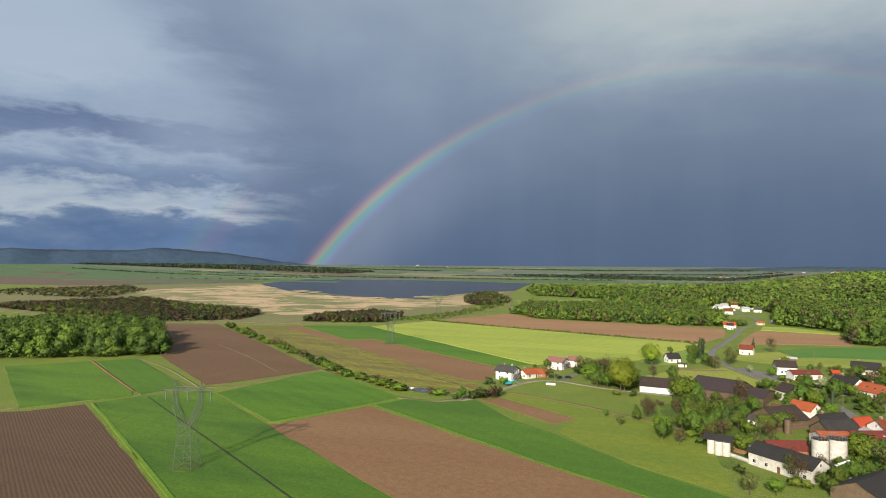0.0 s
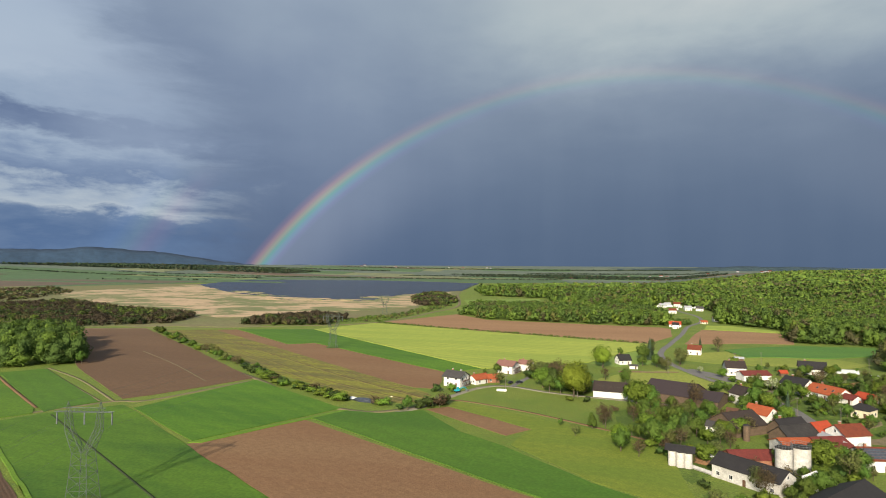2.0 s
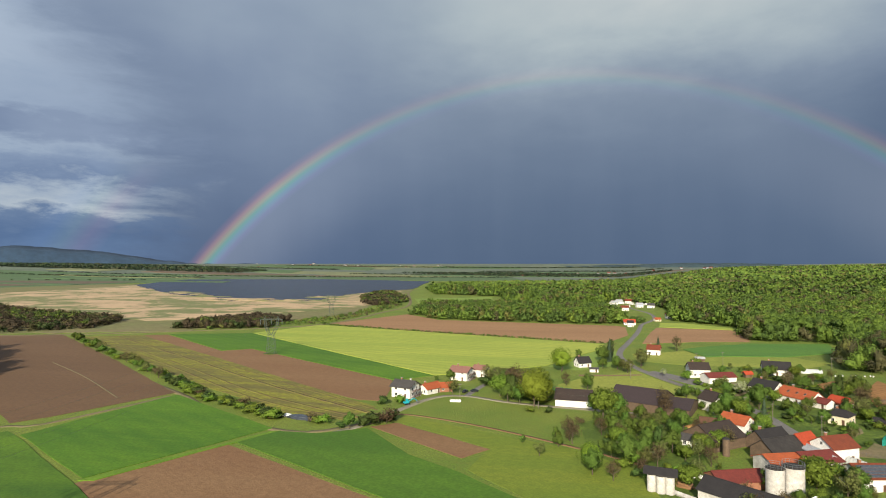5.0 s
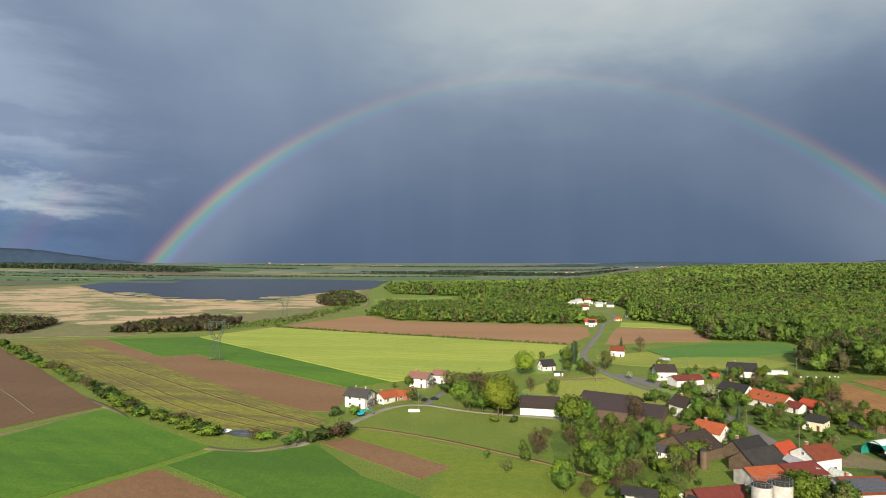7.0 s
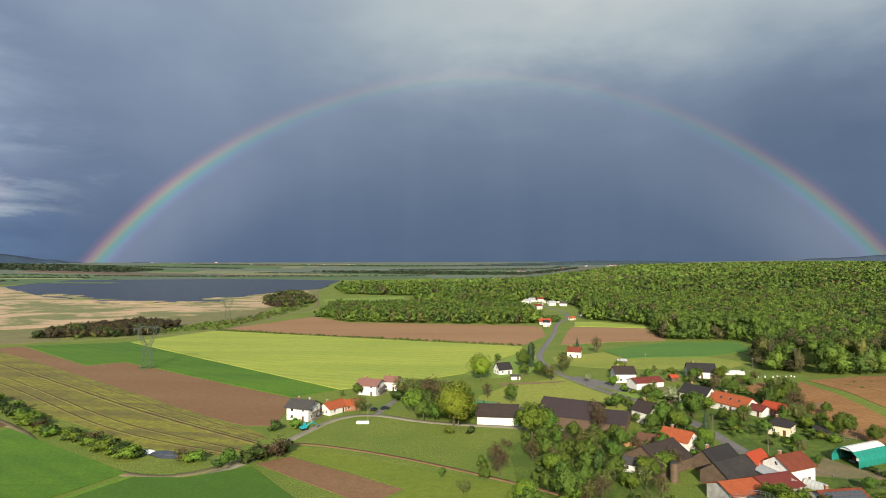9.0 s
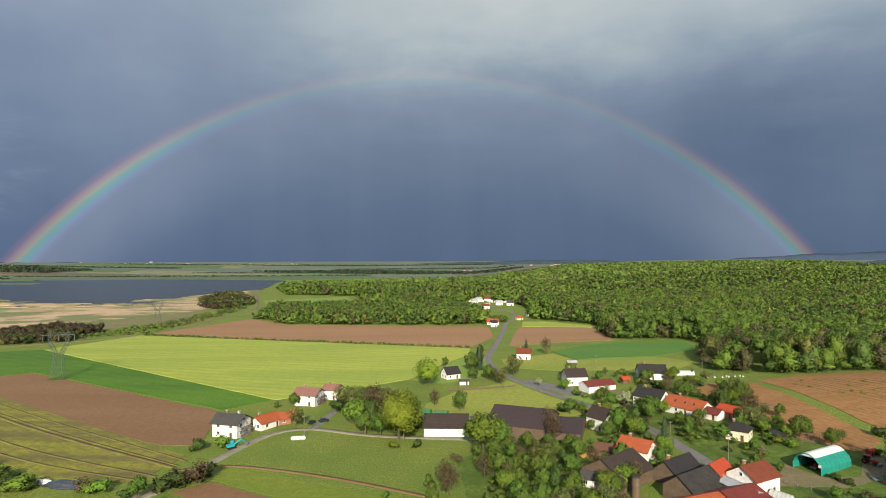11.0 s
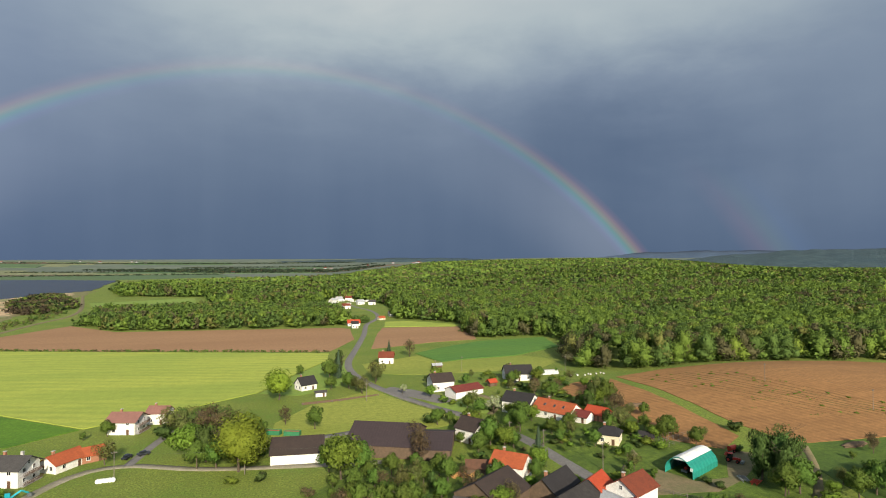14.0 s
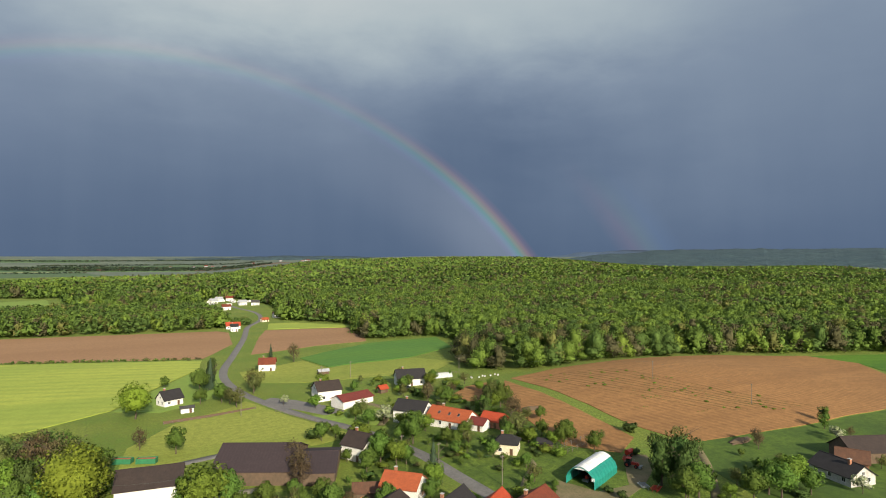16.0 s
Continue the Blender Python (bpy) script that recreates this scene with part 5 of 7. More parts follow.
# ---- planting ----
PLANTS = [
    "yellow -30 325 17.7; fresh -48 343 12.5; olive -58 373 11.7; olive -51 364 12.4; bud -43 361 13.4; bud -38 359 12.5; olive -34 353 13.7; mid -43 331 9.8; mid -37 330 9.6; deep -41 337 12.9; mid -25 354 8.6; mid -5 365 9.7; bud -16 375 7.8; yellow -19 418 14.3; mid -8 474 6.7; spruce 12 461 15.5; mid 15 436 8.4; mid 6 433 7.8; olive 20 420 10.3; olive 31 448 12.7; fresh 0 310 14.7; mid 6 311 11.7; mid -3 317 9.9; bud -13 271 8.9; small -19 276 4.9; bush_bare -10 300 3.0; small -3 302 5.5; small -31 268 3.3",
    "yellow -6 252 5.5; bush_bare -88 283 7.2",
    "bush -93 281 5.8; bush -87 289 4.9; olive -72 343 9.1; mid -80 376 6.8; small -87 373 3.5; bush -100 315 4.6; mid 1 287 8.3; mid 8 286 7.4; olive 15 295 9.1; mid 16 283 8.6; deep 17 272 8.9; fresh 3 272 7.9; mid 5 261 8.6; mid 11 262 7.6; olive 16 260 7.4; mid 21 268 8.6; bush_light -31 315 2.5; bush -23 315 3.3; bush -59 367 6.1; bush_light -92 318 4.5",
    "mid 3 285 8.7; mid 13 281 8.9; bud 27 323 10.3; olive 20 300 8.7; mid 14 274 7.6; mid 7 264 6.8; blossom 33 273 4.2; fresh 37 275 8.0; bud 31 256 7.2; mid 46 366 4.7; mid 72 347 9.5; blossom 68 365 7.5; mid 55 331 10.1; deep 53 332 7.7; spruce 61 304 12.3; bud 98 390 7.7; mid 100 377 6.7; deep 102 346 9.4; olive 120 373 9.8; bud 111 342 10.1; mid 118 317 6.8; mid 78 330 7.0; mid 44 333 4.6; olive 63 331 5.5; small 81 321 3.8; small 81 313 3.5; small 74 312 3.0; small 88 319 3.1",
    "small 87 308 2.9; fresh 24 260 6.2",
    "deep 119 266 14.0; deep 116 272 14.5; olive 123 275 17.0; deep 120 270 15.0; deep 124 269 13.5; mid 113 261 10.0; mid 118 261 10.3; deep 126 280 10.0; mid 111 309 9.8; olive 135 263 5.7; mid 137 255 10.0; mid 138 252 10.3; mid 130 254 8.8; small 156 278 2.8; bush 141 311 4.5; bud 114 344 8.4; mid 117 360 10.7; deep 124 376 7.7; olive 86 290 5.8; small 82 286 4.9; small 87 282 2.4; bush 143 250 2.9; bush 99 274 2.3; bush 100 270 2.3; bud 167 280 5.9; mid 89 284 2.4",
    "small 208 284 6.2; blossom 198 273 5.4; bud 170 283 6.2; mid 128 386 6.3; olive 106 361 7.2; mid 85 283 3.7; bush 142 312 3.5; olive 185 253 5.1; small 129 266 3.8; fresh 126 258 4.5; mid 131 255 5.4",
    "fresh 144 254 9.5; fresh 150 257 9.5; mid 147 250 8; olive 153 262 7.5; fresh 141 258 7.5; mid 148 261 7; blossom 160 244.5 5.2; small 217 289.5 6.2; blossom 201.6 276 4.6; bud 206 274 4.4; small 150 268 4.2; small 143 266 3.6",
    "fresh 58 248 8.7; olive 61 232 10.4; mid 43 236 8.0; bud 32 222 7.8; yellow -7 245 8.4; bud -14 275 9.4; small -18 271 5.0; mid 4 251 10.6; olive 9 261 8.8; mid 17 270 8.2; mid 0 258 6.4; mid 25 287 7.0; fresh 31 271 7.5; bud 26 317 9.1; olive 36 272 6.5; mid 38 223 4.7; mid 9 237 4.9; bush 12 235 2.7; bud 41 276 8.2; mid 11 284 8.1; olive 19 296 7.7; mid 5 282 7.4; bush_light 23 265 3.7; mid 64 230 5.9; mid 64 247 6.4; blossom 22 265 3.7",
    "olive -24 255 5.5; bud -13 271 9.4; mid -18 266 5.0; mid -7 240 8.9; bud -1 236 6.8; mid 6 250 7.1; fresh 25 195 5.8; olive 18 193 7.3; olive 32 214 8.4; mid 36 216 6.3; bush 17 211 3.2; mid 39 208 5.0; mid 40 201 5.8; mid 47 204 2.9; fresh 52 226 6.4; mid 53 217 4.1",
    "mid -100 272 7.3; bush -96 278 4.4; bush_bare -92 283 4.5; bush -89 286 4.5; bush -104 273 3.1; olive -72 345 11.6; bush -99 313 5.1",
    "deep -358 317 10.7; mid -346 321 9.5; deep -352 322 12; bud 30.4 213 10.6; bud 33 210 8.5; yellow 62.3 233.8 10.2; fresh 54.7 236.5 11.9; fresh 43.5 237.6 8.6; mid 66 238 8.5; mid 53.5 327.6 10.8; olive 56.5 330 9.5; mid 68.8 338 11.9; deep 107.4 355 11.9; mid 119.9 371.6 8.7; olive 120.6 362.7 8.4; olive 102.4 324.4 9.8; mid 116.4 315.6 6.9; mid 90 300 5.0;  bud 107 385.7 6.8; bud 94.6 383 8.3; mid 41.8 290.9 9.1; olive 28.4 260.8 8.8; bush_bare -9.8 300.8 3.2; mid 100 382 7; mid 104 352 9; fresh 112 358 8; deep 100 329 7.5; mid 98 324 7; olive 108 330 8; mid 60 322 7; mid 47 322 6.5; olive 36 290 7; bud 33 285 7.5; mid 78 355 6.5; fresh 71 352 8; mid 66 342 7.5; mid 111 322 6.5; olive 84 326 6; mid 76 320 5.5",
    "mid 42 358 7.2; mid 43 332 5.4; fresh 51 342 10.5; olive 30 443 10.4; deep 13 471 14.4; mid 7 458 12.2; mid 15 432 9.2; olive 18 428 8.4; bush 40 361 5.1; blossom 39 414 4.8; blossom 57 416 2.8; spruce 54 542 8.9; bud 64 518 12.3; mid 23 300 7.3; bud 27 331 10.6; mid 15 309 7.6; mid 8 305 7.3; mid 29 305 7.6",
]
SPOTS = []
for row in PLANTS:
    for item in row.split(";"):
        kind, x, y, h = item.split()
        x, y, h = float(x), float(y), float(h)
        if all(math.hypot(x - a, y - b) > 2.6 for a, b in SPOTS):
            SPOTS.append((x, y))
            plant(kind, x, y, min(max(h, 2.0), 21.0), 1.0 if h > 3 else 1.2)
rnd = random.Random(11)
# hedge of bushes and young trees along the track
LINE = [(-452, 496), (-318, 399), (-226, 336), (-190, 307), (-140, 280), (-116, 275)]
for i in range(92):
    t = (i + rnd.uniform(-0.3, 0.3)) / 91 * (len(LINE) - 1)
    k = min(max(int(t), 0), len(LINE) - 2)
    (x1, y1), (x2, y2) = LINE[k], LINE[k + 1]
    x, y = x1 + (x2 - x1) * (t - k) + rnd.uniform(-2, 2), y1 + (y2 - y1) * (t - k) + rnd.uniform(-1, 4)
    if -134 < x < -119:
        continue
    tall = x < -215
    kind = rnd.choice(("mid", "olive", "bud", "bush", "bush_light", "mid") if tall else ("bush", "bush_light", "bush_light", "bush", "bush_bare"))
    plant(kind, x, y, rnd.uniform(4.5, 8.5) if kind in ("mid", "olive", "bud") else rnd.uniform(2.6, 5.0), 1.25)
# gardens
for i in range(300):
    x, y = rnd.uniform(0, 128), rnd.uniform(205, 440)
    road_x = 27 + (67 - 27) * (440 - y) / 110 if y > 330 else 67 + (330 - y) * 0.12
    if any(math.hypot(x - h[1], y - h[2]) < 0.5 * max(h[3], h[4]) + 2.5 for h in HOUSES) or abs(x - road_x) < 6 or (80 < x < 124 and 266 < y < 300) or (y > 340 and x < 45) or (x < 8 and y > 290) or (x < 12 and y < 240):
        continue
    kind = rnd.choice(("small", "small", "bush", "bush_light", "mid", "mid", "fresh", "blossom", "olive"))
    plant(kind, x, y, {"mid": 6.5, "olive": 6.5, "fresh": 7.5}.get(kind, 3.2) * rnd.uniform(0.7, 1.2))
# overgrown slope below the barns, and the trees behind the white barn
SLOPE = [(-10, 300), (24, 312), (40, 310), (34, 296), (24, 284), (21, 266), (22, 250), (6, 240), (-4, 262), (-6, 286)]
BACK = [(33, 214), (42, 224), (56, 222), (46, 212), (38, 204), (30, 203)]
for zone, count, kinds in ((SLOPE, 30, ("mid", "mid", "deep", "olive", "mid", "small", "bud", "bud", "bush_light", "bush")), (BACK, 12, ("olive", "bud", "mid", "small", "bush_light"))):
    xs, ys = [p[0] for p in zone], [p[1] for p in zone]
    done, tries = 0, 0
    while done < count and tries < 4000:
        tries += 1
        x, y = rnd.uniform(min(xs), max(xs)), rnd.uniform(min(ys), max(ys))
        if not bool(inside(x, y, zone)) or any(math.hypot(x - a, y - b) < 3.3 for a, b in SPOTS):
            continue
        SPOTS.append((x, y))
        kind = rnd.choice(kinds)
        plant(kind, x, y, {"small": 4.6, "bush_light": 3.0, "fresh": 8.5, "bush": 3.0}.get(kind, 6.4) * rnd.uniform(0.65, 1.3))
        done += 1
# bushes between the houses
for i in range(240):
    x, y = rnd.uniform(50, 128), rnd.uniform(245, 415)
    road_x = 27 + (67 - 27) * (440 - y) / 110 if y > 330 else 67 + (330 - y) * 0.12
    if any(math.hypot(x - h[1], y - h[2]) < 0.55 * max(h[3], h[4]) + 1.5 for h in HOUSES) or abs(x - road_x) < 5 or (80 < x < 130 and 264 < y < 300) or (x > 112 and y > 300) or (y > 380 and x < 80):
        continue
    plant(rnd.choice(("bush_light", "bush_light", "bush", "bush_bare")), x, y, rnd.uniform(1.2, 3.2), rnd.uniform(1.0, 1.5))
# hedges and belts as single rows
forest("hedge", [(-275, 644), (-167, 606), (14, 551), (15, 554), (-166, 610), (-274, 648)], "low dark hedge between barley and soil", 2.4, 2.2, seed=21, mix=(0, 0.2, 0.4, 0.2, 0, 0.2), lods=(1, 2, 400, 1500))
forest("scrub", [(-380, 568), (-278, 650), (-268, 800), (-276, 960), (-300, 960), (-296, 760), (-330, 640)], "low scrub along the dike", 9, 4, seed=22, mix=(0.1, 0.2, 0.3, 0.2, 0, 0.2), lods=(330, 700, 1500))
forest("thicket", [(55, 770), (70, 770), (66, 740), (54, 742)], "young trees beside the far houses", 6, 7, seed=24, lods=(330, 800, 1500))
forest("thicket", [(-63, 382), (-50, 378), (-36, 338), (-24, 332), (-26, 362), (-40, 392), (-56, 398)], "dense thicket beside the lane", 5.5, 8, seed=27, mix=(0.2, 0.4, 0.12, 0.16, 0.02, 0.1), lods=(400, 800, 1500))

# ---- far plain ----
rnd = random.Random(3)
for i in range(34):
    a, r = radians(rnd.uniform(-62, 6)), rnd.uniform(2450, 4300)
    if r < 2900 and a > radians(-34):
        r += 500
    x, y = r * math.sin(a), r * math.cos(a) + 100
    w, d = rnd.uniform(150, 520), rnd.uniform(35, 120) * r / 3000
    q = rnd.uniform(-0.15, 0.15)
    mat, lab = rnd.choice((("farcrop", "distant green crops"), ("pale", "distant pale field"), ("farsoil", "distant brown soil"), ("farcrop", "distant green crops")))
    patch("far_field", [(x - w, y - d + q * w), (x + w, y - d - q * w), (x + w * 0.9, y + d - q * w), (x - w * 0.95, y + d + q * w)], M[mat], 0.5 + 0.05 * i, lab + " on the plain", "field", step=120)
for i, (x0, x1, y0, dep) in enumerate(((-3300, -1700, 2350, 30), (-2700, -1300, 2620, 25), (-1500, -300, 2680, 30), (-1250, 100, 3150, 40), (-3200, -1500, 3450, 60), (-600, 500, 3600, 50), (-2000, -700, 3900, 60), (-4200, -2700, 2800, 50), (-2300, -1600, 1950, 14), (-700, 400, 4000, 60))):
    forest("far_woods", [(x0, y0), (x1, y0 + 120), (x1 + 40, y0 + 120 + dep), (x0 + 60, y0 + dep)], "distant line of trees on the plain", 10, 9, seed=40 + i, mix=(0.08, 0.3, 0.45, 0.17), leaves=FAR_WOODS)


# white walls coloured grey: the rain haze before them is painted in
FAR_WALL = material("haze_greyed_render", (0.34, 0.35, 0.36), (0.28, 0.29, 0.30), 0.4, 1.0)


def village(name, cx, cy, sx, sy, n, seed):
    """Far houses, too small to pick apart, as one mesh."""
    r = random.Random(seed)
    V, F, I = [], [], []
    for _ in range(n):
        x, y = r.gauss(cx, sx), r.gauss(cy, sy)
        z, a = h1(x, y), r.uniform(0, 3.14)
        L, W, e, t = r.uniform(6, 11), r.uniform(4, 6), r.uniform(4, 6), r.uniform(7, 10)
        b = len(V)
        for lx, ly, lz in ((-L, -W, -1), (L, -W, -1), (L, W, -1), (-L, W, -1), (-L, -W, e), (L, -W, e), (L, W, e), (-L, W, e), (-L, 0, t), (L, 0, t)):
            V.append((x + lx * math.cos(a) - ly * math.sin(a), y + lx * math.sin(a) + ly * math.cos(a), z + lz))
        roof = r.choice((1, 1, 2))
        for f, m in (((0, 1, 5, 4), 0), ((2, 3, 7, 6), 0), ((1, 2, 6, 5), 0), ((3, 0, 4, 7), 0), ((4, 5, 9, 8), roof), ((6, 7, 8, 9), roof), ((5, 6, 9, 9), 0), ((7, 4, 8, 8), 0)):
            if len(set(f)) == 3:
                f = (f[0], f[1], f[2], f[0])
                continue
            F.append([b + k for k in f]), I.append(m)
    ob = new(name, mesh_from(name, V, F, [FAR_WALL, ROOF["red"], ROOF["brown"]], I))
    tagged(ob, "scattered white houses of a distant village", "village", kind="stuff")


for k, (cx, cy, sx, sy, n) in enumerate(((-60, 3250, 190, 60, 60), (330, 3420, 200, 60, 45), (-1900, 4050, 330, 60, 60), (-2950, 3150, 220, 60, 26), (-2500, 3560, 400, 40, 24), (950, 3500, 260, 90, 20), (-1150, 4150, 200, 40, 30))):
    village("far_village", cx, cy, sx * 1.2, sy * 1.5, n // 5, 60 + k)


# ---- pylons and lines ----
def bar(bm, a, b, w):
    a, b = Vector(a), Vector(b)
    ax = (b - a).normalized()
    u = ax.orthogonal().normalized() * w / 2
    v = ax.cross(u.normalized()) * w / 2
    r = [[bm.verts.new(p + q) for q in (u + v, u - v, -u - v, -u + v)] for p in (a, b)]
    for k in range(4):
        bm.faces.new((r[0][k], r[0][(k + 1) % 4], r[1][(k + 1) % 4], r[1][k]))
    bm.faces.new(r[0][::-1]), bm.faces.new(r[1])


STEEL = material("weathered_lattice_steel", (0.12, 0.15, 0.125), (0.09, 0.11, 0.095), 0.4, 5.0, rough=0.7, metal=0.1)
INSULATOR = material("grey_insulator", (0.15, 0.17, 0.17), None, 0.5, 8.0, rough=0.3)


def pylon(x, y, turn, label):
    """A lattice tower: four braced legs to a waist, two horns, a crossbeam with three hanging insulators."""
    root = new("pylon", None)
    root.matrix_basis = pose(x, y, h1(x, y), 0, 0, turn)
    corner = [(-1, -1), (1, -1), (1, 1), (-1, 1)]

    def at(k, z):
        s = 3.1 - (3.1 - 2.0) * z / 14.0
        return Vector((corner[k % 4][0] * s, corner[k % 4][1] * s, z))
    for k in range(4):
        bm = bmesh.new()
        bar(bm, at(k, -0.3), at(k, 14), 0.16)
        part("leg", bm, STEEL, root)
        zs = (0.0, 4.2, 7.8, 11.0, 14.0)
        for z0, z1 in zip(zs, zs[1:]):
            for p, q, w in ((at(k, z0), at(k + 1, z1), 0.07), (at(k + 1, z0), at(k, z1), 0.07), (at(k, z1), at(k + 1, z1), 0.08)):
                bm = bmesh.new()
                bar(bm, p, q, w)
                part("brace", bm, STEEL, root)
        part("footing", boxed(at(k, 0).x - 0.3, at(k, 0).x + 0.3, at(k, 0).y - 0.3, at(k, 0).y + 0.3, -0.5, 0.25), WALL["concrete"], root)
    for s in (-1, 1):
        bm = bmesh.new()
        lo = [Vector((s * 0.2, -1.0, 14)), Vector((s * 2.0, -2.0, 14)), Vector((s * 2.0, 2.0, 14)), Vector((s * 0.2, 1.0, 14))]
        mid = [Vector((s * 3.4, -0.7, 20.5)), Vector((s * 5.0, -0.8, 20)), Vector((s * 5.0, 0.8, 20)), Vector((s * 3.4, 0.7, 20.5))]
        hi = [Vector((s * 3.9, -0.5, 24.9)), Vector((s * 5.2, -0.5, 24.9)), Vector((s * 5.2, 0.5, 24.9)), Vector((s * 3.9, 0.5, 24.9))]
        tip = Vector((s * 4.6, 0, 27.8))
        for k in range(4):
            bar(bm, lo[k], mid[k], 0.14), bar(bm, mid[k], hi[k], 0.12), bar(bm, hi[k], tip, 0.1)
            n = (k + 1) % 4
            for a, b, steps in ((lo, mid, 3), (mid, hi, 2)):
                for i in range(steps):
                    t0, t1 = i / steps, (i + 1) / steps
                    bar(bm, a[k].lerp(b[k], t0), a[n].lerp(b[n], t1), 0.065), bar(bm, a[n].lerp(b[n], t0), a[k].lerp(b[k], t1), 0.065)
        part("horn", bm, STEEL, root)
    bm = bmesh.new()
    for y0, z0 in ((-0.5, 24.9), (0.5, 24.9), (0, 26.0)):
        bar(bm, (-8.2 if z0 < 25 else -6.0, y0 * (z0 < 25), z0), (8.2 if z0 < 25 else 6.0, y0 * (z0 < 25), z0), 0.15)
    for i in range(16):
        x0 = -8.0 + i
        bar(bm, (x0, -0.5, 24.9), (x0 + 1, 0.5, 24.9), 0.08)
        if -6 < x0 < 5.5:
            bar(bm, (x0, -0.5, 24.9), (x0 + 0.5, 0, 26.0), 0.08), bar(bm, (x0 + 0.5, 0, 26.0), (x0 + 1, 0.5, 24.9), 0.08)
    part("crossbeam", bm, STEEL, root)
    for xx in (-7.8, 0, 7.8):
        bm = bmesh.new()
        for i in range(14):
            z = 24.7 - 0.24 * i
            bmesh.ops.create_cone(bm, segments=8, radius1=0.24, radius2=0.14, depth=0.2, cap_ends=True, matrix=Matrix.Translation((xx, 0, z)))
        part("insulator", bm, INSULATOR, root)
    tagged(root, label, "pylon", "pylons of the power line")
    return root


TURN = math.degrees(math.atan2(79.5, 298.0))
pylon(-148.5, 147.0, TURN, "tall lattice steel pylon standing in green wheat")
pylon(-228.0, 445.0, TURN, "distant lattice steel pylon at a field edge")
patch("verge", [(-148.5 + 5.6 * math.cos(k * 0.6283), 147.0 + 4.8 * math.sin(k * 0.6283)) for k in range(10)], M["pasture"], 0.33, "rough dark weeds under the pylon", "grass", step=1.5)


patch("verge", [(-228.0 + 5.6 * math.cos(k * 0.6283), 445.0 + 4.8 * math.sin(k * 0.6283)) for k in range(10)], M["pasture"], 0.33, "rough dark weeds under the far pylon", "grass", step=1.5)


def cable(p, q, sag, label, width=0.07):
    bm = bmesh.new()
    p, q = Vector(p), Vector(q)
    pts = [p.lerp(q, i / 24) - Vector((0, 0, sag * 4 * (i / 24) * (1 - i / 24))) for i in range(25)]
    side = Vector((q.y - p.y, p.x - q.x, 0)).normalized() * width / 2
    up = Vector((0, 0, width / 2))
    rows = [[bm.verts.new(c + o) for o in (side, up, -side, -up)] for c in pts]
    for a, b in zip(rows, rows[1:]):
        for k in range(4):
            bm.faces.new((a[k], a[(k + 1) % 4], b[(k + 1) % 4], b[k]))
    me = bpy.data.meshes.new("cable")
    bm.to_mesh(me), bm.free()
    me.materials.append(STEEL)
    tagged(new("cable", me), label, "cable", "overhead cables")


PYL = [(-69.0, -151.0), (-148.5, 147.0), (-228.0, 445.0), (-307.5, 743.0)]
ux, uy = math.cos(radians(TURN)), math.sin(radians(TURN))
for (x0, y0), (x1, y1) in zip(PYL[:-1], PYL[1:]):
    for off, z in ((-7.8, 21.3), (0, 21.3), (7.8, 21.3), (-4.6, 27.8), (4.6, 27.8)):
        cable((x0 + ux * off, y0 + uy * off, z), (x1 + ux * off, y1 + uy * off, z), 7.5 if z < 25 else 5.0, "thin grey power line strung between pylons", 0.05)
pylon(-307.5, 743.0, TURN, "far lattice pylon beside the dike")

POLE_WOOD = material("grey_pole_wood", (0.20, 0.17, 0.14), (0.15, 0.13, 0.11), 0.6, 6.0)


def pole(x, y, h=8.5, arm=True):
    root = new("utility_pole", None)
    root.matrix_basis = pose(x, y, h1(x, y), 0, 0, 20)
    bm = bmesh.new()
    bmesh.ops.create_cone(bm, segments=10, radius1=0.14, radius2=0.09, depth=h + 0.6, cap_ends=True, matrix=Matrix.Translation((0, 0, h / 2 - 0.3)))
    part("post", bm, POLE_WOOD, root)
    if arm:
        part("crossarm", boxed(-0.8, 0.8, -0.07, 0.07, h - 0.6, h - 0.45), POLE_WOOD, root)
        for xx in (-0.7, 0, 0.7):
            bm = bmesh.new()
            bmesh.ops.create_cone(bm, segments=8, radius1=0.07, radius2=0.05, depth=0.22, cap_ends=True, matrix=Matrix.Translation((xx, 0, h - 0.34)))
            part("insulator", bm, INSULATOR, root)
    tagged(root, "weathered wooden utility pole with short crossarm", "utility pole", "utility poles")


POLES = [(-65.5, 328.1), (-28, 322), (5, 318), (59.6, 325), (66.5, 312), (77.2, 292.8), (64.7, 451), (81, 454), (198, 357), (209, 314), (134.5, 432), (20, 404)]
for x, y in POLES:
    pole(x, y)
for a, b in ((0, 1), (1, 2), (3, 4), (4, 5), (6, 7), (8, 9), (8, 10)):
    (x0, y0), (x1, y1) = POLES[a], POLES[b]
    cable((x0, y0, h1(x0, y0) + 8.3), (x1, y1, h1(x1, y1) + 8.3), 1.2, "thin wire between wooden poles", 0.03)


# ---- farm things ----
TEAL = material("teal_tarpaulin", (0.02, 0.25, 0.20), (0.018, 0.21, 0.17), 0.5, 4.0, rough=0.5, bump=0.2, stripes=(0, 2.0, (0.012, 0.15, 0.12), 0.6))
WHITE_SHEET = material("white_tarpaulin", (0.78, 0.79, 0.77), (0.70, 0.71, 0.69), 0.5, 4.0, rough=0.5)


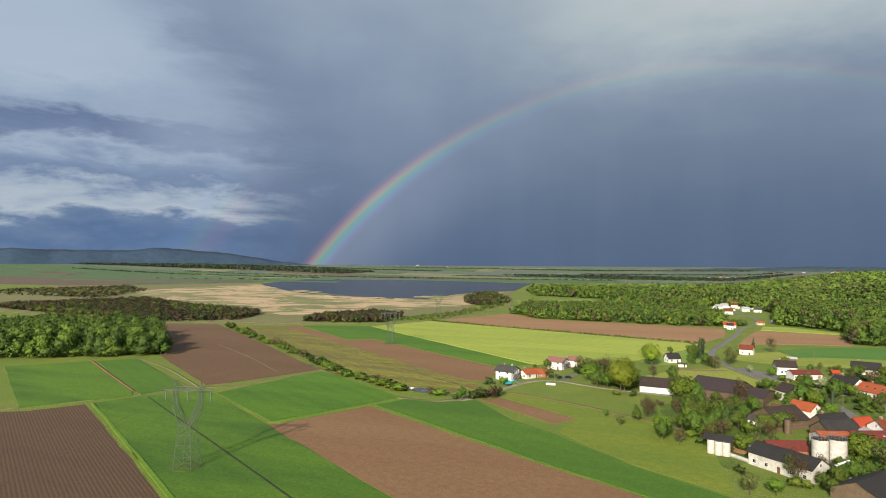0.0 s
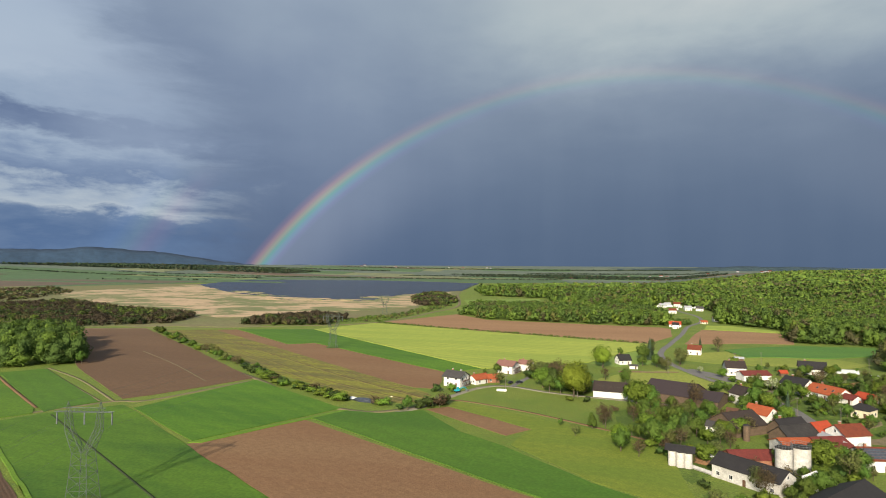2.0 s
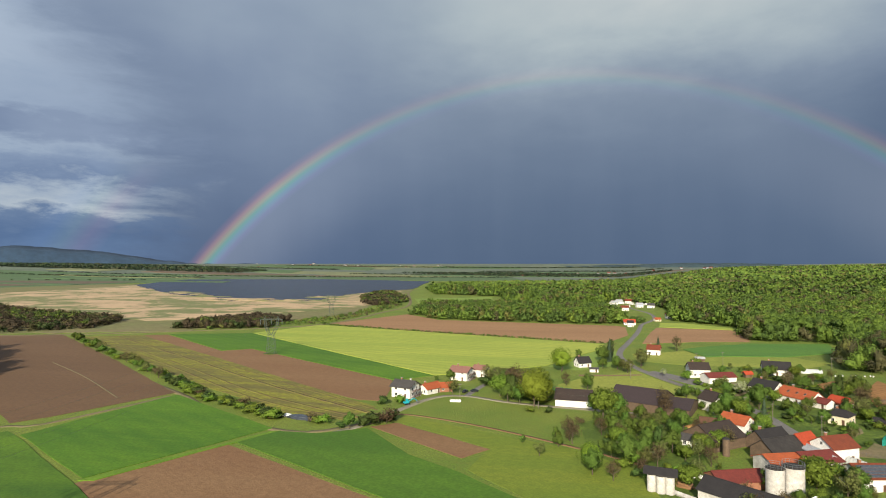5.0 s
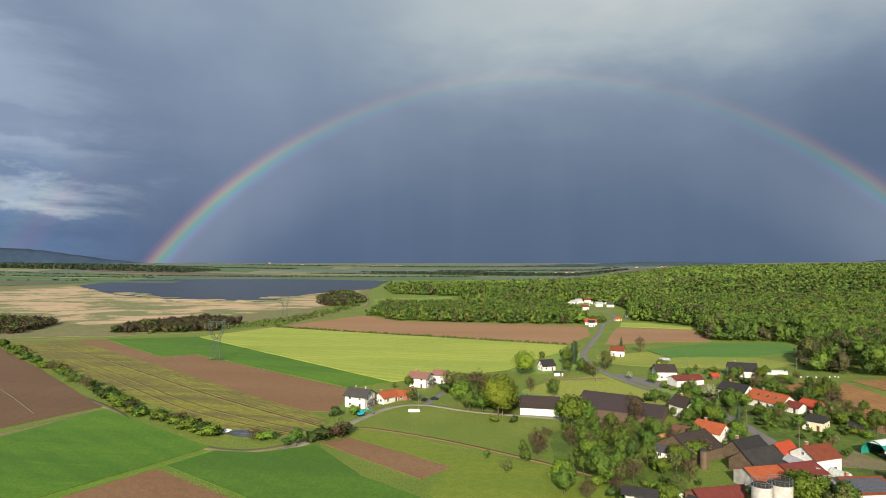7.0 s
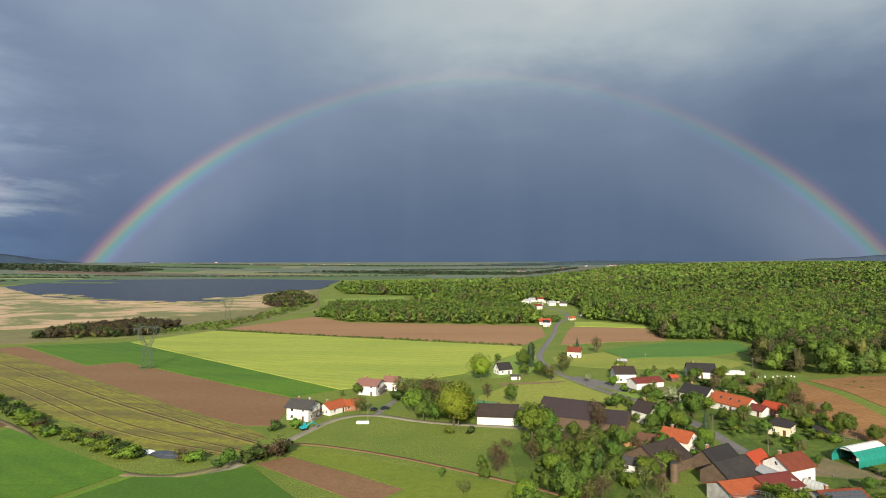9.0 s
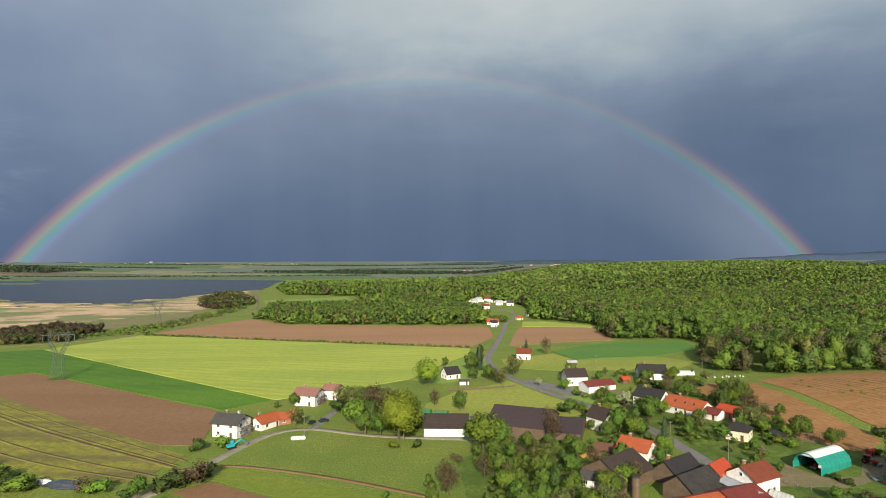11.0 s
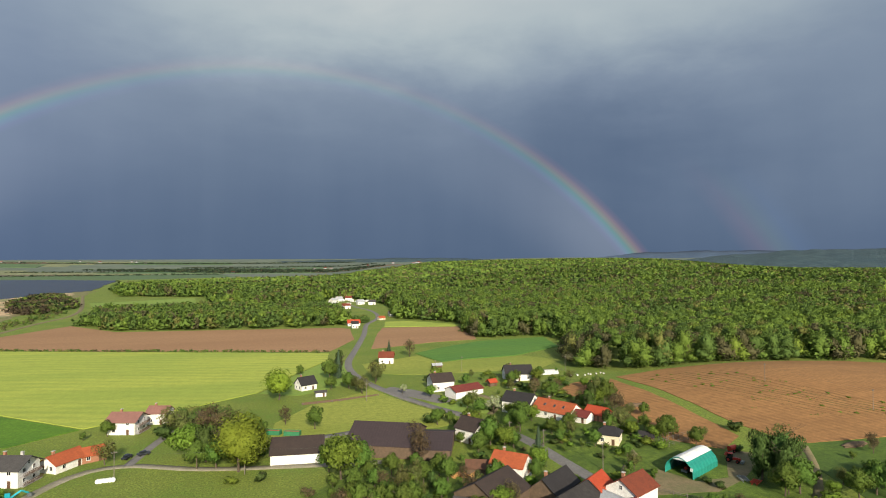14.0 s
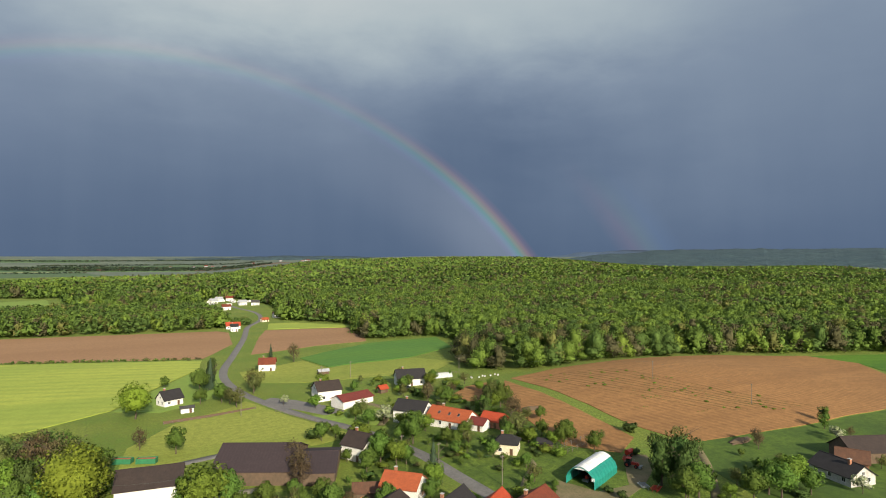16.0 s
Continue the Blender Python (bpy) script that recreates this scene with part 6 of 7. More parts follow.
def storage_tent():
    """An arched storage shelter, open at the front, teal sides and a white ridge."""
    root = new("storage_tent", None)
    root.matrix_basis = pose(102.2, 284.6, h1(102, 284), 0, 0, 27)
    L, W, H = 8.0, 4.3, 5.4
    arc = [(-W, 0), (-W, 1.9), (-W * 0.86, 3.3), (-W * 0.55, 4.55), (-W * 0.24, 5.2), (0, H), (W * 0.24, 5.2), (W * 0.55, 4.55), (W * 0.86, 3.3), (W, 1.9), (W, 0)]

    def shell(i0, i1, lift, x0=-L, x1=L):
        bm = bmesh.new()
        rows = []
        for n in range(17):
            x = x0 + (x1 - x0) * n / 16
            dip = 0.05 if n % 2 else 0.0
            rows.append([[bm.verts.new((x, y * (1 + (lift - dip - t) / W), z + (lift - dip - t) * (z > 2))) for y, z in arc[i0:i1 + 1]] for t in (0, 0.06)])
        for a, b in zip(rows, rows[1:]):
            for k in range(i1 - i0):
                bm.faces.new((a[0][k], a[0][k + 1], b[0][k + 1], b[0][k])), bm.faces.new((a[1][k], b[1][k], b[1][k + 1], a[1][k + 1]))
        return bm
    part("cover", shell(0, 10, 0.0), TEAL, root)
    part("ridge_cover", shell(3, 7, 0.09), WHITE_SHEET, root, "white ridge sheet")
    bm = bmesh.new()
    v = [bm.verts.new((L - 0.05, y, z)) for y, z in arc]
    bm.faces.new(v)
    part("end_wall", bm, TEAL, root)
    for xx in (-L - 0.02, -L / 2, 0, L / 2):
        bm = bmesh.new()
        for (y0, z0), (y1, z1) in zip(arc, arc[1:]):
            bar(bm, (xx, y0 * 0.97, z0 * 0.98), (xx, y1 * 0.97, z1 * 0.98), 0.18 if xx < -L else 0.1)
        part("rib", bm, TEAL if xx < -L else METAL, root)
    bm = bmesh.new()
    g = [bm.verts.new((-L + 0.04, y, z)) for y, z in arc[3:8]]
    bm.faces.new(g)
    part("front_gable", bm, WHITE_SHEET, root, "white gable flap")
    part("sign", boxed(-L - 0.1, -L - 0.04, -4.2, -3.4, 2.2, 3.1), WHITE_SHEET, root, "small white square sign")
    tagged(root, "arched teal storage tent with white ridge, open front", "storage tent")


storage_tent()
RED = material("red_machine_paint", (0.50, 0.04, 0.02), (0.40, 0.035, 0.02), 0.6, 5.0, rough=0.4)
TURQ = material("turquoise_machine_paint", (0.02, 0.36, 0.42), (0.02, 0.30, 0.36), 0.6, 5.0, rough=0.4)
RUBBER = material("black_rubber", (0.018, 0.018, 0.018), None, 0.6, 6.0)


def wheel(root, x, y, r, w):
    bm = bmesh.new()
    bmesh.ops.create_cone(bm, segments=18, radius1=r, radius2=r, depth=w, cap_ends=True, matrix=Matrix.Translation((x, y, r)) @ Matrix.Rotation(radians(90), 4, "X"))
    bmesh.ops.bevel(bm, geom=[e for e in bm.edges if e.calc_face_angle(0) > 1], offset=0.08, segments=2, affect="EDGES")
    t = part("tyre", bm, RUBBER, root)
    bm = bmesh.new()
    bmesh.ops.create_cone(bm, segments=12, radius1=r * 0.55, radius2=r * 0.45, depth=w + 0.06, cap_ends=True, matrix=Matrix.Translation((x, y, r)) @ Matrix.Rotation(radians(90), 4, "X"))
    part("rim", bm, RED, t)


def tractor(x, y, turn, label):
    root = new("tractor", None)
    root.matrix_basis = pose(x, y, h1(x, y) + 0.02, 0, 0, turn)
    bm = boxed(0.3, 2.6, -0.42, 0.42, 0.8, 1.6)
    bmesh.ops.bevel(bm, geom=bm.edges[:], offset=0.1, segments=2, affect="EDGES")
    part("hood", bm, RED, root)
    bm = boxed(-1.2, 0.25, -0.75, 0.75, 0.9, 1.5)
    bmesh.ops.bevel(bm, geom=bm.edges[:], offset=0.08, segments=2, affect="EDGES")
    part("chassis", bm, RUBBER, root)
    part("cab_glass", boxed(-1.1, 0.2, -0.7, 0.7, 1.5, 2.5), GLASS, root)
    bm = boxed(-1.2, 0.3, -0.8, 0.8, 2.5, 2.68)
    bmesh.ops.bevel(bm, geom=bm.edges[:], offset=0.06, segments=2, affect="EDGES")
    part("cab_roof", bm, RED, root)
    for sx, sy, r, w in ((-0.7, -0.95, 0.85, 0.45), (-0.7, 0.95, 0.85, 0.45), (1.9, -0.8, 0.55, 0.35), (1.9, 0.8, 0.55, 0.35)):
        wheel(root, sx, sy, r, w)
    part("exhaust", boxed(1.0, 1.1, 0.3, 0.4, 1.6, 2.4), METAL, root)
    part("loader", boxed(2.7, 3.5, -0.9, 0.9, 0.25, 0.9), METAL, root)
    tagged(root, label, "tractor", "farm machines by the tent")


tractor(118.3, 286.5, -60, "red tractor with front loader on the farm track")
tractor(101.0, 284.0, 207, "red tractor parked inside the storage tent")


def implement(x, y, turn, label, tank=False):
    root = new("farm_implement", None)
    root.matrix_basis = pose(x, y, h1(x, y), 0, 0, turn)
    if tank:
        bm = bmesh.new()
        bmesh.ops.create_cone(bm, segments=16, radius1=0.8, radius2=0.8, depth=3.2, cap_ends=True, matrix=Matrix.Translation((0, 0, 1.5)) @ Matrix.Rotation(radians(90), 4, "Y"))
        part("tank", bm, RED, root)
        wheel(root, -0.3, -0.9, 0.6, 0.35), wheel(root, -0.3, 0.9, 0.6, 0.35)
    else:
        bm = bmesh.new()
        for k in range(5):
            bar(bm, (-1.6 + 0.8 * k, -1.1, 0.75), (-1.6 + 0.8 * k, 1.1, 0.75), 0.14)
            bar(bm, (-1.6 + 0.8 * k, -0.6, 0.75), (-1.8 + 0.8 * k, -0.6, 0.0), 0.09), bar(bm, (-1.6 + 0.8 * k, 0.6, 0.75), (-1.8 + 0.8 * k, 0.6, 0.0), 0.09)
        bar(bm, (-1.7, -1.1, 0.75), (1.7, -1.1, 0.75), 0.14), bar(bm, (-1.7, 1.1, 0.75), (1.7, 1.1, 0.75), 0.14)
        part("frame", bm, RED if turn % 2 else METAL, root)
    part("drawbar", boxed(1.5, 3.0, -0.08, 0.08, 0.55, 0.7), METAL, root)
    tagged(root, label, "farm implement", "farm machines by the tent")


implement(124.6, 293.6, 15, "red tank trailer beside the field", True)
implement(121.0, 291.0, 41, "red steel harrow on the gravel")
implement(110.4, 273.0, 70, "rusty steel harrow under the trees")
implement(112.0, 270.0, 31, "old red cultivator under the trees")


def excavator(x, y, turn):
    root = new("excavator", None)
    root.matrix_basis = pose(x, y, h1(x, y), 0, 0, turn)
    for s in (-1, 1):
        bm = boxed(-1.5, 1.5, s * 0.75 - 0.25, s * 0.75 + 0.25, 0.02, 0.65)
        bmesh.ops.bevel(bm, geom=[e for e in bm.edges if abs(e.verts[0].co.y - e.verts[1].co.y) > 0.1], offset=0.25, segments=3, affect="EDGES")
        part("track", bm, RUBBER, root)
    bm = boxed(-1.6, 0.9, -0.95, 0.95, 0.75, 1.6)
    bmesh.ops.bevel(bm, geom=bm.edges[:], offset=0.1, segments=2, affect="EDGES")
    part("body", bm, TURQ, root)
    bm = boxed(-0.2, 1.0, 0.05, 0.95, 1.6, 2.6)
    bmesh.ops.bevel(bm, geom=bm.edges[:], offset=0.1, segments=2, affect="EDGES")
    c = part("cab", bm, TURQ, root)
    part("cab_window", boxed(0.2, 1.04, 0.15, 0.99, 1.8, 2.45), GLASS, c)
    for nm, a, b, w in (("boom", (0.9, -0.3, 1.4), (3.4, -0.3, 2.6), 0.4), ("arm", (3.4, -0.3, 2.6), (5.2, -0.3, 1.4), 0.32)):
        bm = bmesh.new()
        bar(bm, a, b, w)
        part(nm, bm, TURQ, root)
    part("bucket", boxed(4.9, 5.7, -0.8, 0.2, 0.5, 1.3), METAL, root)
    tagged(root, "turquoise tracked excavator parked beside the lane", "excavator")


excavator(-88.6, 316.2, 42)
bale = None
for i in range(6):
    x, y = -69.3 + 0.85 * i * 0.95, 325.9 + 0.1 * i
    if bale is None:
        bm = bmesh.new()
        bmesh.ops.create_cone(bm, segments=16, radius1=0.62, radius2=0.62, depth=1.2, cap_ends=True, matrix=Matrix.Translation((0, 0, 0.6)) @ Matrix.Rotation(radians(90), 4, "X"))
        bmesh.ops.bevel(bm, geom=[e for e in bm.edges if e.calc_face_angle(0) > 1], offset=0.15, segments=3, affect="EDGES")
        me = bpy.data.meshes.new("hay_bale")
        bm.to_mesh(me), bm.free()
        me.materials.append(WHITE_SHEET)
        bale = new("hay_bale", me)
        bale.matrix_basis = pose(x, y, 0.0)
        tagged(bale, "round hay bale wrapped in white film", "bale", "wrapped bales by the lane")
    else:
        copy_thing(bale, pose(x, y, 0.0, 0, 0, (i * 37) % 25))
for x, y in ((133.7, 276.9), (134.6, 275.5), (25.5, 243.5)):
    copy_thing(bale, pose(x, y, h1(x, y), 0, 0, 40))


def mound(name, x, y, lx, ly, h, turn, mat, label, category, seed=1):
    """A low irregular heap."""
    bm = bmesh.new()
    bmesh.ops.create_icosphere(bm, subdivisions=4, radius=1.0)
    for v in bm.verts:
        n = 1 + 0.25 * noise.noise(v.co * 2.2 + Vector((seed * 9.0, 0, 0)))
        v.co = Vector((v.co.x * lx * n, v.co.y * ly * n, max(-0.1, v.co.z * h * n)))
    me = bpy.data.meshes.new(name)
    bm.to_mesh(me), bm.free()
    me.materials.append(mat)
    ob = new(name, me)
    ob.matrix_basis = pose(x, y, h1(x, y), 0, 0, turn)
    tagged(ob, label, category)
    return ob


FILM = material("black_silage_film", (0.03, 0.035, 0.045), (0.06, 0.07, 0.085), 0.6, 4.0, rough=0.25, spec=0.6)
mound("silage_clamp", -125.5, 282.8, 8.0, 2.6, 1.5, -10, FILM, "long silage clamp under dark shiny film", "silage clamp", 2)
mound("silage_sheet", -133.6, 285.2, 3.6, 1.6, 1.2, -20, WHITE_SHEET, "crumpled white plastic sheet on the heap", "plastic sheet", 4)
LOG = material("split_firewood", (0.45, 0.25, 0.10), (0.34, 0.18, 0.07), 0.8, 6.0, objrand=0.7)
log_mesh = bpy.data.meshes.new("log")
bm = bmesh.new()
bar(bm, (-0.45, 0, 0), (0.45, 0, 0), 0.26)
bm.to_mesh(log_mesh), bm.free()
log_mesh.materials.append(LOG)
for k, (x, y, n) in enumerate(((34.6, 303.6, 90), (39.0, 302.0, 60))):
    root = new("firewood_pile", None)
    root.matrix_basis = pose(x, y, h1(x, y))
    r = random.Random(k)
    for i in range(n):
        px, py = r.gauss(0, 1.5), r.gauss(0, 0.8)
        pz = 0.15 + max(0, 1.4 - 0.45 * math.hypot(px, py * 1.5)) * r.random()
        ob = new("log", log_mesh)
        ob.parent, ob.matrix_basis = root, pose(px, py, pz, 0, r.uniform(-20, 20), r.uniform(0, 180))
    tagged(root, "heap of orange split firewood by the shed", "firewood", "firewood piles")
BRUSH = material("brush_heap", (0.15, 0.10, 0.06), (0.11, 0.08, 0.05), 0.8, 6.0, bump=0.6)
mound("cut_brush", 168.5, 287.9, 6, 2, 1.0, 10, BRUSH, "low heap of reddish cut brush on grass", "brush heap", 5)
mound("log_stack", 124.8, 350.2, 5, 1.8, 1.4, 5, BRUSH, "stack of grey logs and branches on a field edge", "log stack", 6)


def silo(x, y, r, h, label, railing=True, mat="concrete"):
    root = new("silo", None)
    root.matrix_basis = pose(x, y, h1(x, y) - 0.3)
    bm = bmesh.new()
    bmesh.ops.create_cone(bm, segments=28, radius1=r, radius2=r, depth=h, cap_ends=True, matrix=Matrix.Translation((0, 0, h / 2)))
    part("shell", bm, WALL["white" if mat == "white" else "stained" if mat == "stained" else mat] if mat in WALL else DARK, root)
    bm = bmesh.new()
    bmesh.ops.create_cone(bm, segments=28, radius1=r + 0.1, radius2=r * 0.8, depth=0.4, cap_ends=True, matrix=Matrix.Translation((0, 0, h + 0.21)))
    part("lid", bm, ROOF["slate"], root)
    if railing:
        bm = bmesh.new()
        for i in range(16):
            a, b = 2 * math.pi * i / 16, 2 * math.pi * (i + 1) / 16
            p, q = (math.cos(a) * r, math.sin(a) * r), (math.cos(b) * r, math.sin(b) * r)
            bar(bm, (*p, h + 0.1), (*p, h + 1.3), 0.07)
            bar(bm, (*p, h + 1.3), (*q, h + 1.3), 0.07), bar(bm, (*p, h + 0.75), (*q, h + 0.75), 0.05)
        part("railing", bm, METAL, root)
        bm = bmesh.new()
        bar(bm, (r + 0.15, -0.3, 0), (r + 0.15, -0.3, h + 1), 0.07), bar(bm, (r + 0.15, 0.3, 0), (r + 0.15, 0.3, h + 1), 0.07)
        for i in range(int(h / 0.4)):
            bar(bm, (r + 0.15, -0.3, 0.4 * i), (r + 0.15, 0.3, 0.4 * i), 0.05)
        part("ladder", bm, METAL, root)
    tagged(root, label, "silo", "silos of the farm")


silo(48.2, 234.8, 2.9, 8.6, "white concrete silo with railing on top", mat="stained")
silo(43.0, 233.2, 2.5, 8.4, "white concrete silo with railing beside the cattle shed", mat="stained")
silo(38.6, 268.6, 1.2, 6.0, "narrow dark silo behind the barn", False, "wood")
for x, y in ((9.4, 230.4), (11.8, 229.3), (14.2, 229.0)):
    silo(x, y, 1.3, 5.2, "short white round silo under a shared roof", False, "stained")
house("shed_roof", 12.0, 231.0, 8.4, 4.2, -12, 5.3, 6.4, "stained", "dark", "grey sheet roof over the white silos", base=0.2, windows=False, door=False, chimneys=0, category="silo roof", walls=False)
part_root = new("conveyor", None)
part_root.matrix_basis = pose(44.0, 216.5, 0, 0, 0, 20)
bm = bmesh.new()
bar(bm, (0, 0, 4.4), (5.0, 1.0, 5.6), 0.7)
part("duct", bm, WHITE_SHEET, part_root)
part("leg", boxed(4.6, 5.3, 0.6, 1.4, -0.2, 5.4), WHITE_SHEET, part_root)
tagged(part_root, "white boxed farm conveyor on one leg", "conveyor")

mound("earth_heap", 18.6, 237.0, 4.2, 2.4, 1.5, -45, M["soil"], "brown heap of earth and dung beside the silos", "heap", 8)
mound("plastic_sheet", 21.6, 245.0, 2.6, 1.3, 0.9, -30, WHITE_SHEET, "crumpled white plastic sheet on the yard", "plastic sheet", 9)
wall_root = new("retaining_wall", None)
for k in range(5):
    t0, t1 = k / 5, (k + 0.97) / 5
    bm = bmesh.new()
    p, q = Vector((13.0, 231.2, 0.5)), Vector((20.9, 223.6, 0.5))
    bar(bm, p.lerp(q, t0), p.lerp(q, t1), 1.1)
    part("slab", bm, WALL["stained"], wall_root)
tagged(wall_root, "low stained concrete wall below the farmyard", "wall")

SOLAR = material("solar_cells", (0.045, 0.055, 0.075), (0.06, 0.07, 0.09), 0.4, 3.0, rough=0.15, spec=0.6)
solar = new("solar_array", None)
solar.matrix_basis = pose(72.6, 245.6, h1(72.6, 245.6), 0, 0, 12)
slope = math.atan2(6.4 - 3.9, 5.25)
panel_mesh = bpy.data.meshes.new("panel")
b = boxed(-0.66, 0.66, -0.51, 0.51, 0.0, 0.05)
b.to_mesh(panel_mesh), b.free()
panel_mesh.materials.append(SOLAR)
rail_mesh = bpy.data.meshes.new("panel_frame")
b = boxed(-0.69, 0.69, -0.545, 0.545, -0.03, 0.02)
b.to_mesh(rail_mesh), b.free()
rail_mesh.materials.append(METAL)
for i in range(8):
    for j in range(4):
        p = new("panel", panel_mesh)
        p.parent = solar
        yy = -4.7 + 1.12 * j
        p.matrix_basis = Matrix.Translation((-4.9 + 1.4 * i, yy, 6.4 + 0.24 + yy * math.tan(slope))) @ Matrix.Rotation(slope, 4, "X")
        f = new("frame", rail_mesh)
        f.parent = p
tagged(solar, "dark blue solar panels on a red roof", "solar panels")


# balconies, yard, gardens
def balcony(x, y, z, length, depth, turn, label):
    root = new("balcony", None)
    root.matrix_basis = pose(x, y, z, 0, 0, turn)
    part("slab", boxed(-length / 2, length / 2, -depth, 0.0, -0.15, 0.0), WALL["concrete"], root)
    bm = bmesh.new()
    n = int(length / 0.5)
    for i in range(n + 1):
        xx = -length / 2 + length * i / n
        bar(bm, (xx, -depth + 0.05, 0), (xx, -depth + 0.05, 1.0), 0.07)
    for zz in (0.35, 0.65, 1.0):
        bar(bm, (-length / 2, -depth + 0.05, zz), (length / 2, -depth + 0.05, zz), 0.12)
    part("railing", bm, FRAME_BROWN, root)
    tagged(root, label, "balcony", "balconies of the houses")


for z in (0.3, 2.9):
    balcony(-94.2 + 5.3 * math.cos(radians(-16)), 333.6 + 5.3 * math.sin(radians(-16)), z, 8.0, 1.4, 74, "wooden balcony along the white gable wall")
    balcony(-74.5 + 5.3 * math.cos(radians(-15)), 381.5 + 5.3 * math.sin(radians(-15)), z, 8.5, 1.5, 75, "brown wooden balcony on the white house")
balcony(49.6 + 5.05 * math.cos(radians(-43)), 298.4 + 5.05 * math.sin(radians(-43)), 2.7, 5.0, 1.2, 47, "pale balcony on the gable wall")
patch("yard", [(30, 424), (36, 431), (46, 421), (57, 402), (60, 392), (52, 390), (43, 404), (35, 415)], M["asphalt"], 0.14, "grey asphalt yard beside the road", "yard", step=5)
patch("yard", [(86, 280), (92, 288), (97, 276), (108, 276), (124, 296), (130, 292), (126, 284), (112, 274), (98, 268), (88, 270), (80, 272), (76, 276)], M["dirt"], 0.1, "pale gravel yard round the storage tent", "yard", step=5)
ribbon("lane", [(72, 397), (76, 386), (74, 376), (66, 364)], 2.8, M["dirt"], 0.15, "pale concrete drive between lawns")
ribbon("lane", [(80, 287), (86, 294), (93.5, 301), (95, 308)], 1.6, M["dirt"], 0.14, "narrow gravel path to the cottage")
ribbon("lane", [(12, 352), (20, 360), (4, 356), (-10, 352)], 3.6, M["asphalt"], 0.13, "dark farm track behind the barns")
patch("garden_plot", [(-8.5, 405), (8, 408), (26, 414), (27.5, 417), (8, 412), (-9, 409)], M["soil"], 0.12, "narrow strip of bare garden soil", "garden", step=4)
patch("garden_plot", [(104, 384), (122, 400), (136, 402), (126, 380), (112, 372)], M["soil_e"], 0.12, "tilled garden plot beside the village", "garden", step=4)
# grass coloured darker here, with the cloud shade painted in
patch("pasture", [(130, 248), (146, 296), (200, 289), (262, 290), (340, 324), (420, 310), (330, 200), (140, 225)], M["pasture"], 0.08, "lush pasture below the orange soil, darkened for cloud shade", "pasture", step=9)
patch("lawn", [(60, 390), (74, 386), (66, 366), (56, 372), (46, 392)], M["headland"], 0.1, "bright mown lawn by the road", "lawn", step=5)
patch("grass_field", [(352, 384), (420, 360), (440, 330), (340, 322), (357, 356)], M["wheat"], 0.15, "bright green crop beside the orange soil", "field", step=9)
patch("grass_field", [(-84, 296), (-10, 263), (10, 245), (14, 190), (-14, 206), (-46, 236), (-41, 259), (-84, 286)], M["meadow"], 0.09, "yellowish meadow beside the dirt track", "meadow", step=9)
patch("grass_field", [(-14, 468), (10, 519), (22, 508), (19, 470), (10, 440), (-10, 424), (-28, 434)], M["headland"], 0.1, "bright grass around the small house", "meadow", step=9)
patch("grass_field", [(30, 500), (70, 520), (76, 486), (134, 494), (150, 470), (120, 440), (60, 455), (30, 470)], M["hay"], 0.09, "yellow-green mown meadow below the wood", "meadow", step=9)
patch("headland", [(-128, 262), (-136, 246), (-160, 201), (-155, 202), (-135, 244), (-125, 263)], M["lush_edge"], 0.3, "bright grass strip between crops", "grass", step=6)
patch("headland", [(-257.4, 196.2), (-256.6, 196.8), (-132.6, 126.8), (-60, 84), (-61, 83.4), (-133.6, 125.6)], M["lush_edge"], 0.42, "yellow-green grass edge of the wheat", "grass", step=6)


def fence(pts, label, h=1.1):
    """Posts with two rails."""
    root = new("fence", None)
    posts = []
    for (x0, y0), (x1, y1) in zip(pts, pts[1:]):
        n = max(2, int(math.hypot(x1 - x0, y1 - y0) / 3))
        for i in range(n + (x1 == pts[-1][0])):
            t = i / n
            posts.append((x0 + (x1 - x0) * t, y0 + (y1 - y0) * t))
    for x, y in posts:
        part("post", boxed(x - 0.07, x + 0.07, y - 0.07, y + 0.07, h1(x, y) - 0.3, h1(x, y) + h), POLE_WOOD, root)
    for (x0, y0), (x1, y1) in zip(posts, posts[1:]):
        bm = bmesh.new()
        for z in (0.45, 0.9):
            bar(bm, (x0, y0, h1(x0, y0) + z), (x1, y1, h1(x1, y1) + z), 0.07)
        part("rail", bm, POLE_WOOD, root)
    tagged(root, label, "fence", "garden fences")


fence([(-8.8, 404), (8, 407), (27, 413.5)], "weathered rail fence along a garden strip")
fence([(34, 405), (47, 380), (58, 357)], "low wooden fence along the road")
fence([(81, 276), (92, 262), (100, 250)], "wooden fence beside the farm road")
fence([(92, 430), (112, 440), (134, 434)], "rail fence round a garden behind the house")

for k in range(4):
    root = new("vine_row", None)
    x0, y0 = 103.5 + 1.6 * k, 314.0 - 3.4 * k
    for i in range(7):
        x, y = x0 + 2.6 * i, y0 + 0.9 * i
        part("stake", boxed(x - 0.06, x + 0.06, y - 0.06, y + 0.06, h1(x, y) - 0.3, h1(x, y) + 1.7), POLE_WOOD, root)
    for z in (0.9, 1.5):
        bm = bmesh.new()
        bar(bm, (x0, y0, h1(x0, y0) + z), (x, y, h1(x, y) + z), 0.04)
        part("wire", bm, METAL, root)
    tagged(root, "row of weathered vine stakes with wires in a garden", "vine row", "vine rows in the garden")

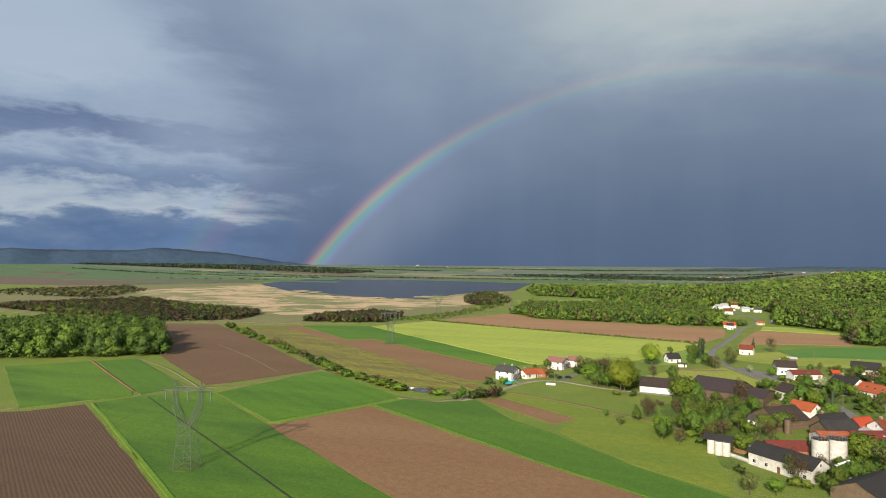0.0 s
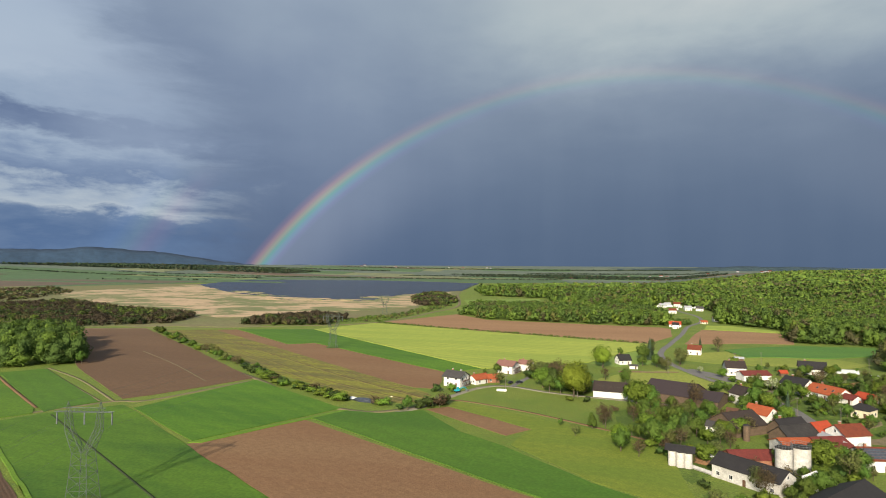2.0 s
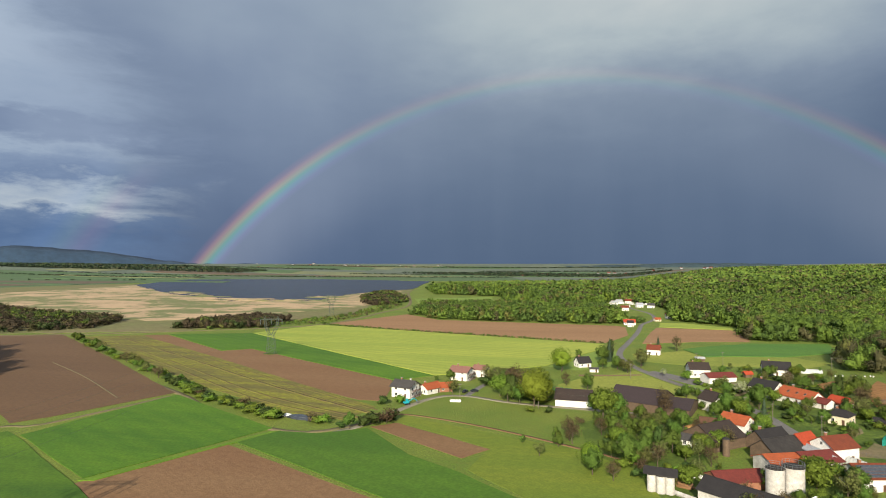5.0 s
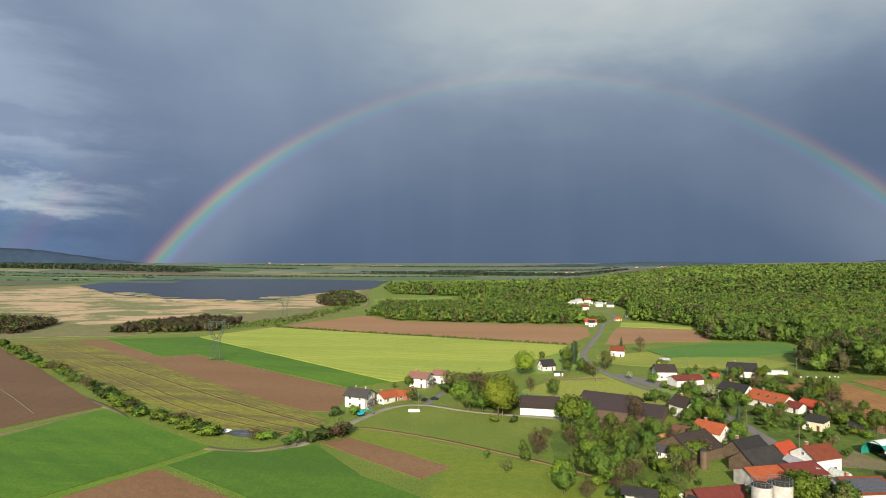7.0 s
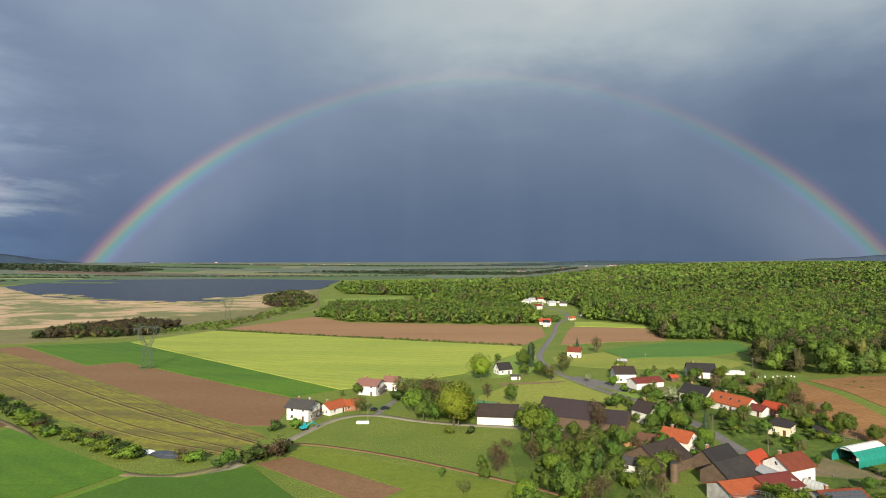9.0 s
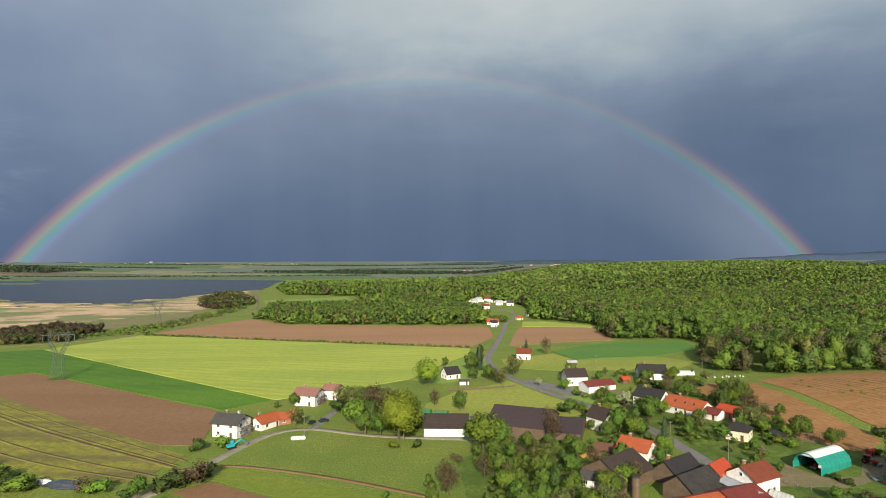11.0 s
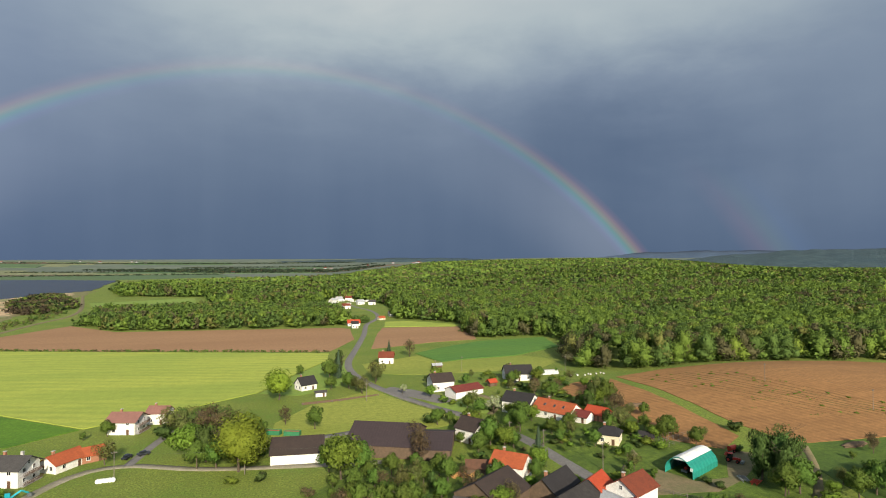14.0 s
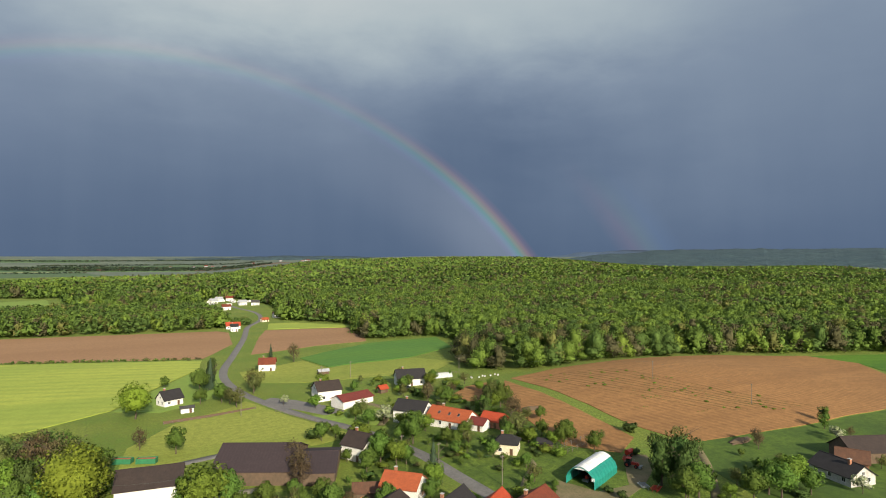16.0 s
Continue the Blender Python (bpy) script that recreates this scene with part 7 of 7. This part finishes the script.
ribbon("track", [(152, 292), (141, 278), (132, 268.5), (123, 260), (112, 252)], 2.2, M["dirt"], 0.15, "worn double track across the pasture")
CONT_GREEN = material("green_container_paint", (0.04, 0.20, 0.09), (0.035, 0.16, 0.08), 0.5, 5.0, rough=0.5)
RUST = material("rusty_load", (0.42, 0.13, 0.06), (0.3, 0.1, 0.05), 0.6, 6.0, bump=0.4)


def skip(x, y, turn):
    root = new("skip_container", None)
    root.matrix_basis = pose(x, y, h1(x, y), 0, 0, turn)
    for a in ((-3, 3, -1.2, -1.08, 0.1, 1.7), (-3, 3, 1.08, 1.2, 0.1, 1.7), (-3, -2.88, -1.08, 1.08, 0.1, 1.7), (2.88, 3, -1.08, 1.08, 0.1, 1.7)):
        part("side", boxed(*a), CONT_GREEN, root)
    part("floor", boxed(-2.88, 2.88, -1.08, 1.08, 0.0, 0.2), CONT_GREEN, root)
    part("load", boxed(-2.8, 2.8, -1.0, 1.0, 0.2, 1.45), RUST, root, "rust-red load of scrap")
    tagged(root, "green steel skip filled with rusty scrap", "container", "skips behind the barn")


skip(-13.5, 359.5, -20), skip(-20.5, 362.5, -24)


def caravan(x, y, turn, l, label):
    root = new("caravan", None)
    root.matrix_basis = pose(x, y, h1(x, y), 0, 0, turn)
    bm = boxed(-l / 2, l / 2, -1.1, 1.1, 0.5, 2.7)
    bmesh.ops.bevel(bm, geom=bm.edges[:], offset=0.25, segments=2, affect="EDGES")
    part("body", bm, WHITE_SHEET, root)
    part("window", boxed(-l / 4, l / 4, -1.13, -1.05, 1.5, 2.1), GLASS, root)
    for s in (-1, 1):
        bm = bmesh.new()
        bmesh.ops.create_cone(bm, segments=12, radius1=0.38, radius2=0.38, depth=0.25, cap_ends=True, matrix=Matrix.Translation((0, s * 0.95, 0.38)) @ Matrix.Rotation(radians(90), 4, "X"))
        part("wheel", bm, RUBBER, root)
    tagged(root, label, "caravan", "caravans in the yard by the wood")


rnd = random.Random(8)
for i in range(16):
    caravan(rnd.uniform(46, 112), rnd.uniform(972, 1088), rnd.uniform(-60, 60), rnd.uniform(5.0, 7.5), "white caravan parked on the yard by the wood")
for x, y, t, rf in ((88, 986, 10, "metal"), (104, 978, -15, "grey"), (64, 1062, 20, "metal"), (80, 1078, 0, "red"), (54, 1030, 30, "metal")):
    house("house", x, y, 10, 8, t, 4.2, 7.0, "white", rf, "white house with red roof among parked caravans", storeys=2)


def tunnel(x, y, turn, l, w, h, mat, label):
    """A small hooped greenhouse."""
    root = new("greenhouse", None)
    root.matrix_basis = pose(x, y, h1(x, y), 0, 0, turn)
    bm = bmesh.new()
    rows = [[bm.verts.new((xx, -w / 2 * math.cos(math.pi * k / 8), h * math.sin(math.pi * k / 8))) for k in range(9)] for xx in (-l / 2, l / 2)]
    for k in range(8):
        bm.faces.new((rows[0][k], rows[1][k], rows[1][k + 1], rows[0][k + 1]))
    bm.faces.new(rows[0][::-1]), bm.faces.new(rows[1])
    part("cover", bm, mat, root)
    for i in range(6):
        bm = bmesh.new()
        xx = -l / 2 + l * i / 5
        for k in range(8):
            a, b = math.pi * k / 8, math.pi * (k + 1) / 8
            bar(bm, (xx, -w / 2 * 1.02 * math.cos(a), h * 1.02 * math.sin(a)), (xx, -w / 2 * 1.02 * math.cos(b), h * 1.02 * math.sin(b)), 0.07)
        part("hoop", bm, METAL, root)
    tagged(root, label, "greenhouse", "garden greenhouses")


FOIL = material("milky_foil", (0.55, 0.57, 0.56), (0.45, 0.47, 0.46), 0.6, 5.0, rough=0.35)
tunnel(76.0, 262.6, -60, 5.5, 3.0, 2.2, FOIL, "small milky foil greenhouse behind the house")
tunnel(120.0, 428.0, -5, 15, 4.5, 2.4, FOIL, "long low foil greenhouse in the garden")
house("hut", 105.2, 311.8, 4.5, 3.2, -40, 2.1, 3.1, "wood", "dark", "small dark garden hut on grass", chimneys=0, windows=False, category="hut")
house("hut", 70.5, 470.5, 5.5, 3, 5, 2.2, 3.0, "wood", "metal", "grey field hut on the meadow", chimneys=0, windows=False, category="hut")
house("hut", 84, 412, 4, 3.5, 15, 2.2, 3.4, "wood", "bright", "tiny hut with red roof by the hedge", chimneys=0, windows=False, category="hut")
hive = None
for i in range(9):
    x, y = 130 + i * 2.3 + 1.1 * math.sin(i * 2.1), 416 - 0.2 * i + 1.3 * math.sin(i * 3.7)
    if hive is None:
        hive = new("beehive", None)
        hive.matrix_basis = pose(x, y, h1(x, y))
        part("box", boxed(-0.3, 0.3, -0.3, 0.3, 0.1, 0.8), WHITE_SHEET, hive)
        part("lid", boxed(-0.35, 0.35, -0.35, 0.35, 0.8, 0.9), METAL, hive)
        part("stand", boxed(-0.28, 0.28, -0.28, 0.28, 0, 0.1), POLE_WOOD, hive)
        tagged(hive, "white wooden beehive in the grass", "beehive", "beehives in a row")
    else:
        copy_thing(hive, pose(x, y, h1(x, y)))


def car(x, y, turn, mat, label):
    root = new("car", None)
    root.matrix_basis = pose(x, y, h1(x, y) + 0.14, 0, 0, turn)
    bm = boxed(-2.1, 2.1, -0.85, 0.85, 0.35, 0.95)
    bmesh.ops.bevel(bm, geom=bm.edges[:], offset=0.18, segments=3, affect="EDGES")
    part("body", bm, mat, root)
    bm = boxed(-1.3, 0.9, -0.72, 0.72, 0.9, 1.45)
    bmesh.ops.bevel(bm, geom=bm.edges[:], offset=0.2, segments=3, affect="EDGES")
    part("cabin", bm, GLASS, root)
    for sx in (-1.3, 1.3):
        for sy in (-0.78, 0.78):
            bm = bmesh.new()
            bmesh.ops.create_cone(bm, segments=14, radius1=0.32, radius2=0.32, depth=0.2, cap_ends=True, matrix=Matrix.Translation((sx, sy, 0.32)) @ Matrix.Rotation(radians(90), 4, "X"))
            part("wheel", bm, RUBBER, root)
    tagged(root, label, "car", "parked cars")


CAR_DARK = material("dark_car_paint", (0.03, 0.035, 0.045), None, 0.5, 5.0, rough=0.25, spec=0.6)
car(-66.5, 347.0, 70, CAR_DARK, "dark car parked beside the lane")
car(-62.0, 349.5, 30, CAR_DARK, "dark car parked under a tree")
car(96, 411, 20, CAR_DARK, "dark car parked behind the hedge")
car(86.5, 371.0, -40, CAR_DARK, "dark car parked beside the white house")


# dark soil rows in the weedy field
M["rowsoil"] = material("row_soil", (0.15, 0.10, 0.045), (0.22, 0.20, 0.04), 0.09, 2.0, contrast=0.15, grit=0.6)
A0, A1, B0, B1 = (-107, 284), (-101, 307), (-440, 500), (-402, 520)
rnd = random.Random(4)
for i in range(5):
    t = (i + 0.5 + rnd.uniform(-0.45, 0.45)) / 5
    near = (A0[0] + (A1[0] - A0[0]) * t + 3, A0[1] + (A1[1] - A0[1]) * t)
    far = (B0[0] + (B1[0] - B0[0]) * t, B0[1] + (B1[1] - B0[1]) * t)
    mid = ((-166 + (-176 + 166) * t) + rnd.uniform(-1, 1), 311 + (363 - 311) * t)
    mid2 = ((-270 + 22 * t), 384 + (414 - 384) * t)
    ribbon("soil_row", [near, mid, mid2, far], rnd.uniform(0.5, 2.4), M["rowsoil"], 0.17 + 0.003 * i, "dark bare soil row among yellow weeds", "soil row")
ribbon("straw_line", [(-353, 380), (-290, 341), (-231, 299)], 0.7, M["dirt"], 0.2, "pale straw line across the brown field", "straw")

# weed tufts left standing in the orange field
for n, (x, y, sx, sy) in enumerate(((198, 357, 5, 2), (209, 314, 4, 2), (190, 345, 7, 1.5), (178, 338, 8, 1.5), (200, 330, 6, 1.2), (166, 330, 7, 1.5), (185, 316, 6, 1.2))):
    forest("weeds", [(x - sx, y + sy * 0.4), (x, y - sy), (x + sx, y - sy * 0.4), (x, y + sy)], "green weed tufts in the bare field", 1.5, 0.55, seed=80 + n, mix=(0.4, 0.4, 0.1, 0.1), lods=(1, 2, 900, 1500))

# weedy furrows along the swell of the orange field
M["weedy"] = material("weedy_furrow", (0.13, 0.105, 0.032), (0.20, 0.105, 0.040), 0.25, 2.0, contrast=0.12, grit=0.6)
rnd = random.Random(31)
for i in range(9):
    x0 = 156 + 5.0 * i + rnd.uniform(-1, 1)
    ribbon("weedy_furrow", [(x0, 398 - 1.5 * i), (x0 + 9, 366 - 2 * i), (x0 + 22, 338 - 2 * i), (x0 + 36, 312 - i)], rnd.uniform(0.25, 0.6), M["weedy"], 0.24 + 0.003 * i, "thin weedy furrow in the orange soil", "furrow")
    for k in range(5):
        t = rnd.uniform(0, 1)
        x, y = x0 + 36 * t ** 1.3, 398 - 1.5 * i - 86 * t
        plant("bush_light", x, y, rnd.uniform(0.5, 0.9), 1.6)

# lush garden grass between the village houses
patch("garden_ground", [(46, 322), (60, 340), (66, 352), (84, 395), (108, 410), (122, 398), (118, 346), (112, 312), (124, 296), (132, 280), (112, 240), (96, 222), (84, 250), (78, 272), (72, 300), (70, 322), (60, 322), (54, 310)], M["garden"], 0.045, "lush green garden grass between the houses", "grass")
patch("garden_ground", [(8, 318), (24, 318), (40, 312), (42, 292), (30, 262), (28, 236), (14, 214), (0, 240), (-8, 262), (-10, 300)], M["garden"], 0.05, "rank grass under the trees below the barns", "grass")
patch("hay_meadow", [(-22, 350), (10, 357), (40, 354), (55, 359), (39, 393), (25, 430), (19, 422), (-5, 403), (-20, 378)], M["hay"], 0.06, "pale mown meadow behind the big barn", "meadow")
